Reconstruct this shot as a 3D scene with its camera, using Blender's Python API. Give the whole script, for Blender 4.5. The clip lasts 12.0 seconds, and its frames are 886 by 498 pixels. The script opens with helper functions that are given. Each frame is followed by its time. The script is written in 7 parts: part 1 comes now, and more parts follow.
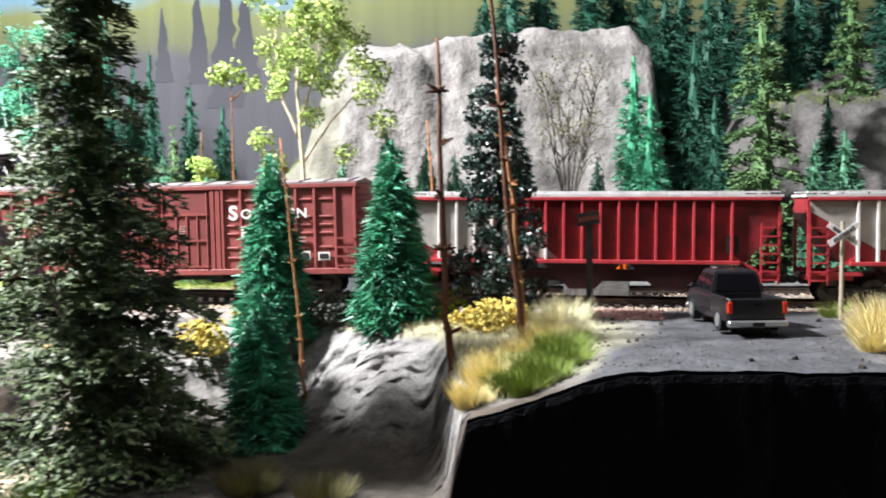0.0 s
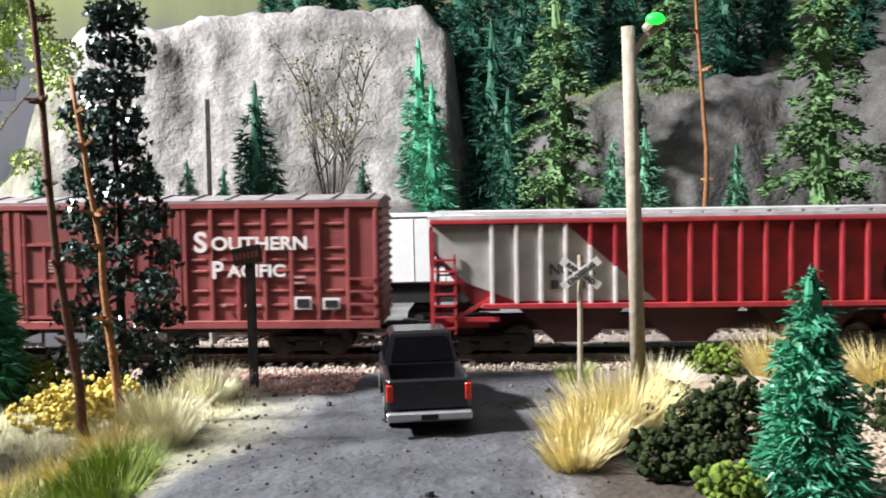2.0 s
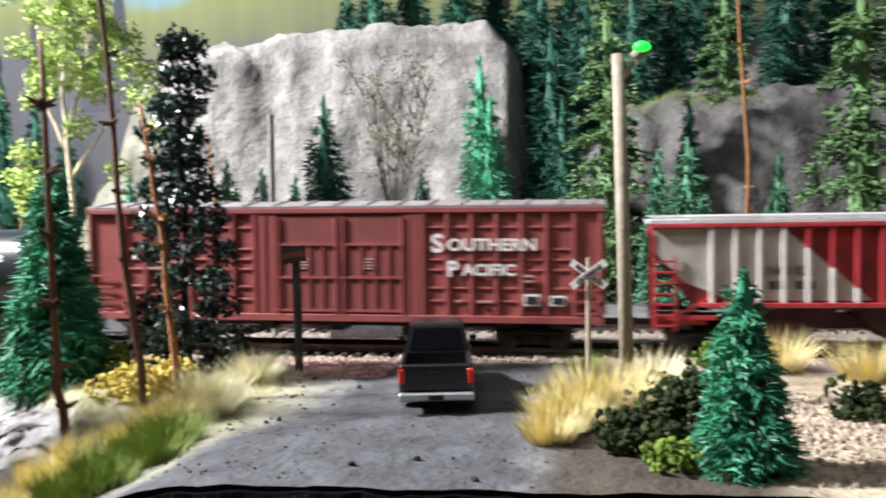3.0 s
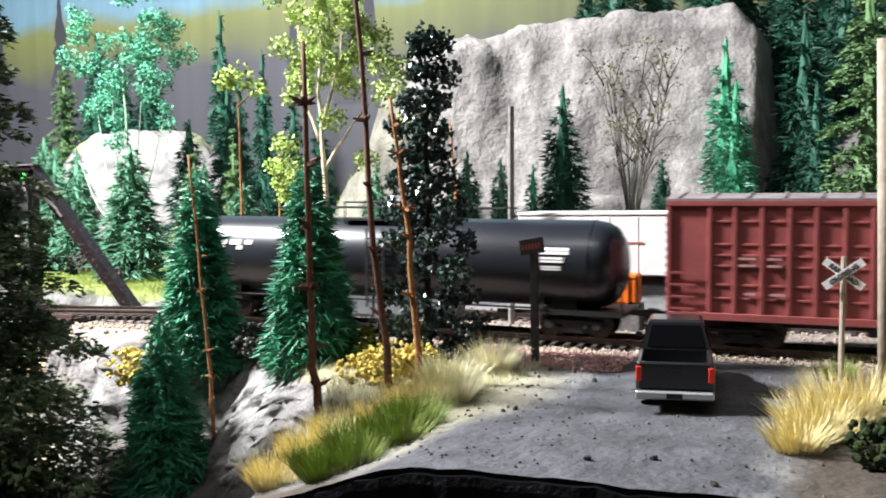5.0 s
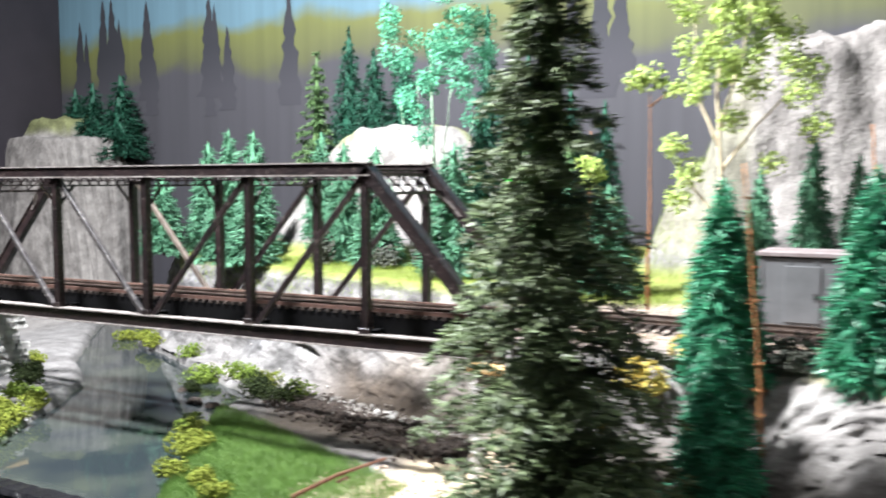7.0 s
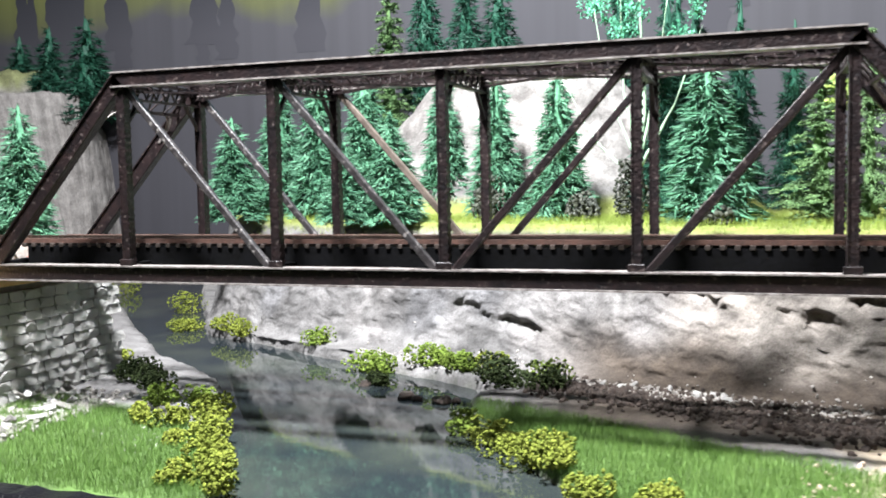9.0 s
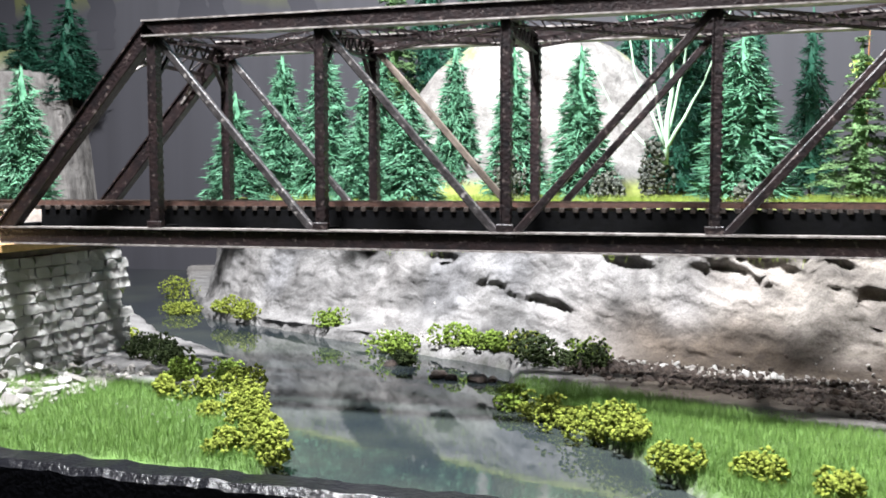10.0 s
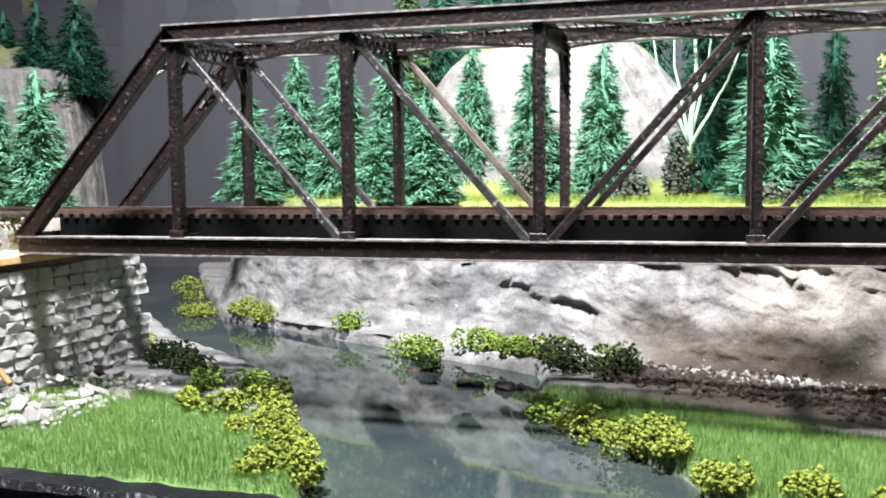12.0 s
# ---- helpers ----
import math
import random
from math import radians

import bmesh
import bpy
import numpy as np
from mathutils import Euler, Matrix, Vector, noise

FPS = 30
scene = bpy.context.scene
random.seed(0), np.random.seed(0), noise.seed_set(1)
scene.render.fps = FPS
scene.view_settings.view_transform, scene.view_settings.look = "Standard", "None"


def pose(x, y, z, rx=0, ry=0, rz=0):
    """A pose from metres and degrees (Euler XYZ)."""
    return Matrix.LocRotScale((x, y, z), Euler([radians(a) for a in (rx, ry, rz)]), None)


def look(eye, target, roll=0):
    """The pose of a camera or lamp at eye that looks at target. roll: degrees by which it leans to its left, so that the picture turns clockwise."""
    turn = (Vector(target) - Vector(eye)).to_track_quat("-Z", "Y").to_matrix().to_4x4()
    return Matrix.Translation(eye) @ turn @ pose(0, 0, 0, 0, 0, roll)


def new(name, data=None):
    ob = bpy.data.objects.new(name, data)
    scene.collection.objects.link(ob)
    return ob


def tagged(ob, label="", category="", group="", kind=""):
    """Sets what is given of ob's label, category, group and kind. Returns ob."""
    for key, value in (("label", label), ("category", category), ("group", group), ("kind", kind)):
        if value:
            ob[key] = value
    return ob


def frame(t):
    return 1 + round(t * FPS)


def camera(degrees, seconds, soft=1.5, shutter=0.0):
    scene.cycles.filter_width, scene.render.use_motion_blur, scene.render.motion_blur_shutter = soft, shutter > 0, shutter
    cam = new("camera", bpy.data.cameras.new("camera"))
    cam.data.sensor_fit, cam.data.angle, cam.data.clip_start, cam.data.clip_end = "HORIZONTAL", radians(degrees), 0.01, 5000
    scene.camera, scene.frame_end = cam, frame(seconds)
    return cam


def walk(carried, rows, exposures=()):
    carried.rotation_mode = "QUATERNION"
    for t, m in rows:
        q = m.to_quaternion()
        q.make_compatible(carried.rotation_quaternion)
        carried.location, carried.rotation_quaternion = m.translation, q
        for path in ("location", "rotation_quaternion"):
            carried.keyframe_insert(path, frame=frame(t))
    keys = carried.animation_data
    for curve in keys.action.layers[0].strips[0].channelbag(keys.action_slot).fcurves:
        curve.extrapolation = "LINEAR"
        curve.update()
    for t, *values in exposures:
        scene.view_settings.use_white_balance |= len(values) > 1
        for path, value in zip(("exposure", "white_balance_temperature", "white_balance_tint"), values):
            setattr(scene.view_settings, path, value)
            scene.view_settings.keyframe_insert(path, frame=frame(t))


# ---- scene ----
cam = camera(50.0, 12.0, soft=1.8, shutter=0.5)
PATH = [
    (0, (0.409, -0.435, 0.036), (0.09, 1.538, -0.056), -0.7),
    (0.5, (0.42, -0.411, 0.034), (0.187, 1.573, -0.058), -0.9),
    (1, (0.447, -0.388, 0.044), (0.278, 1.603, -0.047), -1.1),
    (1.5, (0.467, -0.353, 0.051), (0.318, 1.639, -0.044), -1.4),
    (2, (0.485, -0.314, 0.047), (0.366, 1.679, -0.067), -1.4),
    (2.5, (0.493, -0.333, 0.047), (0.349, 1.659, -0.068), -1.2),
    (3, (0.513, -0.345, 0.048), (0.19, 1.626, -0.055), -1.2),
    (5, (0.512, -0.347, 0.05), (-0.279, 1.485, -0.072), -0.8),
    (5.5, (0.507, -0.357, 0.053), (-0.342, 1.449, -0.07), -0.8),
    (6, (0.474, -0.383, 0.056), (-0.426, 1.399, -0.068), -0.4),
    (6.5, (0.42, -0.408, 0.061), (-0.508, 1.359, -0.072), -0.3),
    (7, (0.349, -0.415, 0.059), (-0.604, 1.337, -0.085), -0.2),
    (7.5, (0.248, -0.402, 0.055), (-0.689, 1.357, -0.111), -0.7),
    (7.6, (0.225, -0.4, 0.051), (-0.686, 1.372, -0.117), -0.8),
    (9.5, (0.019, -0.369, 0.008), (-0.563, 1.539, -0.139), -0.7),
    (10, (-0.001, -0.367, -0.002), (-0.544, 1.553, -0.139), -0.1),
    (10.5, (-0.008, -0.366, 0.004), (-0.543, 1.558, -0.113), -0.2),
    (11, (-0.018, -0.359, 0.01), (-0.563, 1.562, -0.096), -0.1),
    (11.5, (-0.02, -0.364, 0.008), (-0.573, 1.554, -0.119), -0.2),
    (12, (-0.014, -0.36, 0.006), (-0.565, 1.556, -0.157), -0.6),
]
EXPOSURES = [(0, 0.08), (2.5, 0.08), (5, 0.05), (6.5, 0.20), (7.5, 0.12), (9.5, 0.0), (12, 0.03)]
walk(cam, [(t, look(eye, target, roll)) for t, eye, target, roll in PATH], EXPOSURES)

# ---- light: an indoor layout, one work lamp at the front and a dim added fill ----
world = bpy.data.worlds.new("room_air")
scene.world = world
world.use_nodes = True
world.node_tree.nodes["Background"].inputs[0].default_value = (0.75, 0.82, 1.0, 1)
world.node_tree.nodes["Background"].inputs[1].default_value = 0.05


def area_lamp(name, eye, target, sx, sy, power, colour):
    d = bpy.data.lights.new(name, "AREA")
    d.shape, d.size, d.size_y, d.energy, d.color = "RECTANGLE", sx, sy, power, colour
    ob = new(name, d)
    ob.matrix_world = look(eye, target)
    return ob


area_lamp("work_lamp_light", (-0.19, -0.145, 0.60), (0.05, 0.12, 0.0), 0.09, 0.07, 37.0, (0.95, 0.97, 1.0))
# unseen soft fill, added to brighten train sides and tree fronts
area_lamp("added_fill_light", (0.35, -0.72, 1.2), (0.3, 0.1, 0.0), 0.7, 0.25, 5.0, (0.94, 0.97, 1.0))
scene.view_settings.exposure = 0.0


# ---- materials ----
def mat(name, c1, c2=None, scale=300.0, rough=0.8, metal=0.0, bump=0.0, bscale=None, bdist=0.0005, vary=0.0, spec=0.4, island=False, coat=0.0, specks=None):
    m = bpy.data.materials.new(name)
    m.use_nodes = True
    nt = m.node_tree
    n, l = nt.nodes, nt.links
    b = n["Principled BSDF"]
    b.inputs["Roughness"].default_value = rough
    b.inputs["Metallic"].default_value = metal
    b.inputs["Specular IOR Level"].default_value = spec
    b.inputs["Coat Weight"].default_value = coat
    c2 = c2 or tuple(v * 0.7 for v in c1)
    co = n.new("ShaderNodeTexCoord")
    t1 = n.new("ShaderNodeTexNoise")
    t1.inputs["Scale"].default_value, t1.inputs["Detail"].default_value = scale, 6
    t1.inputs["Roughness"].default_value = 0.65
    l.new(co.outputs["Object"], t1.inputs["Vector"])
    ramp = n.new("ShaderNodeValToRGB")
    ramp.color_ramp.elements[0].position, ramp.color_ramp.elements[1].position = 0.32, 0.68
    ramp.color_ramp.elements[0].color, ramp.color_ramp.elements[1].color = (*c2, 1), (*c1, 1)
    l.new(t1.outputs["Fac"], ramp.inputs["Fac"])
    out = ramp.outputs["Color"]
    if vary:
        hsv = n.new("ShaderNodeHueSaturation")
        mr = n.new("ShaderNodeMapRange")
        mr.inputs["To Min"].default_value, mr.inputs["To Max"].default_value = 1 - vary, 1 + vary
        if island:
            l.new(n.new("ShaderNodeNewGeometry").outputs["Random Per Island"], mr.inputs["Value"])
        else:
            l.new(n.new("ShaderNodeObjectInfo").outputs["Random"], mr.inputs["Value"])
        l.new(mr.outputs["Result"], hsv.inputs["Value"])
        l.new(out, hsv.inputs["Color"])
        out = hsv.outputs["Color"]
    if specks:
        t4 = n.new("ShaderNodeTexNoise")
        t4.inputs["Scale"].default_value, t4.inputs["Detail"].default_value = 420, 4
        l.new(co.outputs["Object"], t4.inputs["Vector"])
        r4 = n.new("ShaderNodeValToRGB")
        r4.color_ramp.elements[0].position, r4.color_ramp.elements[1].position = 0.60, 0.70
        l.new(t4.outputs["Fac"], r4.inputs["Fac"])
        mx = n.new("ShaderNodeMix")
        mx.data_type = "RGBA"
        mx.inputs[7].default_value = (*specks, 1)
        l.new(r4.outputs["Color"], mx.inputs[0])
        l.new(out, mx.inputs[6])
        out = mx.outputs[2]
    l.new(out, b.inputs["Base Color"])
    if bump:
        t2 = n.new("ShaderNodeTexNoise")
        t2.inputs["Scale"].default_value, t2.inputs["Detail"].default_value = bscale or scale * 3, 8
        l.new(co.outputs["Object"], t2.inputs["Vector"])
        bp = n.new("ShaderNodeBump")
        bp.inputs["Strength"].default_value, bp.inputs["Distance"].default_value = bump, bdist
        l.new(t2.outputs["Fac"], bp.inputs["Height"])
        l.new(bp.outputs["Normal"], b.inputs["Normal"])
    return m


def foliage(name, c1, c2, vary=0.3, rough=0.6, spec=0.3):
    return mat(name, c1, c2, 120.0, rough, vary=vary, island=True, spec=spec)


M = {
    "needle_green": foliage("needle_green", (0.058, 0.31, 0.16), (0.016, 0.125, 0.068), 0.45, 0.45, 0.5),
    "needle_teal": foliage("needle_teal", (0.10, 0.25, 0.145), (0.035, 0.11, 0.066), 0.4),
    "needle_dark": foliage("needle_dark", (0.018, 0.085, 0.05), (0.008, 0.042, 0.028), 0.4),
    "needle_olive": foliage("needle_olive", (0.13, 0.22, 0.085), (0.055, 0.115, 0.045), 0.4),
    "needle_big": foliage("needle_big", (0.135, 0.178, 0.078), (0.05, 0.078, 0.034), 0.45, 0.55, 0.35),
    "leaf_black": foliage("leaf_black", (0.024, 0.052, 0.040), (0.009, 0.02, 0.016), 0.5, 0.36, 0.5),
    "leaf_lime": foliage("leaf_lime", (0.45, 0.55, 0.17), (0.25, 0.35, 0.08), 0.4),
    "leaf_teal": foliage("leaf_teal", (0.12, 0.40, 0.25), (0.05, 0.23, 0.13), 0.4),
    "leaf_dry": foliage("leaf_dry", (0.16, 0.15, 0.05), (0.08, 0.07, 0.04), 0.4),
    "leaf_brown": foliage("leaf_brown", (0.07, 0.075, 0.055), (0.03, 0.035, 0.03), 0.4),
    "foam_lime": foliage("foam_lime", (0.19, 0.215, 0.038), (0.085, 0.11, 0.018), 0.35, 0.9, 0.1),
    "foam_green": foliage("foam_green", (0.16, 0.22, 0.04), (0.07, 0.11, 0.02), 0.35, 0.9, 0.1),
    "foam_yellow": foliage("foam_yellow", (0.62, 0.50, 0.15), (0.40, 0.31, 0.07), 0.3, 0.9, 0.1),
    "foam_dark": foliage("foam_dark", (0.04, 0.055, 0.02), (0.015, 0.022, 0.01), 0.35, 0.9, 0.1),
    "straw": foliage("straw", (0.82, 0.72, 0.38), (0.64, 0.52, 0.22), 0.25),
    "straw_pale": foliage("straw_pale", (0.84, 0.80, 0.56), (0.66, 0.60, 0.36), 0.25),
    "grass": foliage("grass", (0.17, 0.28, 0.075), (0.10, 0.19, 0.04), 0.35),
    "grass_olive": foliage("grass_olive", (0.23, 0.30, 0.055), (0.13, 0.18, 0.03), 0.3),
    "bark_red": mat("bark_red", (0.14, 0.055, 0.028), (0.06, 0.024, 0.014), 500, 0.8, bump=0.6, vary=0.2),
    "bark_orange": mat("bark_orange", (0.36, 0.16, 0.06), (0.20, 0.08, 0.03), 500, 0.8, bump=0.6, vary=0.2),
    "bark_dark": mat("bark_dark", (0.05, 0.035, 0.025), (0.025, 0.018, 0.012), 500, 0.85, bump=0.5),
    "bark_pale": mat("bark_pale", (0.62, 0.52, 0.36), (0.42, 0.36, 0.24), 400, 0.8, bump=0.4),
    "bark_mint": mat("bark_mint", (0.42, 0.58, 0.42), (0.30, 0.46, 0.32), 400, 0.8, bump=0.4),
    "twig_grey": mat("twig_grey", (0.13, 0.11, 0.09), (0.07, 0.06, 0.05), 500, 0.85),
    "pole_wood": mat("pole_wood", (0.42, 0.35, 0.27), (0.26, 0.21, 0.16), 260, 0.85, bump=0.4),
    "post_grey": mat("post_grey", (0.28, 0.27, 0.25), (0.16, 0.15, 0.14), 260, 0.85, bump=0.4),
    "post_dark": mat("post_dark", (0.06, 0.055, 0.05), (0.03, 0.028, 0.026), 260, 0.8, bump=0.4),
    "bridge_brown": mat("bridge_brown", (0.022, 0.013, 0.013), (0.006, 0.005, 0.006), 170, 0.40, bump=0.8, bscale=700, spec=0.4, specks=(0.085, 0.066, 0.062)),
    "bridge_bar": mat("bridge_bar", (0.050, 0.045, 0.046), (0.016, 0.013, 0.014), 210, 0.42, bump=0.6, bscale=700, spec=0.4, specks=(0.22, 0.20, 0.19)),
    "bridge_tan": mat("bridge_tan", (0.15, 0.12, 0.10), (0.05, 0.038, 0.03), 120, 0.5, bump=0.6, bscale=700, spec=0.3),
    "bridge_worn": mat("bridge_worn", (0.34, 0.31, 0.30), (0.07, 0.055, 0.05), 240, 0.4, bump=0.4, spec=0.5),
    # recessed deck steel, its shade mixed into the black
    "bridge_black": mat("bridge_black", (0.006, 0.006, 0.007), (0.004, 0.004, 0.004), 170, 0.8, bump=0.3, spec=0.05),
    "rust": mat("rust", (0.13, 0.065, 0.048), (0.06, 0.034, 0.028), 350, 0.75, bump=0.4),
    "tie": mat("tie", (0.05, 0.035, 0.028), (0.02, 0.016, 0.014), 300, 0.85, bump=0.5, vary=0.3),
    "rail": mat("rail", (0.16, 0.12, 0.10), (0.07, 0.05, 0.045), 300, 0.4, metal=0.6),
    "car_red": mat("car_red", (0.30, 0.072, 0.066), (0.21, 0.048, 0.045), 55, 0.55, bump=0.15, bscale=900),
    "car_red_dark": mat("car_red_dark", (0.22, 0.052, 0.048), (0.15, 0.036, 0.033), 55, 0.6),
    "roof_grey": mat("roof_grey", (0.26, 0.23, 0.23), (0.15, 0.11, 0.11), 150, 0.6, bump=0.2),
    "hop_red": mat("hop_red", (0.31, 0.018, 0.024), (0.075, 0.014, 0.015), 75, 0.5, bump=0.15, bscale=800),
    "hop_rib": mat("hop_rib", (0.46, 0.045, 0.055), (0.30, 0.022, 0.028), 140, 0.45),
    "hop_grey": mat("hop_grey", (0.40, 0.37, 0.34), (0.25, 0.23, 0.21), 90, 0.6),
    "hop_rib_pale": mat("hop_rib_pale", (0.72, 0.68, 0.65), (0.52, 0.46, 0.44), 150, 0.5),
    "hop_roof": mat("hop_roof", (0.62, 0.60, 0.60), (0.40, 0.37, 0.37), 130, 0.55, bump=0.15),
    "hop_belly": mat("hop_belly", (0.07, 0.02, 0.024), (0.035, 0.013, 0.015), 100, 0.65),
    "tank_black": mat("tank_black", (0.017, 0.018, 0.024), (0.011, 0.012, 0.016), 40, 0.32, spec=0.5),
    "gear_black": mat("gear_black", (0.018, 0.017, 0.017), (0.01, 0.01, 0.01), 300, 0.6, bump=0.3),
    "wheel_steel": mat("wheel_steel", (0.09, 0.08, 0.075), (0.04, 0.034, 0.03), 300, 0.4, metal=0.8),
    "white_paint": mat("white_paint", (0.80, 0.80, 0.78), (0.70, 0.70, 0.69), 90, 0.5),
    "letter_white": mat("letter_white", (0.78, 0.75, 0.72), (0.66, 0.60, 0.58), 400, 0.6),
    "letter_faint": mat("letter_faint", (0.46, 0.30, 0.28), (0.30, 0.14, 0.13), 600, 0.6),
    "letter_black": mat("letter_black", (0.05, 0.045, 0.045), (0.03, 0.03, 0.03), 400, 0.6),
    "orange_paint": mat("orange_paint", (0.75, 0.16, 0.015), (0.62, 0.11, 0.01), 120, 0.45),
    "rust_red": mat("rust_red", (0.35, 0.09, 0.08), (0.25, 0.06, 0.05), 120, 0.6),
    "shed_grey": mat("shed_grey", (0.13, 0.133, 0.14), (0.095, 0.098, 0.103), 70, 0.6, bump=0.1),
    "truck_paint": mat("truck_paint", (0.016, 0.016, 0.018), (0.011, 0.011, 0.012), 60, 0.28, spec=0.5, coat=0.3),
    "truck_glass": mat("truck_glass", (0.006, 0.006, 0.008), (0.005, 0.005, 0.006), 60, 0.08, spec=0.6),
    "chrome": mat("chrome", (0.62, 0.62, 0.63), (0.5, 0.5, 0.5), 100, 0.3, metal=0.8),
    "rubber": mat("rubber", (0.012, 0.012, 0.012), (0.008, 0.008, 0.008), 300, 0.8),
    "tail_red": mat("tail_red", (0.75, 0.04, 0.02), (0.6, 0.03, 0.015), 200, 0.25),
    "stone_white": mat("stone_white", (0.52, 0.51, 0.49), (0.30, 0.29, 0.28), 130, 0.9, bump=0.8, bscale=500, vary=0.15),
    "stone_grey": mat("stone_grey", (0.30, 0.28, 0.26), (0.17, 0.16, 0.15), 200, 0.9, bump=0.7, vary=0.4),
    "pebble": mat("pebble", (0.46, 0.37, 0.29), (0.29, 0.22, 0.17), 250, 0.9, bump=0.4, vary=0.35, island=True),
    "ballast_red": mat("ballast_red", (0.50, 0.28, 0.25), (0.32, 0.18, 0.16), 250, 0.9, vary=0.4, island=True),
    "fresh_wood": mat("fresh_wood", (0.70, 0.46, 0.22), (0.50, 0.30, 0.12), 200, 0.7, bump=0.3),
    "fascia_black": mat("fascia_black", (0.006, 0.006, 0.008), (0.003, 0.003, 0.004), 60, 0.30, bump=0.7, bscale=520, bdist=0.0010, spec=0.3),
    "room_grey": mat("room_grey", (0.10, 0.10, 0.105), (0.08, 0.08, 0.085), 3, 0.9),
    "side_paint": mat("side_paint", (0.035, 0.030, 0.038), (0.022, 0.020, 0.026), 9, 0.75),
    "paint_tree": mat("paint_tree", (0.036, 0.036, 0.044), (0.029, 0.029, 0.036), 30, 0.8),
}


def emit(name, colour, strength):
    m = bpy.data.materials.new(name)
    m.use_nodes = True
    b = m.node_tree.nodes["Principled BSDF"]
    b.inputs["Base Color"].default_value = (*colour, 1)
    b.inputs["Emission Color"].default_value = (*colour, 1)
    b.inputs["Emission Strength"].default_value = strength
    return m


M["lamp_green"] = emit("lamp_green", (0.02, 0.9, 0.06), 1.6)


# ---- mesh helpers ----
def mesh_ob(name, verts, faces, material, parent=None, label="", smooth=False):
    me = bpy.data.meshes.new(name)
    me.from_pydata([tuple(v) for v in verts], [], faces)
    me.materials.append(M[material] if isinstance(material, str) else material)
    if smooth:
        me.polygons.foreach_set("use_smooth", [True] * len(me.polygons))
    ob = new(name, me)
    if parent:
        ob.parent = parent
    if label:
        ob["label"] = label
    return ob


def part(name, bm, material, parent=None, label="", smooth=False):
    me = bpy.data.meshes.new(name)
    bm.normal_update()
    bm.to_mesh(me)
    bm.free()
    for k in material if isinstance(material, (list, tuple)) else [material]:
        me.materials.append(M[k])
    if smooth:
        me.polygons.foreach_set("use_smooth", [True] * len(me.polygons))
    ob = new(name, me)
    if parent:
        ob.parent = parent
    if label:
        ob["label"] = label
    return ob


def empty(name, x, y, z, rz=0, label="", category="", group=""):
    ob = new(name)
    ob.empty_display_size = 0.01
    ob.matrix_basis = pose(x, y, z, 0, 0, rz)
    return tagged(ob, label, category, group)


def box(bm, x0, x1, y0, y1, z0, z1, bevel=0.0, mi=0):
    geo = bmesh.ops.create_cube(bm, size=1.0, matrix=Matrix.LocRotScale(((x0 + x1) / 2, (y0 + y1) / 2, (z0 + z1) / 2), None, (abs(x1 - x0), abs(y1 - y0), abs(z1 - z0))))
    faces = {f for v in geo["verts"] for f in v.link_faces}
    for f in faces:
        f.material_index = mi
    if bevel:
        edges = {e for v in geo["verts"] for e in v.link_edges}
        bmesh.ops.bevel(bm, geom=list(edges), offset=bevel, segments=1, affect="EDGES")
    return bm


def beam(bm, a, b, w, d, up=(0, 1, 0), bevel=0.0):
    """A bar of section w by d from a to b; d lies along up."""
    a, b = Vector(a), Vector(b)
    z = (b - a).normalized()
    y = Vector(up)
    y = (y - z * y.dot(z)).normalized()
    x = y.cross(z)
    rot = Matrix((x, y, z)).transposed().to_4x4()
    m = Matrix.Translation((a + b) / 2) @ rot @ Matrix.Diagonal((w, d, (b - a).length, 1))
    geo = bmesh.ops.create_cube(bm, size=1.0, matrix=m)
    if bevel:
        edges = {e for v in geo["verts"] for e in v.link_edges}
        bmesh.ops.bevel(bm, geom=list(edges), offset=bevel, segments=1, affect="EDGES")
    return bm


def cyl(bm, a, b, r0, r1=None, seg=12):
    a, b = Vector(a), Vector(b)
    q = (b - a).to_track_quat("Z", "Y").to_matrix().to_4x4()
    bmesh.ops.create_cone(bm, cap_ends=True, segments=seg, radius1=r0, radius2=r0 if r1 is None else r1, depth=(b - a).length, matrix=Matrix.Translation((a + b) / 2) @ q)
    return bm


def nb():
    return bmesh.new()


def tube(verts, faces, pts, radii, seg=5):
    """Adds a tapering tube along pts to the lists."""
    base = len(verts)
    for i, p in enumerate(pts):
        p = Vector(p)
        d = (Vector(pts[min(i + 1, len(pts) - 1)]) - Vector(pts[max(i - 1, 0)])).normalized()
        u = d.orthogonal().normalized()
        w = d.cross(u)
        for k in range(seg):
            a = 2 * math.pi * k / seg
            verts.append(p + (u * math.cos(a) + w * math.sin(a)) * radii[i])
    for i in range(len(pts) - 1):
        for k in range(seg):
            faces.append((base + i * seg + k, base + i * seg + (k + 1) % seg, base + (i + 1) * seg + (k + 1) % seg, base + (i + 1) * seg + k))
    faces.append(tuple(base + (len(pts) - 1) * seg + k for k in range(seg)))
    faces.append(tuple(base + k for k in reversed(range(seg))))


# ---- the ground: one relief sheet from the front edge to the backdrop ----
RAIL = -0.0095
WATER = -0.1005


def rail_z(x):
    """Height of the main line's rail head: level on the bridge, a slight grade beyond it."""
    return float(np.interp(x, [0.10, 0.20, 0.50, 0.60], [RAIL, -0.0068, -0.0106, -0.0115]))


def ss(a, b, v):
    t = np.clip((v - a) / (b - a), 0, 1)
    return t * t * (3 - 2 * t)


def lerp_x(x, xs, ys):
    return np.interp(x, xs, ys)


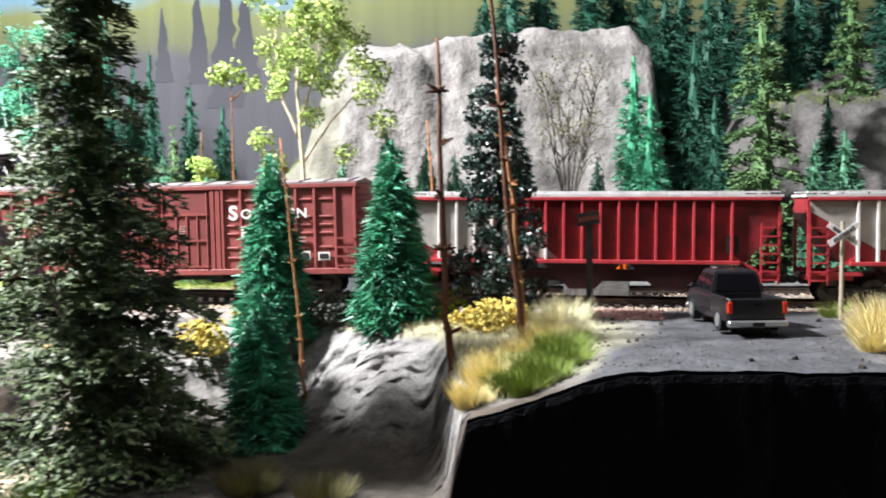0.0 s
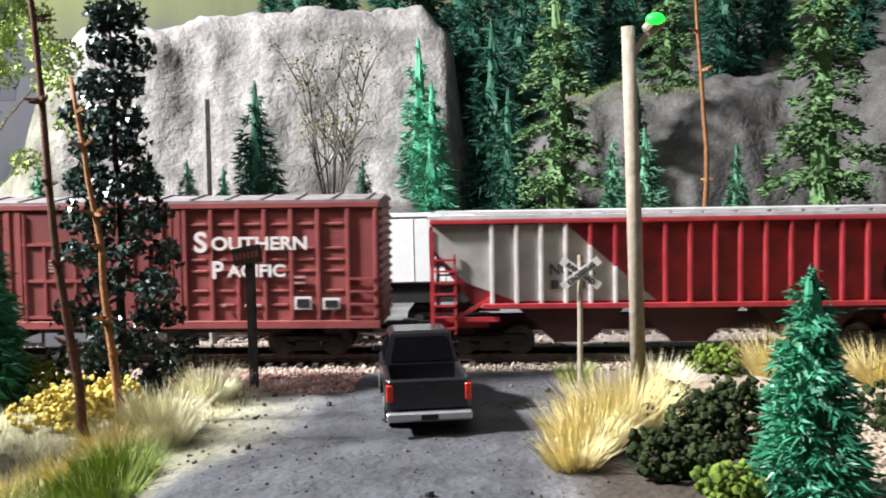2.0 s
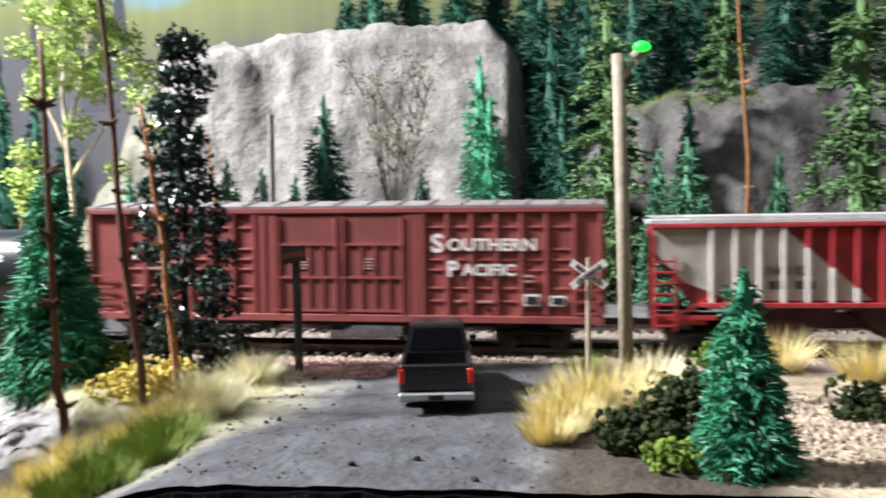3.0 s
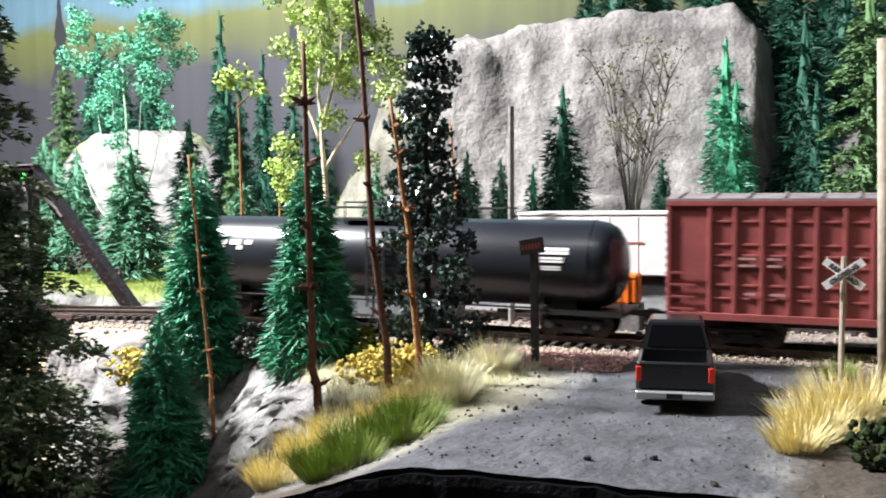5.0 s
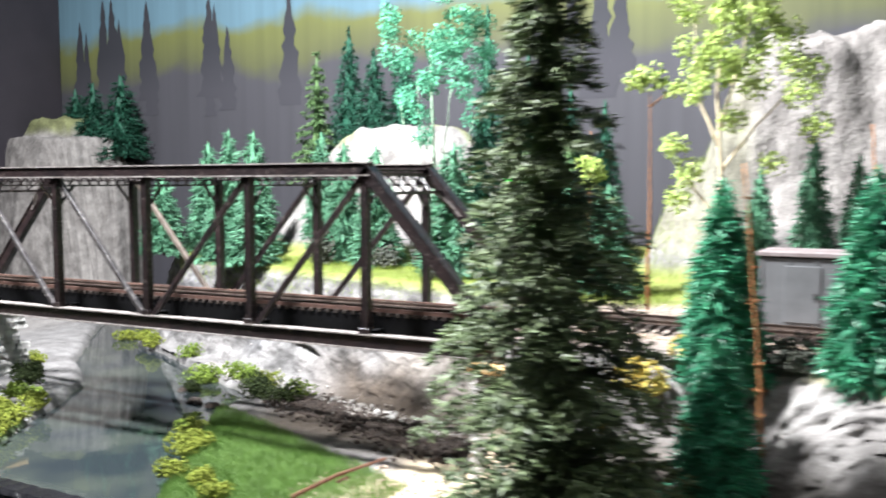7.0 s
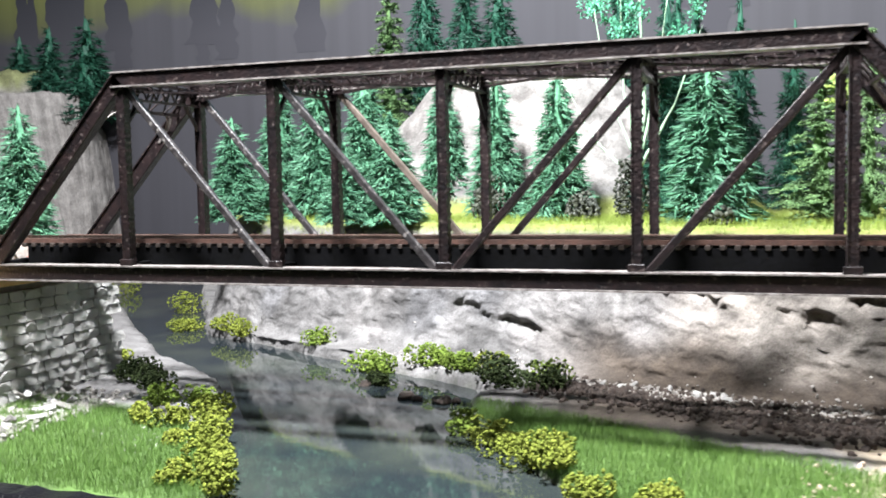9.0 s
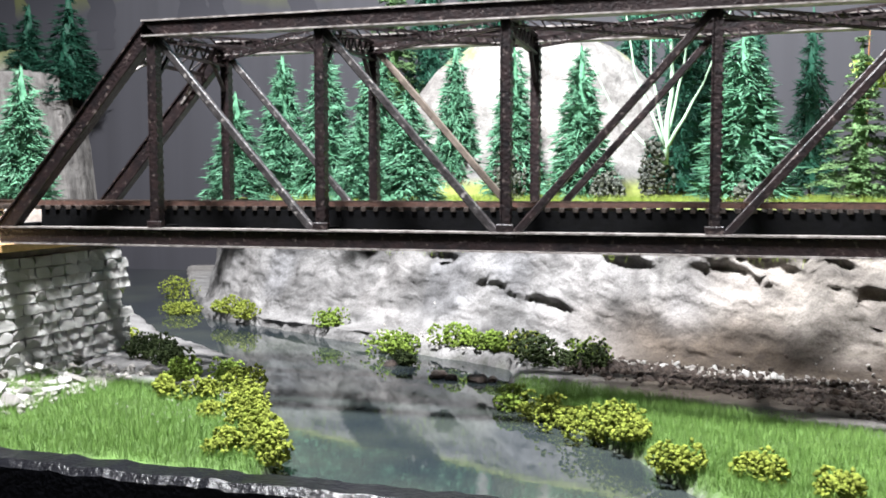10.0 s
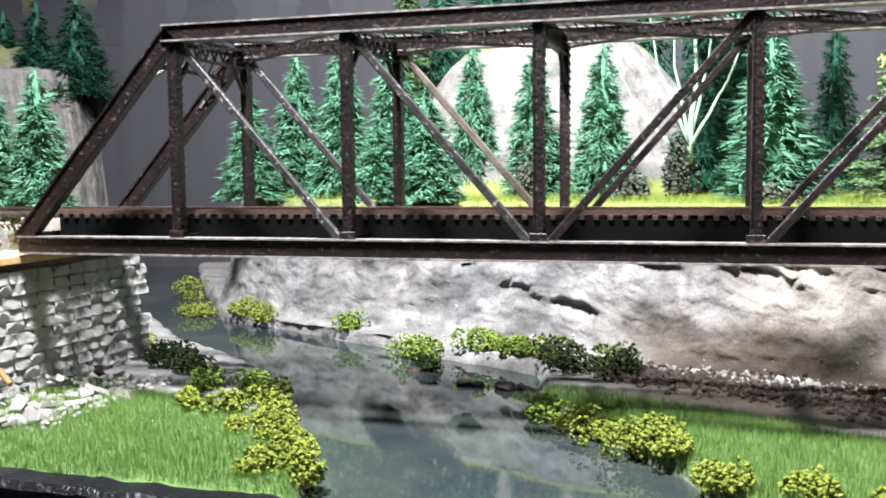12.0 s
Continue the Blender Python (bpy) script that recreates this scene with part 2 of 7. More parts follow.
def hash_noise(x, y, f, seed=0.0):
    out = np.zeros_like(x)
    flat = out.ravel()
    for i, (a, b) in enumerate(zip(x.ravel(), y.ravel())):
        flat[i] = noise.noise((a * f, b * f, seed))
    return out


FRONT_X = [-1.3, -0.3, 0.1, 0.30, 0.37, 0.42, 0.6, 2.2]
FRONT_Y = [-0.10, -0.10, -0.11, -0.16, -0.155, -0.150, -0.146, -0.146]
RIM_X = [-0.42, -0.36, -0.30, -0.20, -0.05, 0.08, 0.150, 0.160, 0.20, 0.287, 0.32, 0.345, 0.356, 0.364, 0.372, 0.40]
RIM_Y = [0.39, 0.314, 0.277, 0.237, 0.187, 0.140, 0.115, -0.002, -0.012, -0.028, -0.046, -0.060, -0.082, -0.125, -0.17, -0.25]
BANK_X = RIM_X[:7]
BANK_Y = [v - 0.050 for v in RIM_Y[:7]]


def relief(x, y):
    """Ground height at arrays x, y."""
    n1 = hash_noise(x, y, 14.0, 1.0)
    n2 = hash_noise(x, y, 45.0, 2.0)
    n3 = hash_noise(x, y, 140.0, 3.0)
    top = np.full_like(x, -0.0135) + 0.0006 * n3 + 0.0008 * n2 * (x > 0.38) * (y < -0.02)
    # the lower front ground by the river
    top = top - 0.016 * (1 - ss(0.36, 0.425, x)) * ss(0.06, 0.14, -y) * (x > 0.2)
    crag = np.abs(n1) * 0.5 + np.abs(n2)
    low = -0.0945 + 0.003 * n1 + 0.0010 * n3 + 0.032 * ss(0.10, 0.25, x)
    rim = lerp_x(x, RIM_X, RIM_Y)
    up = ss(-0.045, 0.006, y - rim + 0.007 * n1)
    up = np.where(x > 0.40, 1.0, up)
    left = (1 - ss(-0.345, -0.325, x)) * ss(-0.075, 0.0, y + 0.012 * n1) * (1 - ss(0.085, 0.12, y))
    k = up
    behind = (x < -0.40)
    k = np.where(behind, 0.0, k)
    k = np.maximum(k, left)
    z = low * (1 - k) + top * k
    # the river bed
    xl = lerp_x(y, [-0.12, -0.06, 0.0, 0.09, 0.15, 0.25, 0.47, 0.6], [-0.135, -0.15, -0.19, -0.245, -0.325, -0.42, -0.62, -0.75])
    xr = lerp_x(y, [-0.12, -0.03, 0.02, 0.07, 0.12, 0.18, 0.255, 0.47, 0.6], [0.03, -0.025, -0.06, -0.09, -0.10, -0.21, -0.36, -0.50, -0.58])
    inside = ss(-0.004, 0.016, np.minimum(x - xl, xr - x) + 0.003 * n2)
    z = z - 0.035 * inside * (1 - k)
    # mounds and cliffs at the back
    def hill(cx, cy, rx, ry, h, sharp=1.0):
        d = np.sqrt(((x - cx) / rx) ** 2 + ((y - cy) / ry) ** 2) + 0.10 * n1 + 0.04 * n2
        return h * (1 - ss(1.0 - 0.75 * sharp, 1.0, d))
    z = z + hill(-0.14, 0.42, 0.20, 0.13, 0.125, 1.1)
    z = z + hill(0.20, 0.29, 0.075, 0.10, 0.085, 1.1)
    z = z + hill(-0.795, 0.56, 0.128, 0.12, 0.215, 0.38) + hill(-0.825, 0.57, 0.06, 0.06, 0.03, 0.4)
    # the big pale cliff: stepped face
    crest = lerp_x(x, [0.19, 0.21, 0.23, 0.248, 0.262, 0.295, 0.33, 0.38, 0.435, 0.452, 0.468], [0.0, 0.06, 0.105, 0.14, 0.166, 0.176, 0.182, 0.184, 0.19, 0.17, 0.03])
    yc = y - lerp_x(x, [0.22, 0.30, 0.43], [0.0, 0.035, 0.075])
    face = ss(0.205, 0.262, yc + 0.006 * n1 + 0.003 * n2)
    z = z + crest * (0.30 * ss(0.175, 0.20, yc + 0.01 * n1) + 0.70 * face)
    # the lower cliff at the far end, with a terrace
    crest2 = lerp_x(x, [0.47, 0.50, 0.53, 0.66, 0.75, 2.2], [0.0, 0.06, 0.095, 0.105, 0.12, 0.12])
    z = z + crest2 * ss(0.24, 0.30, y + 0.02 * n1 + 0.012 * n2) + 0.05 * ss(0.46, 0.6, x) * ss(0.36, 0.46, y)
    rock = np.clip((z + 0.0) / 0.02, 0, 1) * (y > 0.15) + 4 * k * (1 - k)
    z = z + np.clip(rock, 0, 1) * (0.0035 * n2 + 0.0020 * n3 + 0.006 * np.abs(n2) - 0.003 * np.abs(n3))
    return z


def ground_z(x, y):
    return float(relief(np.array([[float(x)]]), np.array([[float(y)]]))[0, 0])


ROAD_TONE, ROCK_TONE, PALE_TONE = (0.082, 0.083, 0.094), (0.180, 0.176, 0.178), (0.275, 0.260, 0.252)
SOIL_TONE, SAND_TONE, MOSS_TONE = (0.075, 0.058, 0.045), (0.52, 0.43, 0.31), (0.20, 0.235, 0.06)
LAWN_TONE, GRIT_TONE, STRAW_TONE = (0.07, 0.13, 0.03), (0.30, 0.25, 0.22), (0.35, 0.33, 0.21)


def ground_tone(x, y, z):
    """Base colour of the ground material at arrays x, y, z: which scatter lies where, with some shade painted in."""
    n1 = hash_noise(x, y, 22.0, 7.0)
    n2 = hash_noise(x, y, 90.0, 9.0)
    col = np.zeros(x.shape + (3,))
    col[:] = ROCK_TONE

    def lay(tone, w):
        w = np.clip(w, 0, 1)[..., None]
        col[:] = col * (1 - w) + np.array(tone) * w

    lay(PALE_TONE, ss(0.16, 0.24, y) * ss(0.0, 0.03, z) * (1 - 0.75 * ss(0.45, 0.48, x)))
    # far-end cliff toned darker than the pale one, its shadow put into the colour
    lay((0.13, 0.124, 0.12), ss(0.16, 0.22, y) * ss(0.46, 0.48, x) * ss(0.0, 0.02, z))
    lay((0.19, 0.185, 0.14), 0.85 * ss(0.06, 0.10, x) * ss(0.16, 0.22, y) * (1 - ss(0.22, 0.235, x)) * ss(0.0, 0.02, z))
    lay((0.15, 0.15, 0.16), 0.75 * ss(0.12, 0.3, n1) * ss(-0.09, -0.075, z) * (1 - ss(-0.03, -0.02, z)) * (x < 0.2))
    lay((0.26, 0.25, 0.25), 0.6 * ss(0.1, 0.3, -n1) * ss(-0.095, -0.08, z) * (1 - ss(-0.02, -0.015, z)) * (x < 0.2))
    lay((0.27, 0.235, 0.20), 0.6 * ss(-0.06, 0.06, x) * ss(-0.092, -0.08, z) * (1 - ss(-0.04, -0.02, z)) * (x < 0.2))
    lay((0.12, 0.115, 0.11), 0.85 * (1 - ss(-0.58, -0.50, x)))
    flat = ss(-0.022, -0.014, z) * (1 - ss(-0.006, 0.004, z))
    lay(MOSS_TONE, flat * ss(0.09, 0.12, y + 0.02 * n1) * (1 - ss(0.24, 0.28, x)))
    lay(STRAW_TONE, flat * ss(0.22, 0.30, x) * (1 - ss(0.40, 0.43, x + 0.01 * n1)) * (1 - ss(-0.05, -0.01, y)))
    lay(GRIT_TONE, flat * ss(-0.03, -0.005, y) * (1 - ss(0.10, 0.14, y)))
    lay(SAND_TONE, flat * ss(0.515, 0.53, x + 0.008 * n1) * (1 - ss(-0.02, 0.0, y)))
    road = ss(-0.005, 0.005, x - lerp_x(y, [-0.2, -0.14, -0.08, -0.02, 0.03], [0.392, 0.405, 0.425, 0.43, 0.435]) + 0.008 * n1) * ss(-0.005, 0.005, lerp_x(y, [-0.2, -0.14, -0.1, -0.03, 0.03], [0.50, 0.495, 0.495, 0.505, 0.505]) - x + 0.006 * n2)
    lay(ROAD_TONE, road * (1 - ss(0.005, 0.012, y)))
    lowland = 1 - ss(-0.082, -0.07, z)
    lay(SOIL_TONE, (1 - ss(-0.085, -0.06, z + 0.012 * n1)) * ss(-0.04, 0.02, y - 0.04) * ss(-0.10, -0.02, x))
    lawn_line = np.where(x < -0.1, 0.03 - 0.35 * (x + 0.30), 0.062 - 0.45 * (x + 0.06))
    lay(LAWN_TONE, lowland * ss(-0.102, -0.098, z) * (1 - ss(-0.008, 0.008, y - lawn_line + 0.01 * n1)) * (1 - ss(0.08, 0.10, x + 0.02 * n1)))
    lay(SAND_TONE, ss(0.075, 0.10, x + 0.02 * n1) * (1 - ss(0.23, 0.26, x)) * (1 - ss(-0.065, -0.05, z)) * (1 - ss(0.03, 0.05, y)))
    # roadside dark soil, its tone also carrying the bushes' shade
    lay(SOIL_TONE, flat * ss(0.495, 0.505, x + 0.006 * n1) * (1 - ss(0.545, 0.56, x + 0.01 * n1)) * (1 - ss(-0.10, -0.085, y + 0.006 * n2)))
    lay((0.10, 0.11, 0.08), 1 - ss(WATER - 0.006, WATER + 0.001, z))
    lay(MOSS_TONE, ss(0.03, 0.08, n1) * ss(0.09, 0.10, z) * ss(0.27, 0.30, y) * 0.8 * (1 - ss(0.2, 0.22, x)) * ss(-0.5, -0.45, x))
    lay((0.27, 0.26, 0.255), ss(0.18, 0.22, x) * (1 - ss(0.40, 0.42, x)) * (1 - ss(-0.019, -0.016, z)) * (1 - ss(0.0, 0.01, y)))
    # low slope under the big spruce: dark soil with tree shade in its tone
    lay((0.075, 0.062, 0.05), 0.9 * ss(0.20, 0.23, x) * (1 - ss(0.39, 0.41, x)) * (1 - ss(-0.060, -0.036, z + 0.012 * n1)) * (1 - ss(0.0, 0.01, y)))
    lay(SOIL_TONE, (1 - ss(0.006, 0.02, y - lerp_x(x, FRONT_X, FRONT_Y) + 0.006 * n2)) * ss(0.26, 0.29, x) * (1 - ss(0.395, 0.41, x)))
    lay((0.25, 0.238, 0.232), 1 - ss(-0.56, -0.46, x))
    lay((0.27, 0.262, 0.255), ss(-0.40, -0.36, x) * (1 - ss(0.04, 0.07, x)) * ss(0.27, 0.30, y) * ss(0.0, 0.02, z) * (1 - 0.7 * ss(0.03, 0.08, n1)))
    lay(MOSS_TONE, 0.7 * (1 - ss(-0.66, -0.62, x)) * ss(0.125, 0.14, z + 0.01 * n1))
    return col


def build_ground():
    xs = np.concatenate([np.arange(-1.25, -0.5, 0.007), np.arange(-0.5, 0.70, 0.0034), np.arange(0.70, 2.2, 0.02)])
    vs = np.linspace(0, 1, 430)
    X = np.repeat(xs[None, :], len(vs), 0)
    yf = lerp_x(xs, FRONT_X, FRONT_Y)
    back = 0.605
    # closer rows on the rock faces by the river
    mid = lerp_x(xs, [-0.42, -0.30, -0.05, 0.11, 0.19, 0.35, 0.45, 2.2], [0.37, 0.277, 0.187, 0.12, -0.02, -0.07, -0.06, -0.06])
    Y = np.stack([np.interp(vs, [0, 0.17, 0.60, 1], [a, max(a + 0.02, c - 0.07), c + 0.015, back]) for a, c in zip(yf, mid)], 1)
    Z = relief(X, Y)
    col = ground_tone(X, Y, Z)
    # crags: steep ground is broken up sideways, in lumps by the river and in flat beds on the cliffs
    g = np.abs(np.gradient(Z, axis=0) / np.maximum(np.gradient(Y, axis=0), 1e-6))
    steep = ss(0.5, 1.3, g)
    lumps = (1 + 0.8 * (X > 0.16)) * (Z < 0.0) * (0.0028 * hash_noise(X, Z, 45.0, 4.0) + 0.0022 * np.abs(hash_noise(X, Z, 80.0, 5.0)) + 0.0017 * hash_noise(X, Z, 190.0, 6.0) + 0.0009 * hash_noise(X, Z, 420.0, 16.0))
    beds = (Z >= 0.0) * (0.0040 * hash_noise(X * 0.25, Z, 60.0, 8.0) + 0.0020 * hash_noise(X * 0.5, Z, 150.0, 9.0) + 0.004 * hash_noise(X, Z, 18.0, 3.0))
    # hollows and ledges in the river bank
    pits = np.zeros_like(X)
    for px, pz, pw, ph, pd in ((-0.165, -0.048, 0.010, 0.007, 0.016), (-0.045, -0.047, 0.013, 0.005, 0.014), (0.010, -0.052, 0.020, 0.008, 0.010), (0.028, -0.044, 0.012, 0.006, 0.014), (-0.09, -0.072, 0.014, 0.004, 0.008), (-0.125, -0.066, 0.012, 0.006, 0.006), (0.075, -0.062, 0.009, 0.010, 0.010), (0.055, -0.040, 0.010, 0.004, 0.010), (-0.225, -0.04, 0.010, 0.014, 0.012), (0.10, -0.05, 0.012, 0.007, 0.012)):
        q = ((X - px + 0.006 * hash_noise(X, Z, 120.0, 21.0)) / pw) ** 2 + ((Z - pz + 0.2 * (X - px)) / ph) ** 2
        pits = pits + 0.75 * pd * (1 - ss(0.45, 1.25, q))
    pits = pits * (Z < -0.02) * (X < 0.16) + 0.002 * np.abs(hash_noise(X * 0.6, Z, 55.0, 23.0)) * (Z < -0.02) * (X < 0.16)
    lumps = lumps * (1 + 0.25 * (X < 0.16) + 0.1 * (X > 0.16))
    Y = Y + steep * (lumps + beds + pits)
    # grey wash over the bank's plaster, its dark patches standing in for shaded hollows
    shade_wash = ss(0.16, 0.34, hash_noise(X * 0.6, Z, 38.0, 31.0)) + 0.8 * ss(0.2, 0.3, hash_noise(X, Z, 95.0, 33.0))
    col = col * (1 - 0.42 * np.clip(shade_wash, 0, 1) * (X < 0.16) * (Z < -0.018) * (Z > -0.092) * steep)[..., None]
    col = col * (1 + 0.45 * steep * (0.8 * hash_noise(X, Z, 34.0, 14.0) + hash_noise(X * 0.4, Z, 70.0, 12.0) + 0.6 * hash_noise(X, Z, 210.0, 13.0)))[..., None]
    nr, nc = X.shape
    verts = np.stack([X, Y, Z], -1).reshape(-1, 3)
    idx = np.arange(nr * nc).reshape(nr, nc)
    faces = np.stack([idx[:-1, :-1], idx[:-1, 1:], idx[1:, 1:], idx[1:, :-1]], -1).reshape(-1, 4)
    me = bpy.data.meshes.new("ground")
    me.from_pydata(verts.tolist(), [], faces.tolist())
    at = me.color_attributes.new("tone", "FLOAT_COLOR", "POINT")
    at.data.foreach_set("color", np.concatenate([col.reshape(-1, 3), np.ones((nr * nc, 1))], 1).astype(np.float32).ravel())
    me.polygons.foreach_set("use_smooth", [True] * len(me.polygons))
    m = mat("scenery_plaster", (1, 1, 1), None, 60, 0.9, bump=0.75, bscale=75, bdist=0.004)
    nt = m.node_tree
    b = nt.nodes["Principled BSDF"]
    a = nt.nodes.new("ShaderNodeAttribute")
    a.attribute_name = "tone"
    ramp = next(k for k in nt.nodes if k.type == "VALTORGB")
    ramp.color_ramp.elements[0].color, ramp.color_ramp.elements[1].color = (0.55, 0.53, 0.52, 1), (1.15, 1.14, 1.12, 1)
    mix = nt.nodes.new("ShaderNodeMix")
    mix.data_type, mix.blend_type = "RGBA", "MULTIPLY"
    mix.inputs[0].default_value = 1.0
    nt.links.new(a.outputs["Color"], mix.inputs[6])
    nt.links.new(ramp.outputs["Color"], mix.inputs[7])
    # fine specks of scatter
    co = next(k for k in nt.nodes if k.type == "TEX_COORD")
    sp = nt.nodes.new("ShaderNodeTexNoise")
    sp.inputs["Scale"].default_value, sp.inputs["Detail"].default_value = 900, 3
    nt.links.new(co.outputs["Object"], sp.inputs["Vector"])
    r2 = nt.nodes.new("ShaderNodeValToRGB")
    r2.color_ramp.elements[0].position, r2.color_ramp.elements[1].position = 0.35, 0.6
    r2.color_ramp.elements[0].color, r2.color_ramp.elements[1].color = (0.78, 0.77, 0.76, 1), (1.04, 1.04, 1.04, 1)
    nt.links.new(sp.outputs["Fac"], r2.inputs["Fac"])
    mix2 = nt.nodes.new("ShaderNodeMix")
    mix2.data_type, mix2.blend_type = "RGBA", "MULTIPLY"
    mix2.inputs[0].default_value = 1.0
    nt.links.new(mix.outputs[2], mix2.inputs[6])
    nt.links.new(r2.outputs["Color"], mix2.inputs[7])
    nt.links.new(mix2.outputs[2], b.inputs["Base Color"])
    fine = nt.nodes.new("ShaderNodeTexNoise")
    fine.inputs["Scale"].default_value, fine.inputs["Detail"].default_value = 380, 8
    nt.links.new(co.outputs["Object"], fine.inputs["Vector"])
    bp2 = nt.nodes.new("ShaderNodeBump")
    bp2.inputs["Strength"].default_value, bp2.inputs["Distance"].default_value = 0.7, 0.0013
    old = next(k for k in nt.nodes if k.type == "BUMP" and k != bp2)
    nt.links.new(fine.outputs["Fac"], bp2.inputs["Height"])
    nt.links.new(old.outputs["Normal"], bp2.inputs["Normal"])
    nt.links.new(bp2.outputs["Normal"], b.inputs["Normal"])
    me.materials.append(m)
    tagged(new("ground", me), "plaster and scatter model railway landscape with gravel road and rock", "ground", kind="structure")
    # the front board, cut to the ground's profile
    fv, ff = [], []
    for i, x in enumerate(xs):
        top = max(Z[0, i] - 0.001, float(np.interp(x, [-0.4, 0.06, 0.10, 0.16], [-0.0915, -0.0915, -0.095, -0.2]))) + 0.0007 * noise.noise((x * 160, 0.3, 0)) + 0.0005 * noise.noise((x * 420, 1.3, 0))
        deep = float(np.interp(x, [0.15, 0.25], [0.012, 0.0025]))
        yy = yf[i] + 0.0008 * noise.noise((x * 210, 2.3, 0))
        fv += [(x, yy - deep, top - 0.0022), (x, yy - deep, -0.45), (x, yy - deep * 0.8, top), (x, yy + 0.001, top - 0.0004), (x, yf[i] + 0.001, -0.45)]
        if i:
            p, q = 5 * i - 5, 5 * i
            ff += [(p, p + 1, q + 1, q), (p + 2, p, q, q + 2), (p + 3, p + 2, q + 2, q + 3), (p + 4, p + 3, q + 3, q + 4)]
    tagged(mesh_ob("fascia", fv, ff, "fascia_black"), "black painted front board of the layout", "fascia", kind="structure")


build_ground()


def build_water():
    bm = nb()
    box(bm, -1.2, 0.06, -0.098, 0.60, WATER - 0.004, WATER)
    ob = part("water", bm, "fascia_black")
    m = bpy.data.materials.new("river_resin")
    m.use_nodes = True
    nt = m.node_tree
    b = nt.nodes["Principled BSDF"]
    b.inputs["Base Color"].default_value = (0.045, 0.055, 0.058, 1)
    b.inputs["Roughness"].default_value = 0.035
    b.inputs["IOR"].default_value = 1.5
    co = nt.nodes.new("ShaderNodeTexCoord")
    t = nt.nodes.new("ShaderNodeTexNoise")
    t.inputs["Scale"].default_value, t.inputs["Detail"].default_value = 45, 3
    nt.links.new(co.outputs["Object"], t.inputs["Vector"])
    r = nt.nodes.new("ShaderNodeValToRGB")
    r.color_ramp.elements[0].position, r.color_ramp.elements[1].position = 0.4, 0.7
    r.color_ramp.elements[0].color, r.color_ramp.elements[1].color = (0.016, 0.021, 0.024, 1), (0.035, 0.042, 0.036, 1)
    t3 = nt.nodes.new("ShaderNodeTexNoise")
    t3.inputs["Scale"].default_value = 18
    nt.links.new(co.outputs["Object"], t3.inputs["Vector"])
    nt.links.new(t3.outputs["Fac"], r.inputs["Fac"])
    nt.links.new(r.outputs["Color"], b.inputs["Base Color"])
    bp = nt.nodes.new("ShaderNodeBump")
    bp.inputs["Strength"].default_value, bp.inputs["Distance"].default_value = 0.06, 0.0010
    nt.links.new(t.outputs["Fac"], bp.inputs["Height"])
    nt.links.new(bp.outputs["Normal"], b.inputs["Normal"])
    ob.data.materials[0] = m
    tagged(ob, "still dark glossy river surface", "water", kind="structure")


build_water()


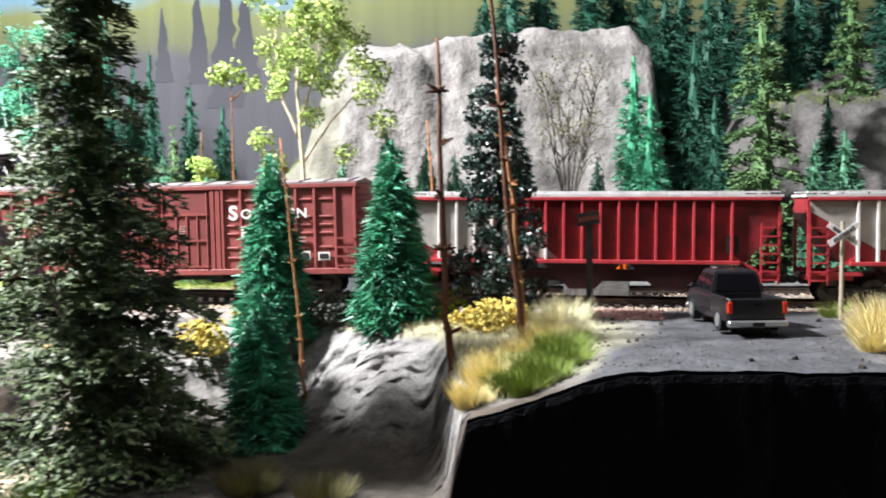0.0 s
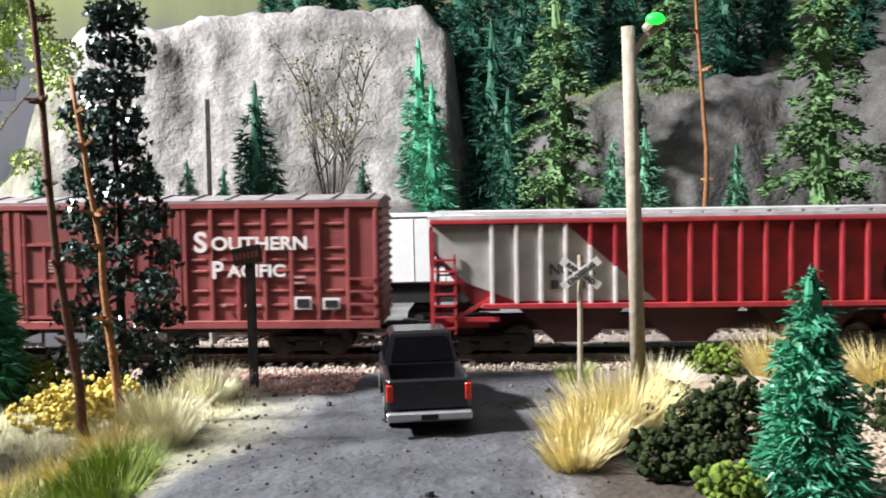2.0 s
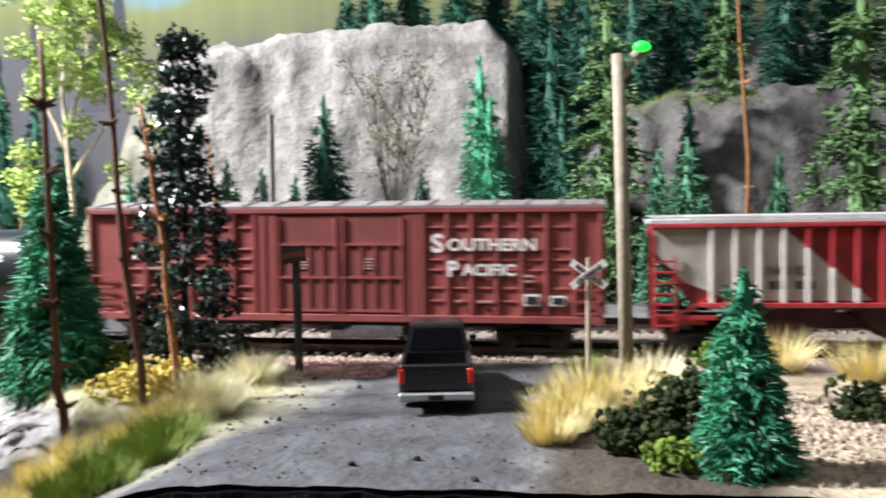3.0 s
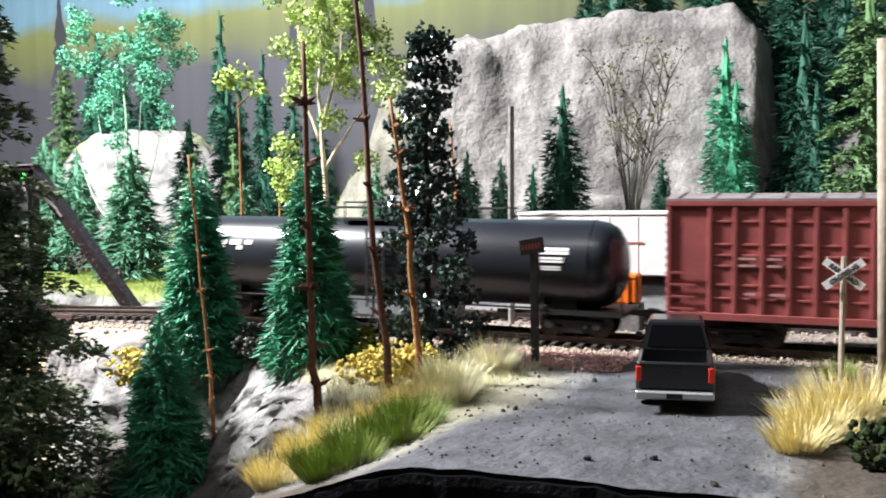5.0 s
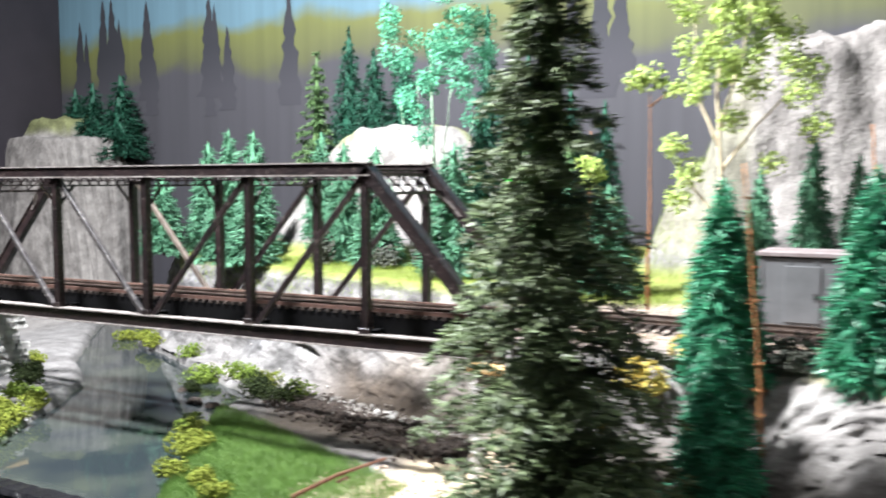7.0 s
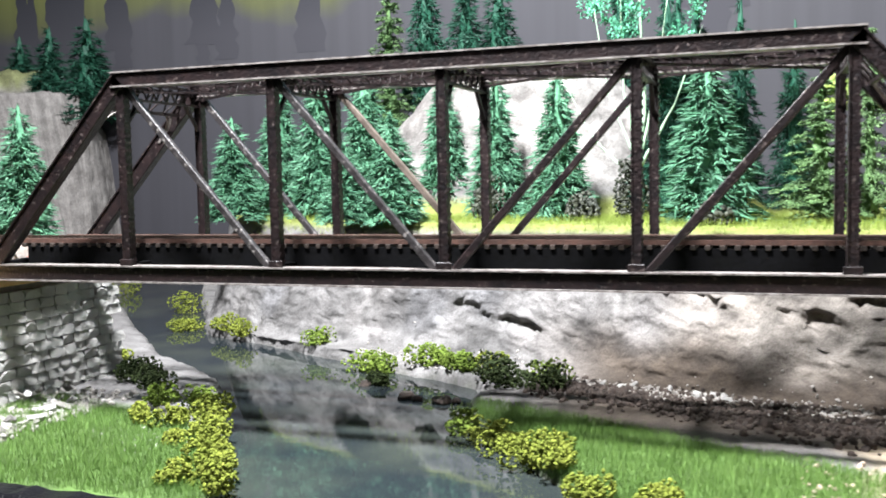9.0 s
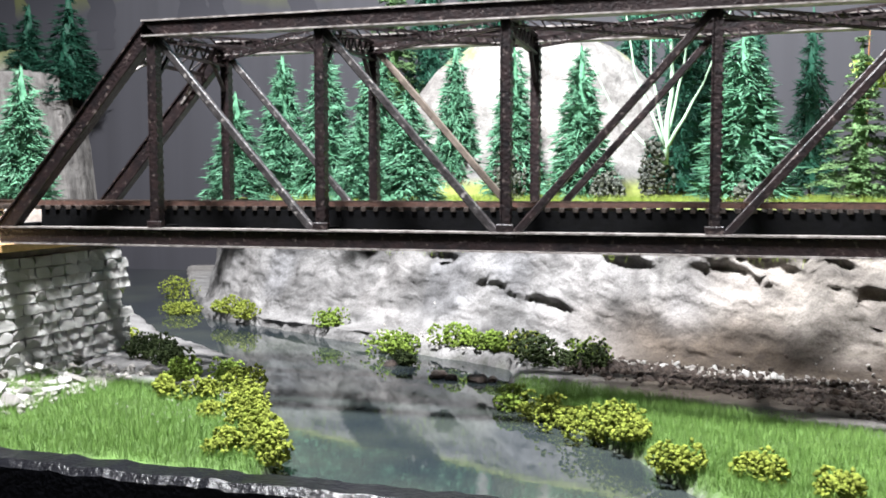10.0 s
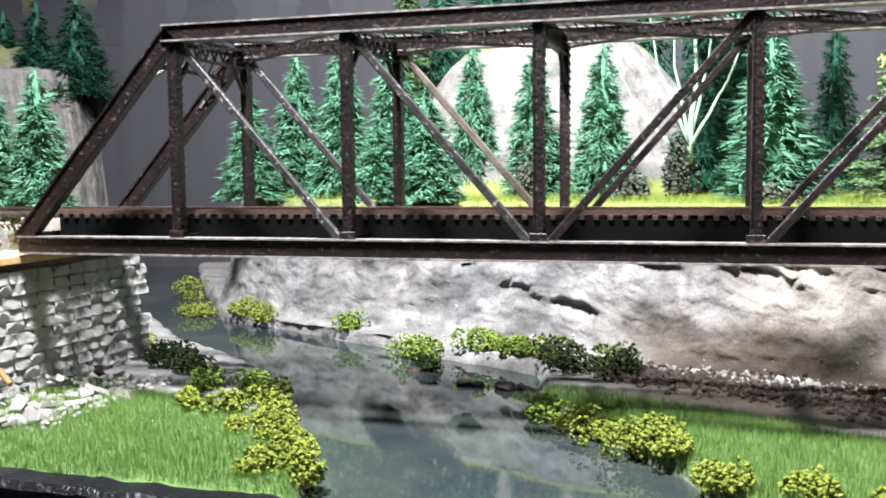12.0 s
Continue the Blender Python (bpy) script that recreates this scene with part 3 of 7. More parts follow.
# ---- the painted backdrop and the room that closes the place ----
def build_backdrop():
    m = bpy.data.materials.new("painted_backdrop")
    m.use_nodes = True
    nt = m.node_tree
    n, l = nt.nodes, nt.links
    b = n["Principled BSDF"]
    b.inputs["Roughness"].default_value = 0.75
    co = n.new("ShaderNodeTexCoord")
    sep = n.new("ShaderNodeSeparateXYZ")
    l.new(co.outputs["Object"], sep.inputs[0])
    nz = n.new("ShaderNodeTexNoise")
    nz.inputs["Scale"].default_value, nz.inputs["Detail"].default_value = 7, 5
    l.new(co.outputs["Object"], nz.inputs["Vector"])
    # hill line: height + waves
    ad = n.new("ShaderNodeMath")
    ad.operation = "MULTIPLY_ADD"
    ad.inputs[1].default_value, ad.inputs[2].default_value = 0.10, -0.05
    l.new(nz.outputs["Fac"], ad.inputs[0])
    hz = n.new("ShaderNodeMath")
    hz.operation = "ADD"
    l.new(sep.outputs["Z"], hz.inputs[0])
    l.new(ad.outputs[0], hz.inputs[1])
    mr = n.new("ShaderNodeMapRange")
    mr.inputs["From Min"].default_value, mr.inputs["From Max"].default_value = -0.1, 0.5
    l.new(hz.outputs[0], mr.inputs["Value"])
    r = n.new("ShaderNodeValToRGB")
    e = r.color_ramp.elements
    e[0].position, e[0].color = 0.0, (0.034, 0.033, 0.041, 1)
    e[1].position, e[1].color = 0.50, (0.049, 0.048, 0.057, 1)
    for p, c in ((0.535, (0.080, 0.086, 0.038)), (0.60, (0.11, 0.12, 0.036)), (0.635, (0.095, 0.175, 0.225)), (1.0, (0.11, 0.20, 0.26))):
        k = e.new(p)
        k.color = (*c, 1)
    l.new(mr.outputs["Result"], r.inputs["Fac"])
    # vertical brush streaks
    mp = n.new("ShaderNodeMapping")
    mp.inputs["Scale"].default_value = (60, 60, 2)
    l.new(co.outputs["Object"], mp.inputs["Vector"])
    st = n.new("ShaderNodeTexNoise")
    st.inputs["Scale"].default_value = 1.0
    l.new(mp.outputs["Vector"], st.inputs["Vector"])
    sr = n.new("ShaderNodeMapRange")
    sr.inputs["To Min"].default_value, sr.inputs["To Max"].default_value = 0.75, 1.25
    l.new(st.outputs["Fac"], sr.inputs["Value"])
    mx = n.new("ShaderNodeMix")
    mx.data_type, mx.blend_type = "RGBA", "MULTIPLY"
    mx.inputs[0].default_value = 1.0
    l.new(r.outputs["Color"], mx.inputs[6])
    l.new(sr.outputs["Result"], mx.inputs[7])
    l.new(mx.outputs[2], b.inputs["Base Color"])
    bm = nb()
    box(bm, -0.99, 2.3, 0.60, 0.62, -0.45, 0.75)
    ob = part("backdrop", bm, "fascia_black")
    ob.data.materials[0] = m
    tagged(ob, "painted scenic board with grey slope, green hills and sky", "backdrop", kind="structure")
    bm = nb()
    box(bm, -0.885, -0.868, -0.1, 0.598, -0.45, 0.75)
    tagged(part("side_board", bm, "side_paint"), "dark purple-grey painted board closing the layout's end", "backdrop", kind="structure")
    # painted spruce silhouettes
    rng = random.Random(5)
    v, f = [], []
    for i in range(16):
        x = rng.uniform(-0.85, -0.40) if i < 12 else rng.uniform(-0.1, 0.1)
        h = rng.uniform(0.08, 0.16)
        z0 = 0.165 + rng.uniform(-0.02, 0.02)
        w = h * rng.uniform(0.12, 0.17)
        yy = 0.5997 - i * 0.00001
        tiers = 16
        for side in (-1, 1):
            base = len(v)
            v.append((x, yy, z0 + h))
            for k in range(1, tiers + 1):
                ww = w * (k / tiers) ** 0.8 * rng.uniform(0.6, 1.15)
                zz = z0 + h * (1 - k / tiers)
                v += [(x + side * ww, yy, zz), (x, yy, zz)]
            f.append((base, base + 1, base + 2))
            for k in range(1, tiers):
                p = base + 1 + 2 * (k - 1)
                f.append((p, p + 2, p + 3, p + 1))
    # the brushed silhouettes thin out towards their feet
    pm = M["paint_tree"]
    pn, pl = pm.node_tree.nodes, pm.node_tree.links
    crd = pn.new("ShaderNodeTexCoord")
    xyz = pn.new("ShaderNodeSeparateXYZ")
    pl.new(crd.outputs["Object"], xyz.inputs[0])
    fade = pn.new("ShaderNodeMapRange")
    fade.inputs["From Min"].default_value, fade.inputs["From Max"].default_value = 0.185, 0.245
    pl.new(xyz.outputs["Z"], fade.inputs["Value"])
    blend = pn.new("ShaderNodeMix")
    blend.data_type = "RGBA"
    blend.inputs[6].default_value = (0.043, 0.042, 0.051, 1)
    blend.inputs[7].default_value = (0.027, 0.028, 0.035, 1)
    pl.new(fade.outputs["Result"], blend.inputs[0])
    pl.new(blend.outputs[2], pn["Principled BSDF"].inputs["Base Color"])
    ob = mesh_ob("painted_spruces", v, f, "paint_tree")
    tagged(ob, "dark spruces painted on the backdrop", "painting", kind="structure")


build_backdrop()


def build_room():
    for name, dims in (("floor", (-2.5, 3.5, -3.0, 1.5, -1.15, -1.1)), ("ceiling", (-2.5, 3.5, -3.0, 1.5, 1.5, 1.55)), ("wall_north", (-2.5, 3.5, 1.5, 1.55, -1.1, 1.5)),
                       ("wall_south", (-2.5, 3.5, -3.05, -3.0, -1.1, 1.5)), ("wall_west", (-2.55, -2.5, -3.0, 1.5, -1.1, 1.5)), ("wall_east", (3.5, 3.55, -3.0, 1.5, -1.1, 1.5))):
        bm = nb()
        box(bm, *dims)
        tagged(part(name, bm, "room_grey"), "plain grey room surface", "room", kind="structure")


build_room()


# ---- track ----
def build_track():
    for y, flat, x0, x1 in ((0.032, False, -0.97, 2.1), (0.101, True, 0.345, 2.1)):
        zf = (lambda x: RAIL - 0.001) if flat else rail_z
        tr = empty("railway_track", 0, y, 0, 0, "model railway track with dark sleepers and rusty rails", "track")
        cuts = [x0] + [x for x in np.arange(0.10, 0.62, 0.02) if x > x0] + [x1]
        for s in (-0.00825, 0.00825):
            v, f = [], []
            prof = [(-0.0011, -0.0022), (0.0011, -0.0022), (0.0011, -0.0018), (0.0003, -0.0016), (0.0003, -0.0007), (0.0005, -0.0005), (0.0005, 0.0), (-0.0005, 0.0), (-0.0005, -0.0005), (-0.0003, -0.0007), (-0.0003, -0.0016), (-0.0011, -0.0018)]
            n = len(prof)
            for x in cuts:
                v += [(x, s + a, zf(x) + b) for a, b in prof]
            for i in range(len(cuts) - 1):
                f += [(i * n + k, i * n + (k + 1) % n, (i + 1) * n + (k + 1) % n, (i + 1) * n + k) for k in range(n)]
            mesh_ob("rail", v, f, "rail", tr)
        bm = nb()
        box(bm, -0.00115, 0.00115, -0.0150, 0.0150, -0.0042, -0.0022, 0.0002)
        me = bpy.data.meshes.new("sleeper")
        bm.to_mesh(me)
        bm.free()
        me.materials.append(M["tie"])
        v, f = [], []
        for x in np.arange(x0, x1, 0.0056):
            if -0.315 < x < 0.157 and not flat:
                continue
            if -0.36 < x < 0.70:
                o = new("sleeper", me)
                o.parent = tr
                o.location = (float(x), 0, zf(x))
                continue
            b0 = len(v)
            for dx in (-0.00115, 0.00115):
                for dy in (-0.015, 0.015):
                    for dz in (-0.0042, -0.0022):
                        v.append((x + dx, dy, dz + zf(x)))
            f += [tuple(b0 + i for i in q) for q in ((0, 1, 3, 2), (4, 6, 7, 5), (0, 4, 5, 1), (2, 3, 7, 6), (1, 5, 7, 3), (0, 2, 6, 4))]
        if f:
            o = mesh_ob("far_sleepers", v, f, "tie", tr)
            o["kind"] = "stuff"


build_track()


# ---- the truss bridge ----
def build_bridge():
    br = empty("truss_bridge", 0, 0, 0, 0, "weathered brown-black steel through truss railway bridge over the river", "bridge")
    P = [-0.235, -0.157, -0.079, 0.0, 0.0775]
    zb, zt = -0.025, 0.065
    x0, x1 = -0.316, 0.158
    for y, s in ((0.0, -1), (0.064, 1)):
        bm = nb()
        beam(bm, (x0, y, zb), (x1, y, zb), 0.0066, 0.0050, (0, 1, 0), 0.0003)
        part("bottom_chord", bm, "bridge_brown", br)
        # pale flange strips: worn edges with their bright glint put into the paint
        for dz in (0.0037, -0.0037):
            bm = nb()
            box(bm, x0, x1, y - 0.0034, y + 0.0034, zb + dz - 0.00035, zb + dz + 0.00035)
            part("flange", bm, "bridge_worn", br)
        bm = nb()
        beam(bm, (P[0] - 0.004, y, zt), (P[4] + 0.004, y, zt), 0.0058, 0.0056, (0, 1, 0), 0.0003)
        part("top_chord", bm, "bridge_brown", br)
        for dz in (0.0033, -0.0032):
            bm = nb()
            box(bm, P[0] - 0.004, P[4] + 0.004, y - 0.0034, y + 0.0034, zt + dz - 0.00035, zt + dz + 0.00035)
            part("flange", bm, "bridge_worn", br)
        for a, b in ((x0 + 0.002, P[0]), (x1 - 0.002, P[4])):
            bm = nb()
            beam(bm, (a, y, zb + 0.002), (b, y, zt), 0.0064, 0.0056, (0, 1, 0), 0.0003)
            d = Vector((b - a, 0, zt - zb)).normalized()
            off = Vector((-d.z, 0, d.x)) * (0.0036 if a < 0 else -0.0036)
            beam(bm, Vector((a, y, zb + 0.002)) + off, Vector((b, y, zt)) + off, 0.0007, 0.0070, (0, 1, 0))
            part("end_post", bm, "bridge_brown", br)
        for i, x in enumerate(P):
            bm = nb()
            for e in (-0.0017, 0.0017):
                box(bm, x + e - 0.0003, x + e + 0.0003, y - 0.0024, y + 0.0024, zb + 0.003, zt - 0.002)
            box(bm, x - 0.0017, x + 0.0017, y - 0.0021, y - 0.0013, zb + 0.003, zt - 0.002)
            box(bm, x - 0.0017, x + 0.0017, y + 0.0013, y + 0.0021, zb + 0.003, zt - 0.002)
            # stitched edges of the built-up post
            for k in range(24):
                z = zb + 0.006 + k * 0.0034
                box(bm, x + 0.0018, x + 0.0025, y - 0.0022, y + 0.0022, z, z + 0.0012)
            box(bm, x - 0.0034, x + 0.0034, y - 0.0029, y - 0.0023, zb + 0.002, zb + 0.0070, 0.0002)
            part("post", bm, "bridge_brown", br)
        # right-falling diagonals wear lighter paint for the light they catch, the rest stay dark
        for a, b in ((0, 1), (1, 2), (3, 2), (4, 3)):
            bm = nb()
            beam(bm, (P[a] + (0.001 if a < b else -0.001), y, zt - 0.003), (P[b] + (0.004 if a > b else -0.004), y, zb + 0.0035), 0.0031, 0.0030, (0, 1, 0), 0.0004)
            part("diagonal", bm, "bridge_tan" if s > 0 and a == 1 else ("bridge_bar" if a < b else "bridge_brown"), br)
        # plate girder that carries the deck
        bm = nb()
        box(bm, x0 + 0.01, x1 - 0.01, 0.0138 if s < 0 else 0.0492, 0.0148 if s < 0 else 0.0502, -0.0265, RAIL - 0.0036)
        # near-black with little gloss, so the deck's shade is in the paint
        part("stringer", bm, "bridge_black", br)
        bm = nb()
        box(bm, x0 + 0.006, x1 - 0.006, 0.0145 if s < 0 else 0.0475, 0.0165 if s < 0 else 0.0495, RAIL - 0.0022, RAIL - 0.0002)
        part("guard_timber", bm, "rust", br)
    # bridge ties
    bm = nb()
    box(bm, -0.0011, 0.0011, 0.0131, 0.0509, RAIL - 0.0042, RAIL - 0.0023, 0.0002)
    first = part("bridge_tie", bm, "tie", br)
    n = 82
    for k in range(n):
        o = first if k == 0 else new("bridge_tie", first.data)
        o.parent = br
        o.location.x = x0 + 0.008 + k * 0.00566
    for x in P + [x0 + 0.003, x1 - 0.003]:
        bm = nb()
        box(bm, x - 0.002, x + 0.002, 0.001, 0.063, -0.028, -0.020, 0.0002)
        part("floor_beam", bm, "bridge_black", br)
    # top struts and lateral lattice
    for x in P:
        bm = nb()
        for z in (zt - 0.0005, zt - 0.0085):
            box(bm, x - 0.0014, x + 0.0014, 0.002, 0.062, z - 0.0005, z + 0.0005)
        for k in range(15):
            ya, yb = 0.003 + k * 0.0039, 0.003 + (k + 1) * 0.0039
            beam(bm, (x, ya, zt - (0.001 if k % 2 else 0.008)), (x, yb, zt - (0.008 if k % 2 else 0.001)), 0.0006, 0.0008, (1, 0, 0))
        part("top_strut", bm, "bridge_brown", br)
        for y, s in ((0.002, 1), (0.062, -1)):
            bm = nb()
            beam(bm, (x, y, zt - 0.021), (x, y + s * 0.012, zt - 0.008), 0.0012, 0.0018, (1, 0, 0))
            part("knee_brace", bm, "bridge_brown", br)
    for a, b in zip(P, P[1:]):
        for ya, yb in ((0.002, 0.062), (0.062, 0.002)):
            bm = nb()
            A, B = Vector((a, ya, zt - 0.002)), Vector((b, yb, zt - 0.002))
            d = (B - A).normalized()
            side = Vector((-d.y, d.x, 0)) * 0.0016
            for sgn in (-1, 1):
                for dz in (0, -0.0035):
                    beam(bm, A + side * sgn + Vector((0, 0, dz)), B + side * sgn + Vector((0, 0, dz)), 0.0005, 0.0007, (0, 0, 1))
            k = 22
            for j in range(k):
                p, q = A.lerp(B, j / k), A.lerp(B, (j + 1) / k)
                sg = -1 if j % 2 else 1
                beam(bm, p + side * sg, q - side * sg + Vector((0, 0, -0.0035)), 0.0004, 0.0006, (0, 0, 1))
            part("lateral_brace", bm, "bridge_brown", br)
    for a, b in ((x0, P[0]), (x1, P[4])):
        bm = nb()
        for tt in (0.86, 0.97):
            x, z = a + (b - a) * tt, zb + (zt - zb) * tt
            box(bm, x - 0.0008, x + 0.0008, 0.002, 0.062, z - 0.0008, z + 0.0008)
        for k in range(9):
            ya, yb = 0.003 + k * 0.0064, 0.003 + (k + 1) * 0.0064
            ta, tb = (0.86, 0.97) if k % 2 else (0.97, 0.86)
            beam(bm, (a + (b - a) * ta, ya, zb + (zt - zb) * ta), (a + (b - a) * tb, yb, zb + (zt - zb) * tb), 0.0006, 0.0008, (1, 0, 0))
        part("portal_brace", bm, "bridge_brown", br)
        # the same pale paint gives the knees their lit white
        for y, sg in ((0.003, 1), (0.061, -1)):
            bm = nb()
            for rad in (0.010, 0.014):
                arc = []
                for k in range(7):
                    w = math.pi / 2 * k / 6
                    tt = 0.86 - (rad / (zt - zb)) * (1 - math.sin(w))
                    arc.append((a + (b - a) * tt, y + sg * rad * (1 - math.cos(w)), zb + (zt - zb) * tt))
                for p, q in zip(arc, arc[1:]):
                    beam(bm, p, q, 0.0006, 0.0012, (1, 0, 0))
            part("portal_knee", bm, "bridge_worn", br)


build_bridge()


# ---- trees ----
def clump(v, f, c, r, n, size, rng, flat=1.0):
    """Adds n small leaf flakes round the point c."""
    for i in range(n):
        d = Vector((rng.gauss(0, 1), rng.gauss(0, 1), rng.gauss(0, 1) * flat)).normalized() * r * rng.random() ** 0.45
        p = Vector(c) + d
        s = size * rng.uniform(0.6, 1.4)
        a = Vector((rng.gauss(0, 1), rng.gauss(0, 1), rng.gauss(0, 1))).normalized()
        b = a.orthogonal().normalized()
        k = a.cross(b)
        o = len(v)
        v += [p + b * s, p - b * s * 0.5 + k * s * 0.8, p - b * s * 0.5 - k * s * 0.8, p + a * s * 0.7]
        f += [(o, o + 1, o + 2), (o, o + 3, o + 1), (o + 1, o + 3, o + 2), (o + 2, o + 3, o)]


def conifer_mesh(seed, h, r, n, blade, droop=0.25, power=0.9, fine=1.0):
    """Needle twigs of a model spruce of height h and foot radius r: n thin three-sided needles on clumped limbs."""
    rng = random.Random(seed)
    v, f = [], []
    # ragged inner body, dense enough to throw shade
    rings, seg = 14, 11
    for i in range(rings + 1):
        z = h * (0.05 + 0.90 * i / rings)
        for k in range(seg):
            a = 2 * math.pi * (k + 0.5 * (i % 2)) / seg
            q = 0.42 * r * max(0.02, 1 - z / h) ** power * rng.uniform(0.72, 1.2)
            v.append(Vector((math.cos(a) * q, math.sin(a) * q, z + rng.uniform(-0.02, 0.02) * h)))
    for i in range(rings):
        for k in range(seg):
            p, q = i * seg + k, i * seg + (k + 1) % seg
            f += [(p, q, p + seg), (q, q + seg, p + seg)]
    limbs = max(40, int(n / 26))
    per = n // limbs
    for j in range(limbs):
        u = 1 - (1 - (j + rng.random()) / limbs) ** 0.5
        z = h * (0.05 + 0.93 * u)
        rad = r * max(0.04, 1 - z / h) ** power * rng.uniform(0.72, 1.14)
        a = j * 2.39996 + rng.uniform(-0.5, 0.5)
        c = Vector((math.cos(a), math.sin(a), 0))
        side = Vector((-c.y, c.x, 0))
        for i in range(per):
            t = rng.random() ** 0.55
            p = c * rad * t + Vector((0, 0, z - droop * rad * t)) + side * rng.gauss(0, 0.16) * rad * t + Vector((0, 0, rng.gauss(0, blade * 0.22)))
            d = (c * rng.uniform(0.3, 1.2) + side * rng.uniform(-0.8, 0.8) + Vector((0, 0, rng.uniform(-0.55, 0.4) - droop * 0.6))).normalized()
            L = blade * rng.uniform(0.55, 1.2) * (0.5 + 0.5 * min(1, rad / (0.4 * r)))
            w = L * 0.10 * fine
            s = d.orthogonal().normalized()
            s = s * math.cos(i * 1.7) + d.cross(s) * math.sin(i * 1.7)
            k = d.cross(s)
            b = len(v)
            v += [p + s * w, p - s * w * 0.5 + k * w * 0.9, p - s * w * 0.5 - k * w * 0.9, p + d * L]
            f += [(b, b + 1, b + 3), (b + 1, b + 2, b + 3), (b + 2, b, b + 3), (b, b + 2, b + 1)]
    return v, f


def bough_mesh(seed, h, r, tiers, flakes, size):
    """Crown of a flocked spruce: ragged tiers of drooping boughs set with small leaf flakes."""
    rng = random.Random(seed)
    v, f = [], []
    rings, seg = 22, 11
    for i in range(rings + 1):
        z = h * (0.04 + 0.93 * i / rings)
        for k in range(seg):
            a = 2 * math.pi * (k + 0.5 * (i % 2)) / seg
            q = 0.24 * r * max(0.02, 1 - z / h) * rng.uniform(0.6, 1.25)
            v.append(Vector((math.cos(a) * q, math.sin(a) * q, z + rng.uniform(-0.01, 0.01) * h)))
    for i in range(rings):
        for k in range(seg):
            p, q = i * seg + k, i * seg + (k + 1) % seg
            f += [(p, q, p + seg), (q, q + seg, p + seg)]
    for j in range(tiers):
        u = (j + rng.uniform(-0.3, 0.3)) / tiers
        z0 = h * max(0.03, 0.03 + 0.95 * u)
        reach = r * max(0.05, 1.02 - z0 / h)
        for b in range(max(4, int(5 + 7 * (1 - u)))):
            a = rng.uniform(0, 6.283)
            L = reach * rng.uniform(0.62, 1.16)
            c = Vector((math.cos(a), math.sin(a), 0))
            side = Vector((-c.y, c.x, 0))
            zb = z0 + rng.uniform(-0.5, 0.5) * h / tiers
            for i in range(int(flakes * (0.25 + L / r))):
                t = rng.random() ** 0.6
                wide = 0.27 * L * (1 - t) ** 0.5 * (0.35 + t) + size * 0.6
                p = c * L * t + side * rng.gauss(0, 0.6) * wide + Vector((0, 0, zb + L * (0.10 * t - 0.34 * t * t) + rng.gauss(0, 0.55) * size))
                g = size * rng.uniform(0.5, 1.25)
                d = (c * rng.uniform(0.5, 1.3) + side * rng.gauss(0, 0.7) + Vector((0, 0, rng.uniform(-0.55, 0.35)))).normalized()
                k = d.cross(Vector((rng.gauss(0, 0.5), rng.gauss(0, 0.5), 1))).normalized()
                m = k.cross(d)
                o = len(v)
                v += [p + k * g * 0.45, p - k * g * 0.45, p + m * g * 0.30, p + d * g * 1.35]
                f += [(o, o + 1, o + 3), (o + 1, o + 2, o + 3), (o + 2, o, o + 3), (o, o + 2, o + 1)]
    return v, f


CONIFERS = {}


def conifer(x, y, top, base, r, material="needle_green", n=1500, blade=0.0055, droop=0.25, power=0.9, label="", seed=0, fine=1.0, boughs=0):
    h = top - base
    rng = random.Random(int(x * 7919 + y * 104729) + seed)
    key = (material, n, blade, seed, droop, power)
    t = empty("spruce_tree", x, y, base, rng.uniform(0, 360), label or "green bottle-brush model spruce tree", "tree", "spruce trees")
    if key not in CONIFERS:
        v, f = bough_mesh(seed + 3, h, r, boughs, 75, blade) if boughs else conifer_mesh(seed + 3, h, r, n, blade, droop, power, fine)
        vt, ft = [], []
        tube(vt, ft, [(0, 0, -0.004), (0.0005, 0, h * 0.5), (0, 0, h * 0.97)], [max(0.0012, r * 0.055), max(0.0008, r * 0.04), 0.0003], 6)
        c = mesh_ob("crown", v, f, material, t)
        s = mesh_ob("trunk", vt, ft, "bark_dark", t)
        CONIFERS[key] = (h, r, c.data, s.data)
    else:
        h0, r0, c, s = CONIFERS[key]
        for nm, d in (("crown", c), ("trunk", s)):
            o = new(nm, d)
            o.parent = t
            o.scale = (r / r0, r / r0, h / h0)
    return t


BIG = "tall olive-green model spruce with dense needles"
GRN = "bright green bottle-brush model spruce tree"
DRK = "dark green bottle-brush model spruce tree"
big_spruce = empty("spruce_tree", 0.222, -0.103, -0.070, 40, BIG, "tree", "spruce trees")
bv, bf = bough_mesh(7, 0.262, 0.053, 46, 105, 0.0024)
mesh_ob("crown", bv, bf, "needle_big", big_spruce)
bv, bf = [], []
tube(bv, bf, [(0, 0, -0.008), (0.0005, 0, 0.12), (0, 0, 0.255)], [0.0034, 0.0024, 0.0004], 8)
mesh_ob("trunk", bv, bf, "bark_dark", big_spruce)
conifer(0.267, -0.031, 0.063, -0.022, 0.0185, "needle_green", 9000, 0.0058, 0.2, 0.8, GRN, 2)
conifer(0.272, -0.062, 0.008, -0.075, 0.021, "needle_green", 9000, 0.0058, 0.2, 0.8, GRN, 3)
conifer(0.323, -0.037, 0.067, -0.017, 0.0190, "needle_green", 9000, 0.0060, 0.2, 0.8, GRN, 4)
conifer(0.5445, -0.129, 0.034, -0.030, 0.0150, "needle_green", 9000, 0.0029, 0.2, 0.7, GRN, 5, 1.5)
rng = random.Random(77)
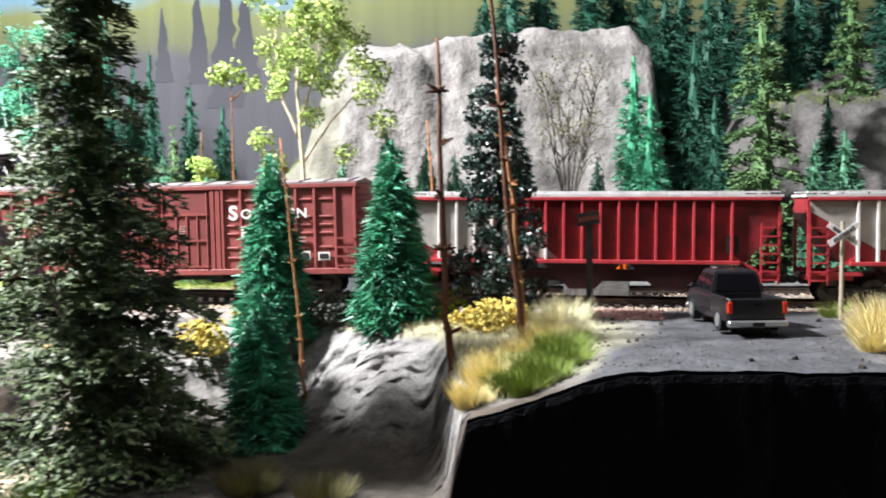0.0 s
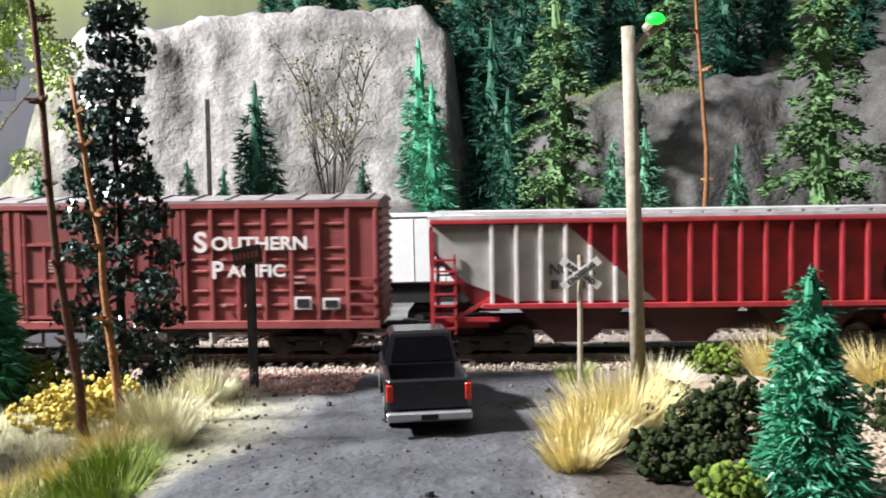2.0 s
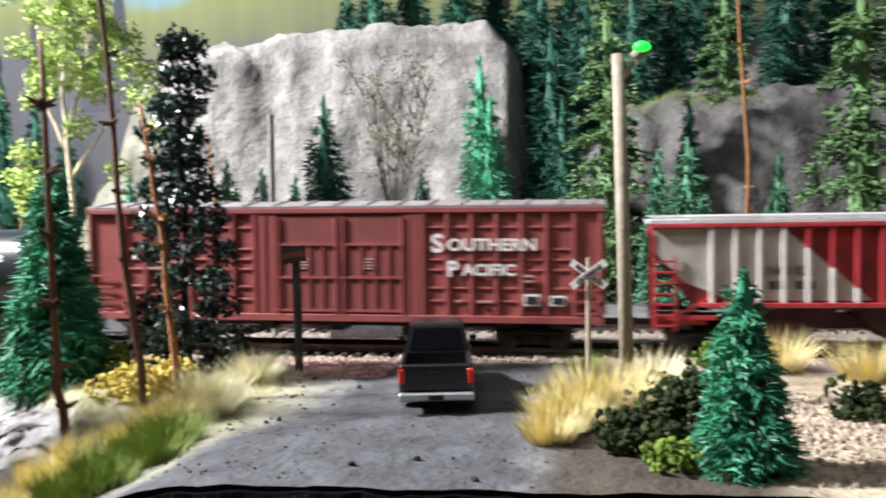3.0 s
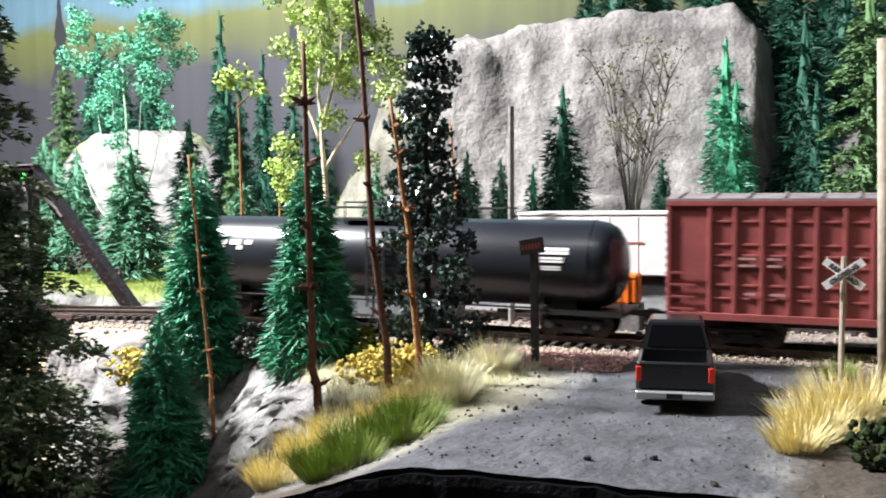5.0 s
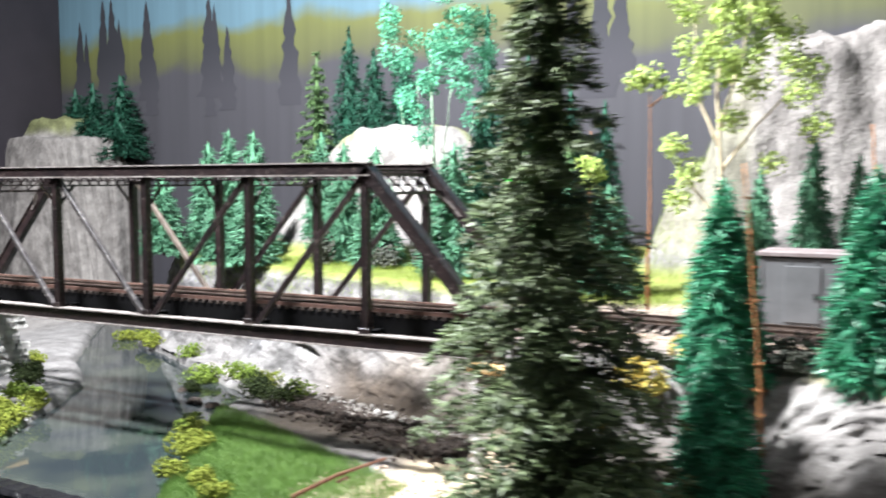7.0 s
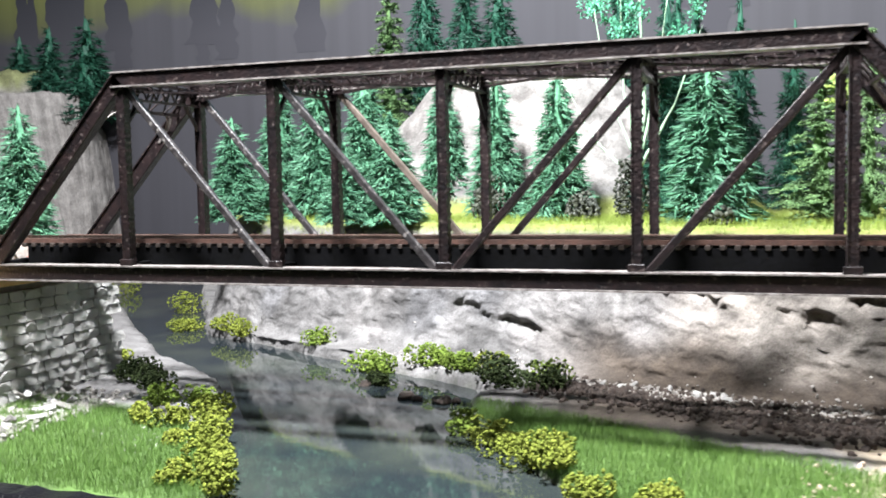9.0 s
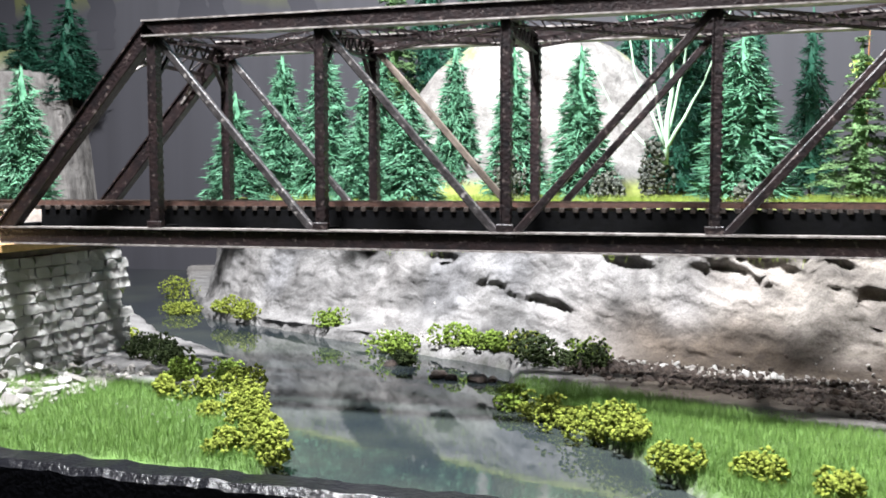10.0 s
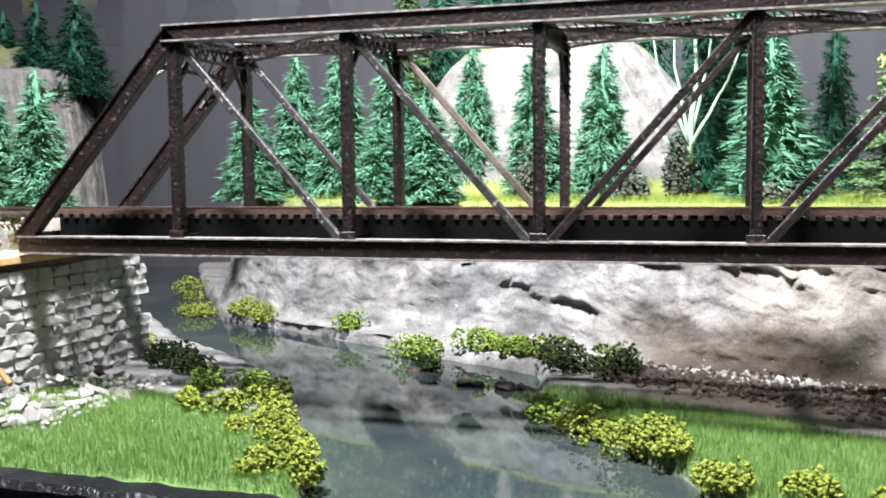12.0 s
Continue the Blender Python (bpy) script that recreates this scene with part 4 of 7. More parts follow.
for x, y, z in ((0.012, 0.022, 0.038), (-0.006, 0.030, 0.040), (0.020, 0.004, 0.052), (-0.020, -0.020, 0.020), (0.014, -0.018, 0.024), (0.024, 0.010, 0.036)):
    v, f = [], []
    clump(v, f, (x, y, z), 0.0013, 22, 0.0009, rng)
    mesh_ob("yellow_fleck", v, f, "foam_yellow", big_spruce, "bright yellow foam fleck")
# behind the tracks, along the cliff foot
for x, y, top, base, r, m in (
        (0.352, 0.208, 0.116, 0.0, 0.022, "needle_dark"), (0.410, 0.212, 0.069, 0.02, 0.009, "needle_dark"),
        (0.437, 0.285, 0.150, 0.0, 0.024, "needle_green"), (0.447, 0.25, 0.118, 0.0, 0.020, "needle_green"), (0.483, 0.31, 0.165, 0.0, 0.030, "needle_dark"), (0.492, 0.26, 0.115, -0.01, 0.022, "needle_dark"),
        (0.562, 0.19, 0.083, -0.012, 0.018, "needle_teal"), (0.546, 0.20, 0.078, -0.012, 0.013, "needle_teal"), (0.570, 0.27, 0.115, 0.0, 0.016, "needle_dark"),
        (0.610, 0.195, 0.073, -0.012, 0.012, "needle_teal"),
        (0.315, 0.20, 0.072, 0.0, 0.012, "needle_teal"), (0.297, 0.19, 0.077, 0.0, 0.013, "needle_teal"), (0.332, 0.21, 0.068, 0.0, 0.011, "needle_green"), (0.275, 0.17, 0.09, -0.01, 0.016, "needle_teal"), (0.30, 0.16, 0.062, -0.01, 0.012, "needle_teal"), (0.245, 0.17, 0.070, -0.01, 0.014, "needle_teal")):
    conifer(x, y, top, base, r, m, 3600, 0.0062, 0.25, 0.8, DRK if m == "needle_dark" else GRN, 10 + len(m))
# olive giants and the dark back rows
for x, y, top, base, r in ((0.520, 0.235, 0.205, -0.01, 0.040), (0.645, 0.165, 0.20, -0.012, 0.042), (0.600, 0.33, 0.22, 0.05, 0.034), (0.078, 0.21, 0.082, -0.012, 0.028), (-0.278, 0.448, 0.205, 0.06, 0.034), (0.105, 0.22, 0.10, -0.012, 0.018)):
    conifer(x, y, top, base, r, "needle_olive", 7000, 0.0029, 0.35, 0.72, "olive-green model pine with soft needles", 21, 1.0, 17)
for x, y, top, base, r in ((0.541, 0.38, 0.235, 0.08, 0.028), (0.575, 0.40, 0.24, 0.08, 0.028), (0.61, 0.42, 0.24, 0.08, 0.03), (0.65, 0.38, 0.24, 0.08, 0.03), (0.69, 0.41, 0.25, 0.08, 0.03), (0.73, 0.36, 0.23, 0.08, 0.03), (0.78, 0.30, 0.21, 0.06, 0.034), (0.505, 0.42, 0.235, 0.06, 0.028),
                          (0.47, 0.44, 0.24, 0.10, 0.026), (0.335, 0.42, 0.255, 0.155, 0.025), (0.36, 0.45, 0.27, 0.155, 0.024), (0.31, 0.43, 0.23, 0.14, 0.022), (0.405, 0.43, 0.26, 0.155, 0.026), (0.43, 0.46, 0.27, 0.15, 0.026), (0.20, 0.47, 0.16, -0.01, 0.025), (0.03, 0.42, 0.16, -0.012, 0.022), (-0.016, 0.40, 0.178, -0.012, 0.018), (0.07, 0.40, 0.135, -0.012, 0.022),
                          (-0.25, 0.47, 0.235, 0.08, 0.026), (-0.205, 0.45, 0.205, 0.08, 0.028), (-0.18, 0.47, 0.21, 0.08, 0.028), (-0.70, 0.56, 0.215, 0.09, 0.042), (-0.745, 0.55, 0.205, 0.09, 0.036), (-0.81, 0.575, 0.20, 0.10, 0.034), (-0.02, 0.33, 0.12, -0.012, 0.03), (0.0, 0.36, 0.15, -0.012, 0.03),
                          (0.49, 0.50, 0.27, 0.10, 0.030), (0.525, 0.48, 0.27, 0.10, 0.032), (0.56, 0.50, 0.29, 0.10, 0.032), (0.595, 0.49, 0.28, 0.10, 0.033), (0.63, 0.51, 0.30, 0.10, 0.034), (0.67, 0.48, 0.29, 0.10, 0.034), (0.71, 0.50, 0.30, 0.10, 0.034), (0.75, 0.46, 0.29, 0.10, 0.034), (0.80, 0.44, 0.29, 0.10, 0.036), (0.85, 0.40, 0.27, 0.08, 0.036), (0.455, 0.52, 0.28, 0.12, 0.028), (-0.065, 0.44, 0.24, -0.012, 0.026), (-0.03, 0.46, 0.20, -0.012, 0.022)):
    conifer(x, y, top, base, r, "needle_dark", 3200, 0.0080, 0.3, 0.8, DRK, 31)
# behind the bridge
for x, y, top, base, r in ((-0.237, 0.29, 0.112, -0.012, 0.026), (-0.285, 0.31, 0.115, -0.012, 0.026), (-0.188, 0.33, 0.112, -0.012, 0.022), (-0.33, 0.33, 0.105, -0.012, 0.027), (-0.345, 0.28, 0.07, -0.012, 0.024), (-0.195, 0.235, 0.066, -0.012, 0.024), (-0.225, 0.225, 0.045, -0.012, 0.02), (-0.135, 0.29, 0.098, -0.012, 0.023),
                          (-0.085, 0.265, 0.093, -0.012, 0.024), (0.016, 0.215, 0.092, -0.012, 0.030), (-0.386, 0.100, 0.070, -0.014, 0.021), (-0.412, 0.095, 0.066, -0.014, 0.020), (-0.45, 0.10, 0.09, -0.014, 0.024), (0.155, 0.16, 0.06, -0.012, 0.022), (0.125, 0.16, 0.075, -0.012, 0.016)):
    conifer(x, y, top, base, r, "needle_teal", 4200, 0.0085, 0.35, 0.85, "blue-green bottle-brush model spruce tree", 41)


def broadleaf(name, x, y, base, stems, clumps, bark, leaf, size, n, seed, label, trunk_r=0.0022):
    """stems: lists of points from the foot; clumps: (place, radius)."""
    rng = random.Random(seed)
    t = empty(name, x, y, base, 0, label, "tree")
    for k, pts in enumerate(stems):
        v, f = [], []
        m = len(pts)
        r0 = trunk_r if k == 0 else trunk_r * 0.55
        pts2 = []
        for a, b in zip(pts, pts[1:]):
            for j in range(4):
                q = Vector(a).lerp(Vector(b), j / 4)
                pts2.append(q + Vector((rng.uniform(-1, 1), rng.uniform(-1, 1), 0)) * r0 * 0.4)
        pts2.append(Vector(pts[-1]))
        tube(v, f, pts2, [r0 * (1 - 0.8 * i / (len(pts2) - 1)) for i in range(len(pts2))], 6)
        mesh_ob("trunk" if k == 0 else "limb", v, f, bark, t, smooth=True)
    v, f = [], []
    for c, r in clumps:
        clump(v, f, c, r, int(n * (r / 0.012) ** 2), size, rng, 0.8)
    mesh_ob("crown", v, f, leaf, t)
    return t


def spread(seed, n, centre, rx, rz, rmin, rmax):
    rng = random.Random(seed)
    out = []
    for i in range(n):
        d = Vector((rng.gauss(0, 1), rng.gauss(0, 1), rng.gauss(0, 1))).normalized() * rng.random() ** 0.5
        out.append((Vector(centre) + Vector((d.x * rx, d.y * rx, d.z * rz)), rng.uniform(rmin, rmax)))
    return out


# lime aspen with a pale trunk
cl = spread(3, 56, (0.004, 0, 0.165), 0.032, 0.072, 0.004, 0.009) + [(Vector((0.045, 0.0, 0.118)), 0.011), (Vector((0.052, 0.005, 0.10)), 0.010), (Vector((0.04, 0, 0.135)), 0.010), (Vector((-0.017, 0, 0.075)), 0.010), (Vector((-0.022, 0, 0.06)), 0.009), (Vector((0.03, 0.0, 0.08)), 0.008), (Vector((0.036, 0.0, 0.15)), 0.011), (Vector((0.05, 0.004, 0.13)), 0.009), (Vector((-0.025, 0, 0.09)), 0.009), (Vector((0.008, 0, 0.105)), 0.009), (Vector((0.02, 0, 0.125)), 0.011)]
broadleaf("aspen_tree", 0.227, 0.136, -0.012, [[(0, 0, 0), (0.002, 0, 0.06), (0.0, 0, 0.12), (0.004, 0, 0.20)], [(0.002, 0, 0.075), (0.02, 0, 0.10), (0.045, 0, 0.125)], [(0, 0, 0.05), (-0.012, 0, 0.065), (-0.02, 0, 0.075)], [(0, 0, 0.09), (-0.012, 0, 0.12), (-0.014, 0, 0.16)], [(0.001, 0, 0.10), (0.012, 0.003, 0.14), (0.02, 0, 0.18)]], cl, "bark_pale", "leaf_lime", 0.0013, 300, 5, "lime-green model aspen with pale forked trunk")
# stick pine with a lime tuft
broadleaf("tufted_pine", 0.200, 0.093, -0.012, [[(0, 0, 0), (0.001, 0, 0.06), (0.0, 0, 0.12)], [(0, 0, 0.11), (0.01, 0, 0.118)]], [(Vector((0, 0, 0.126)), 0.009), (Vector((-0.008, 0, 0.124)), 0.006), (Vector((0.013, 0, 0.119)), 0.006)], "bark_orange", "leaf_lime", 0.0018, 190, 6, "thin orange stick tree with a lime tuft", 0.0013)
# small yellow columnar tree
broadleaf("poplar_tree", 0.094, 0.296, -0.012, [[(0, 0, 0), (0, 0, 0.05), (0, 0, 0.11)]], spread(8, 11, (0, 0, 0.075), 0.009, 0.04, 0.004, 0.008), "bark_orange", "leaf_lime", 0.0018, 190, 7, "small yellow-green columnar model tree", 0.0015)
# teal broadleaf behind the bridge
cl = spread(12, 70, (0.008, 0, 0.150), 0.052, 0.072, 0.005, 0.011)
broadleaf("poplar_grove_tree", -0.030, 0.262, 0.010, [[(0, 0, 0), (0.003, 0, 0.06), (0.0, 0, 0.15)], [(0, 0, 0.01), (-0.02, 0, 0.06), (-0.03, 0, 0.12)], [(0, 0, 0.01), (0.022, 0, 0.05), (0.04, 0, 0.10)], [(0, 0, 0.015), (0.01, 0, 0.06), (0.02, 0, 0.13)], [(0, 0, 0.012), (-0.01, 0, 0.06), (-0.012, 0, 0.13)], [(0, 0, 0.0), (-0.03, 0, 0.03), (-0.05, 0, 0.07)]], cl, "bark_mint", "leaf_teal", 0.0013, 200, 8, "emerald-green broadleaf model tree with pale mint limbs")


# black glossy tree by the road
def black_tree():
    rng = random.Random(4)
    cl = []
    for k in range(12):
        z = 0.006 + k * 0.0101
        reach = 0.0225 * (1 - z / 0.145) + 0.002
        for j in range(7 if k < 7 else 5):
            a = k * 1.9 + j * 1.05 + rng.uniform(-0.4, 0.4)
            r = reach * rng.uniform(0.35, 1.0)
            cl.append((Vector((math.cos(a) * r + 0.002 * math.sin(z * 60), math.sin(a) * r, z - 0.12 * r + rng.uniform(-0.0015, 0.0015))), rng.uniform(0.0042, 0.0068)))
    broadleaf("dark_cedar", 0.367, -0.026, -0.013, [[(0, 0, 0), (0.001, 0, 0.06), (0, 0, 0.122)]], cl, "bark_dark", "leaf_black", 0.0014, 340, 9, "glossy blackish-green model cedar in ragged tiers", 0.0018)


black_tree()


def grey_bush():
    rng = random.Random(14)
    stems, tips = [], []
    for i in range(20):
        a = rng.uniform(0, 6.28)
        s = rng.uniform(0.006, 0.036)
        h = rng.uniform(0.07, 0.142)
        p1 = Vector((math.cos(a) * s * 0.25, math.sin(a) * s * 0.25, h * 0.35))
        p2 = Vector((math.cos(a) * s * 0.7, math.sin(a) * s * 0.7, h * 0.7))
        p3 = Vector((math.cos(a) * s, math.sin(a) * s, h))
        stems.append([(0, 0, 0), p1, p2, p3])
        for j in range(3):
            q = p1.lerp(p3, rng.uniform(0.2, 0.9))
            e = q + Vector((rng.uniform(-1, 1) * 0.014, rng.uniform(-1, 1) * 0.014, rng.uniform(0.008, 0.024)))
            stems.append([q, q.lerp(e, 0.6) + Vector((0, 0, 0.003)), e])
            tips.append((e, 0.005))
        tips.append((p3, 0.006))
    broadleaf("bare_shrub", 0.390, 0.222, 0.01, stems, tips, "twig_grey", "leaf_dry", 0.0009, 60, 15, "sparse grey twig shrub with tiny olive leaves", 0.0010)


grey_bush()


# ---- stick trunks and posts ----
def stick(x, y, base, pts, r, bark, label, knots=8, seed=1):
    rng = random.Random(seed)
    t = empty("dead_pine", x, y, base, 0, label, "tree", "stick trunks")
    v, f = [], []
    full = []
    for a, b in zip(pts, pts[1:]):
        for j in range(5):
            q = Vector(a).lerp(Vector(b), j / 5)
            full.append(q + Vector((rng.uniform(-1, 1), rng.uniform(-1, 1), 0)) * r * 0.35)
    full.append(Vector(pts[-1]))
    tube(v, f, full, [r * (1 - 0.62 * i / len(full)) for i in range(len(full))], 7)
    mesh_ob("trunk", v, f, bark, t, smooth=True)
    top = full[-1].z
    for k in range(knots):
        z = top * (0.12 + 0.86 * (k + rng.random() * 0.6) / knots)
        i = min(range(len(full)), key=lambda j: abs(full[j].z - z))
        c = full[i]
        vv, ff = [], []
        for j in range(rng.randint(2, 4)):
            a = rng.uniform(0, 6.28)
            e = c + Vector((math.cos(a), math.sin(a), rng.uniform(-0.2, 0.6))) * rng.uniform(1.8, 3.4) * r
            tube(vv, ff, [c, c.lerp(e, 0.6), e], [r * 0.55, r * 0.45, r * 0.2], 4)
        mesh_ob("branch_stub", vv, ff, bark, t)
    return t


RED = "bare reddish-brown stick trunk with whorled stubs"
stick(0.356, -0.086, -0.030, [(0, 0, 0), (-0.003, 0, 0.03), (-0.005, 0.002, 0.128)], 0.0017, "bark_red", RED, 9, 1)
stick(0.383, -0.088, -0.018, [(0, 0, 0), (-0.006, 0, 0.05), (-0.013, 0.002, 0.150)], 0.0014, "bark_red", RED, 9, 2)
stick(0.381, -0.063, -0.015, [(0, 0, 0), (-0.004, 0, 0.05), (-0.010, 0, 0.096)], 0.0013, "bark_orange", RED, 8, 3)
stick(0.287, -0.050, -0.050, [(0, 0, 0), (-0.003, 0, 0.05), (-0.009, 0, 0.115)], 0.0009, "bark_orange", RED, 10, 4)
stick(0.593, 0.19, -0.012, [(0, 0, 0), (0.0, 0, 0.08), (-0.005, 0, 0.18)], 0.0017, "bark_orange", RED, 4, 5)
stick(0.310, 0.14, -0.012, [(0, 0, 0), (0.0, 0, 0.06), (-0.003, 0, 0.10)], 0.0012, "bark_orange", RED, 4, 6)


def posts():
    t = empty("street_lamp", 0.521, -0.064, -0.013, 0, "grey wooden pole with a small glowing green lamp", "lamp")
    v, f = [], []
    tube(v, f, [(0, 0, -0.003), (-0.0008, 0, 0.05), (-0.0018, 0, 0.102)], [0.0021, 0.0020, 0.0018], 10)
    mesh_ob("pole", v, f, "pole_wood", t, smooth=True)
    bm = nb()
    beam(bm, (-0.001, 0, 0.094), (0.0035, 0.0, 0.101), 0.0016, 0.0016)
    part("bracket", bm, "pole_wood", t)
    bm = nb()
    cyl(bm, (0.0028, 0, 0.1005), (0.0062, 0, 0.1035), 0.0017, 0.0022)
    part("shade", bm, "pole_wood", t)
    bm = nb()
    bmesh.ops.create_uvsphere(bm, u_segments=12, v_segments=8, radius=0.0019, matrix=Matrix.Translation((0.0050, -0.0012, 0.1035)) @ Matrix.Diagonal((1.3, 1, 0.9, 1)))
    part("bulb", bm, "lamp_green", t, "glowing green bulb", True)
    t = empty("street_lamp", 0.176, -0.032, ground_z(0.176, -0.032), 0, "thin dark post with a small glowing green lamp", "lamp")
    top = 0.060 - t.location.z
    v, f = [], []
    tube(v, f, [(0, 0, -0.004), (0, 0, top * 0.5), (0.0006, 0, top)], [0.0014, 0.0013, 0.0011], 8)
    mesh_ob("pole", v, f, "post_dark", t)
    bm = nb()
    cyl(bm, (-0.0024, 0, top - 0.0015), (0.001, 0, top - 0.0005), 0.0012, 0.0010)
    part("shade", bm, "post_dark", t)
    bm = nb()
    bmesh.ops.create_uvsphere(bm, u_segments=12, v_segments=8, radius=0.0019, matrix=Matrix.Translation((-0.0030, -0.0006, top - 0.001)) @ Matrix.Diagonal((1.3, 1, 0.8, 1)))
    part("bulb", bm, "lamp_green", t, "glowing green bulb", True)
    t = empty("wooden_post", 0.3635, 0.078, -0.013, 0, "grey weathered timber post", "post")
    v, f = [], []
    tube(v, f, [(0, 0, -0.003), (0.0003, 0, 0.05), (0.0008, 0, 0.102)], [0.0017, 0.0016, 0.0015], 8)
    mesh_ob("pole", v, f, "post_grey", t)


posts()


# ---- the train ----
TRAIN = []
TRAIN_ROWS = [(0.0, 0.0865), (0.5, 0.1234), (1.0, 0.1602), (1.5, 0.197), (2.0, 0.2345), (2.5, 0.272), (3.0, 0.3065), (3.5, 0.342), (4.0, 0.3775), (4.5, 0.413), (5.0, 0.4475), (5.5, 0.481), (6.0, 0.5155), (6.5, 0.550), (7.0, 0.585), (8.0, 0.655), (9.0, 0.725), (10.0, 0.795), (11.0, 0.865), (12.0, 0.935)]


def bogie(car, x):
    t = new("bogie")
    t.empty_display_size = 0.005
    t.parent = car
    t.location = (x, 0, 0)
    for s in (-1, 1):
        bm = nb()
        box(bm, -0.0125, 0.0125, s * 0.0105 - 0.0009, s * 0.0105 + 0.0009, 0.0052, 0.0074, 0.0004)
        box(bm, -0.0045, 0.0045, s * 0.0105 - 0.0012, s * 0.0105 + 0.0012, 0.0018, 0.0056, 0.0004)
        beam(bm, (-0.0105, s * 0.0105, 0.0052), (-0.003, s * 0.0105, 0.0022), 0.0016, 0.0014)
        beam(bm, (0.0105, s * 0.0105, 0.0052), (0.003, s * 0.0105, 0.0022), 0.0016, 0.0014)
        for e in (-0.0098, 0.0098):
            cyl(bm, (e, s * 0.0096, 0.0052), (e, s * 0.0124, 0.0052), 0.0018)
        part("side_frame", bm, "gear_black", t)
    bm = nb()
    box(bm, -0.003, 0.003, -0.0105, 0.0105, 0.004, 0.0080)
    part("bolster", bm, "gear_black", t)
    for e in (-0.0098, 0.0098):
        bm = nb()
        cyl(bm, (e, -0.0095, 0.0052), (e, 0.0095, 0.0052), 0.0009)
        for s in (-1, 1):
            cyl(bm, (e, s * 0.0070, 0.0052), (e, s * 0.0092, 0.0052), 0.0052, seg=20)
            cyl(bm, (e, s * 0.0064, 0.0052), (e, s * 0.0070, 0.0052), 0.0057, seg=20)
        part("wheelset", bm, "wheel_steel", t)


def coupler(car, x, s):
    bm = nb()
    box(bm, x, x + s * 0.009, -0.0012, 0.0012, 0.0088, 0.0112, 0.0003)
    box(bm, x + s * 0.006, x + s * 0.0095, -0.0022, 0.0022, 0.0082, 0.0118, 0.0004)
    part("coupler", bm, "gear_black", car)


def text(car, words, x, z, size, y, material, scale_x=1.0, name="lettering"):
    cu = bpy.data.curves.new(name, "FONT")
    cu.body, cu.size, cu.extrude, cu.offset = words, size, 0.00008, size * 0.028
    tmp = bpy.data.objects.new("tmp", cu)
    scene.collection.objects.link(tmp)
    bpy.context.view_layer.update()
    me = bpy.data.meshes.new_from_object(tmp.evaluated_get(bpy.context.evaluated_depsgraph_get()))
    bpy.data.objects.remove(tmp)
    me.materials.clear()
    me.materials.append(M[material])
    o = new(name, me)
    o.parent = car
    o.matrix_basis = pose(x, y, z, 90) @ Matrix.Diagonal((scale_x, 1, 1, 1))
    return o


def ladder(car, x0, x1, z0, z1, n, y, material, stiles=True):
    bm = nb()
    if stiles:
        for x in (x0, x1):
            box(bm, x - 0.0004, x + 0.0004, y - 0.0005, y + 0.0003, z0, z1)
    for k in range(n):
        z = z0 + (z1 - z0) * (k + 0.5) / n
        box(bm, x0, x1, y - 0.0007, y - 0.0001, z - 0.00035, z + 0.00035)
    part("ladder", bm, material, car)


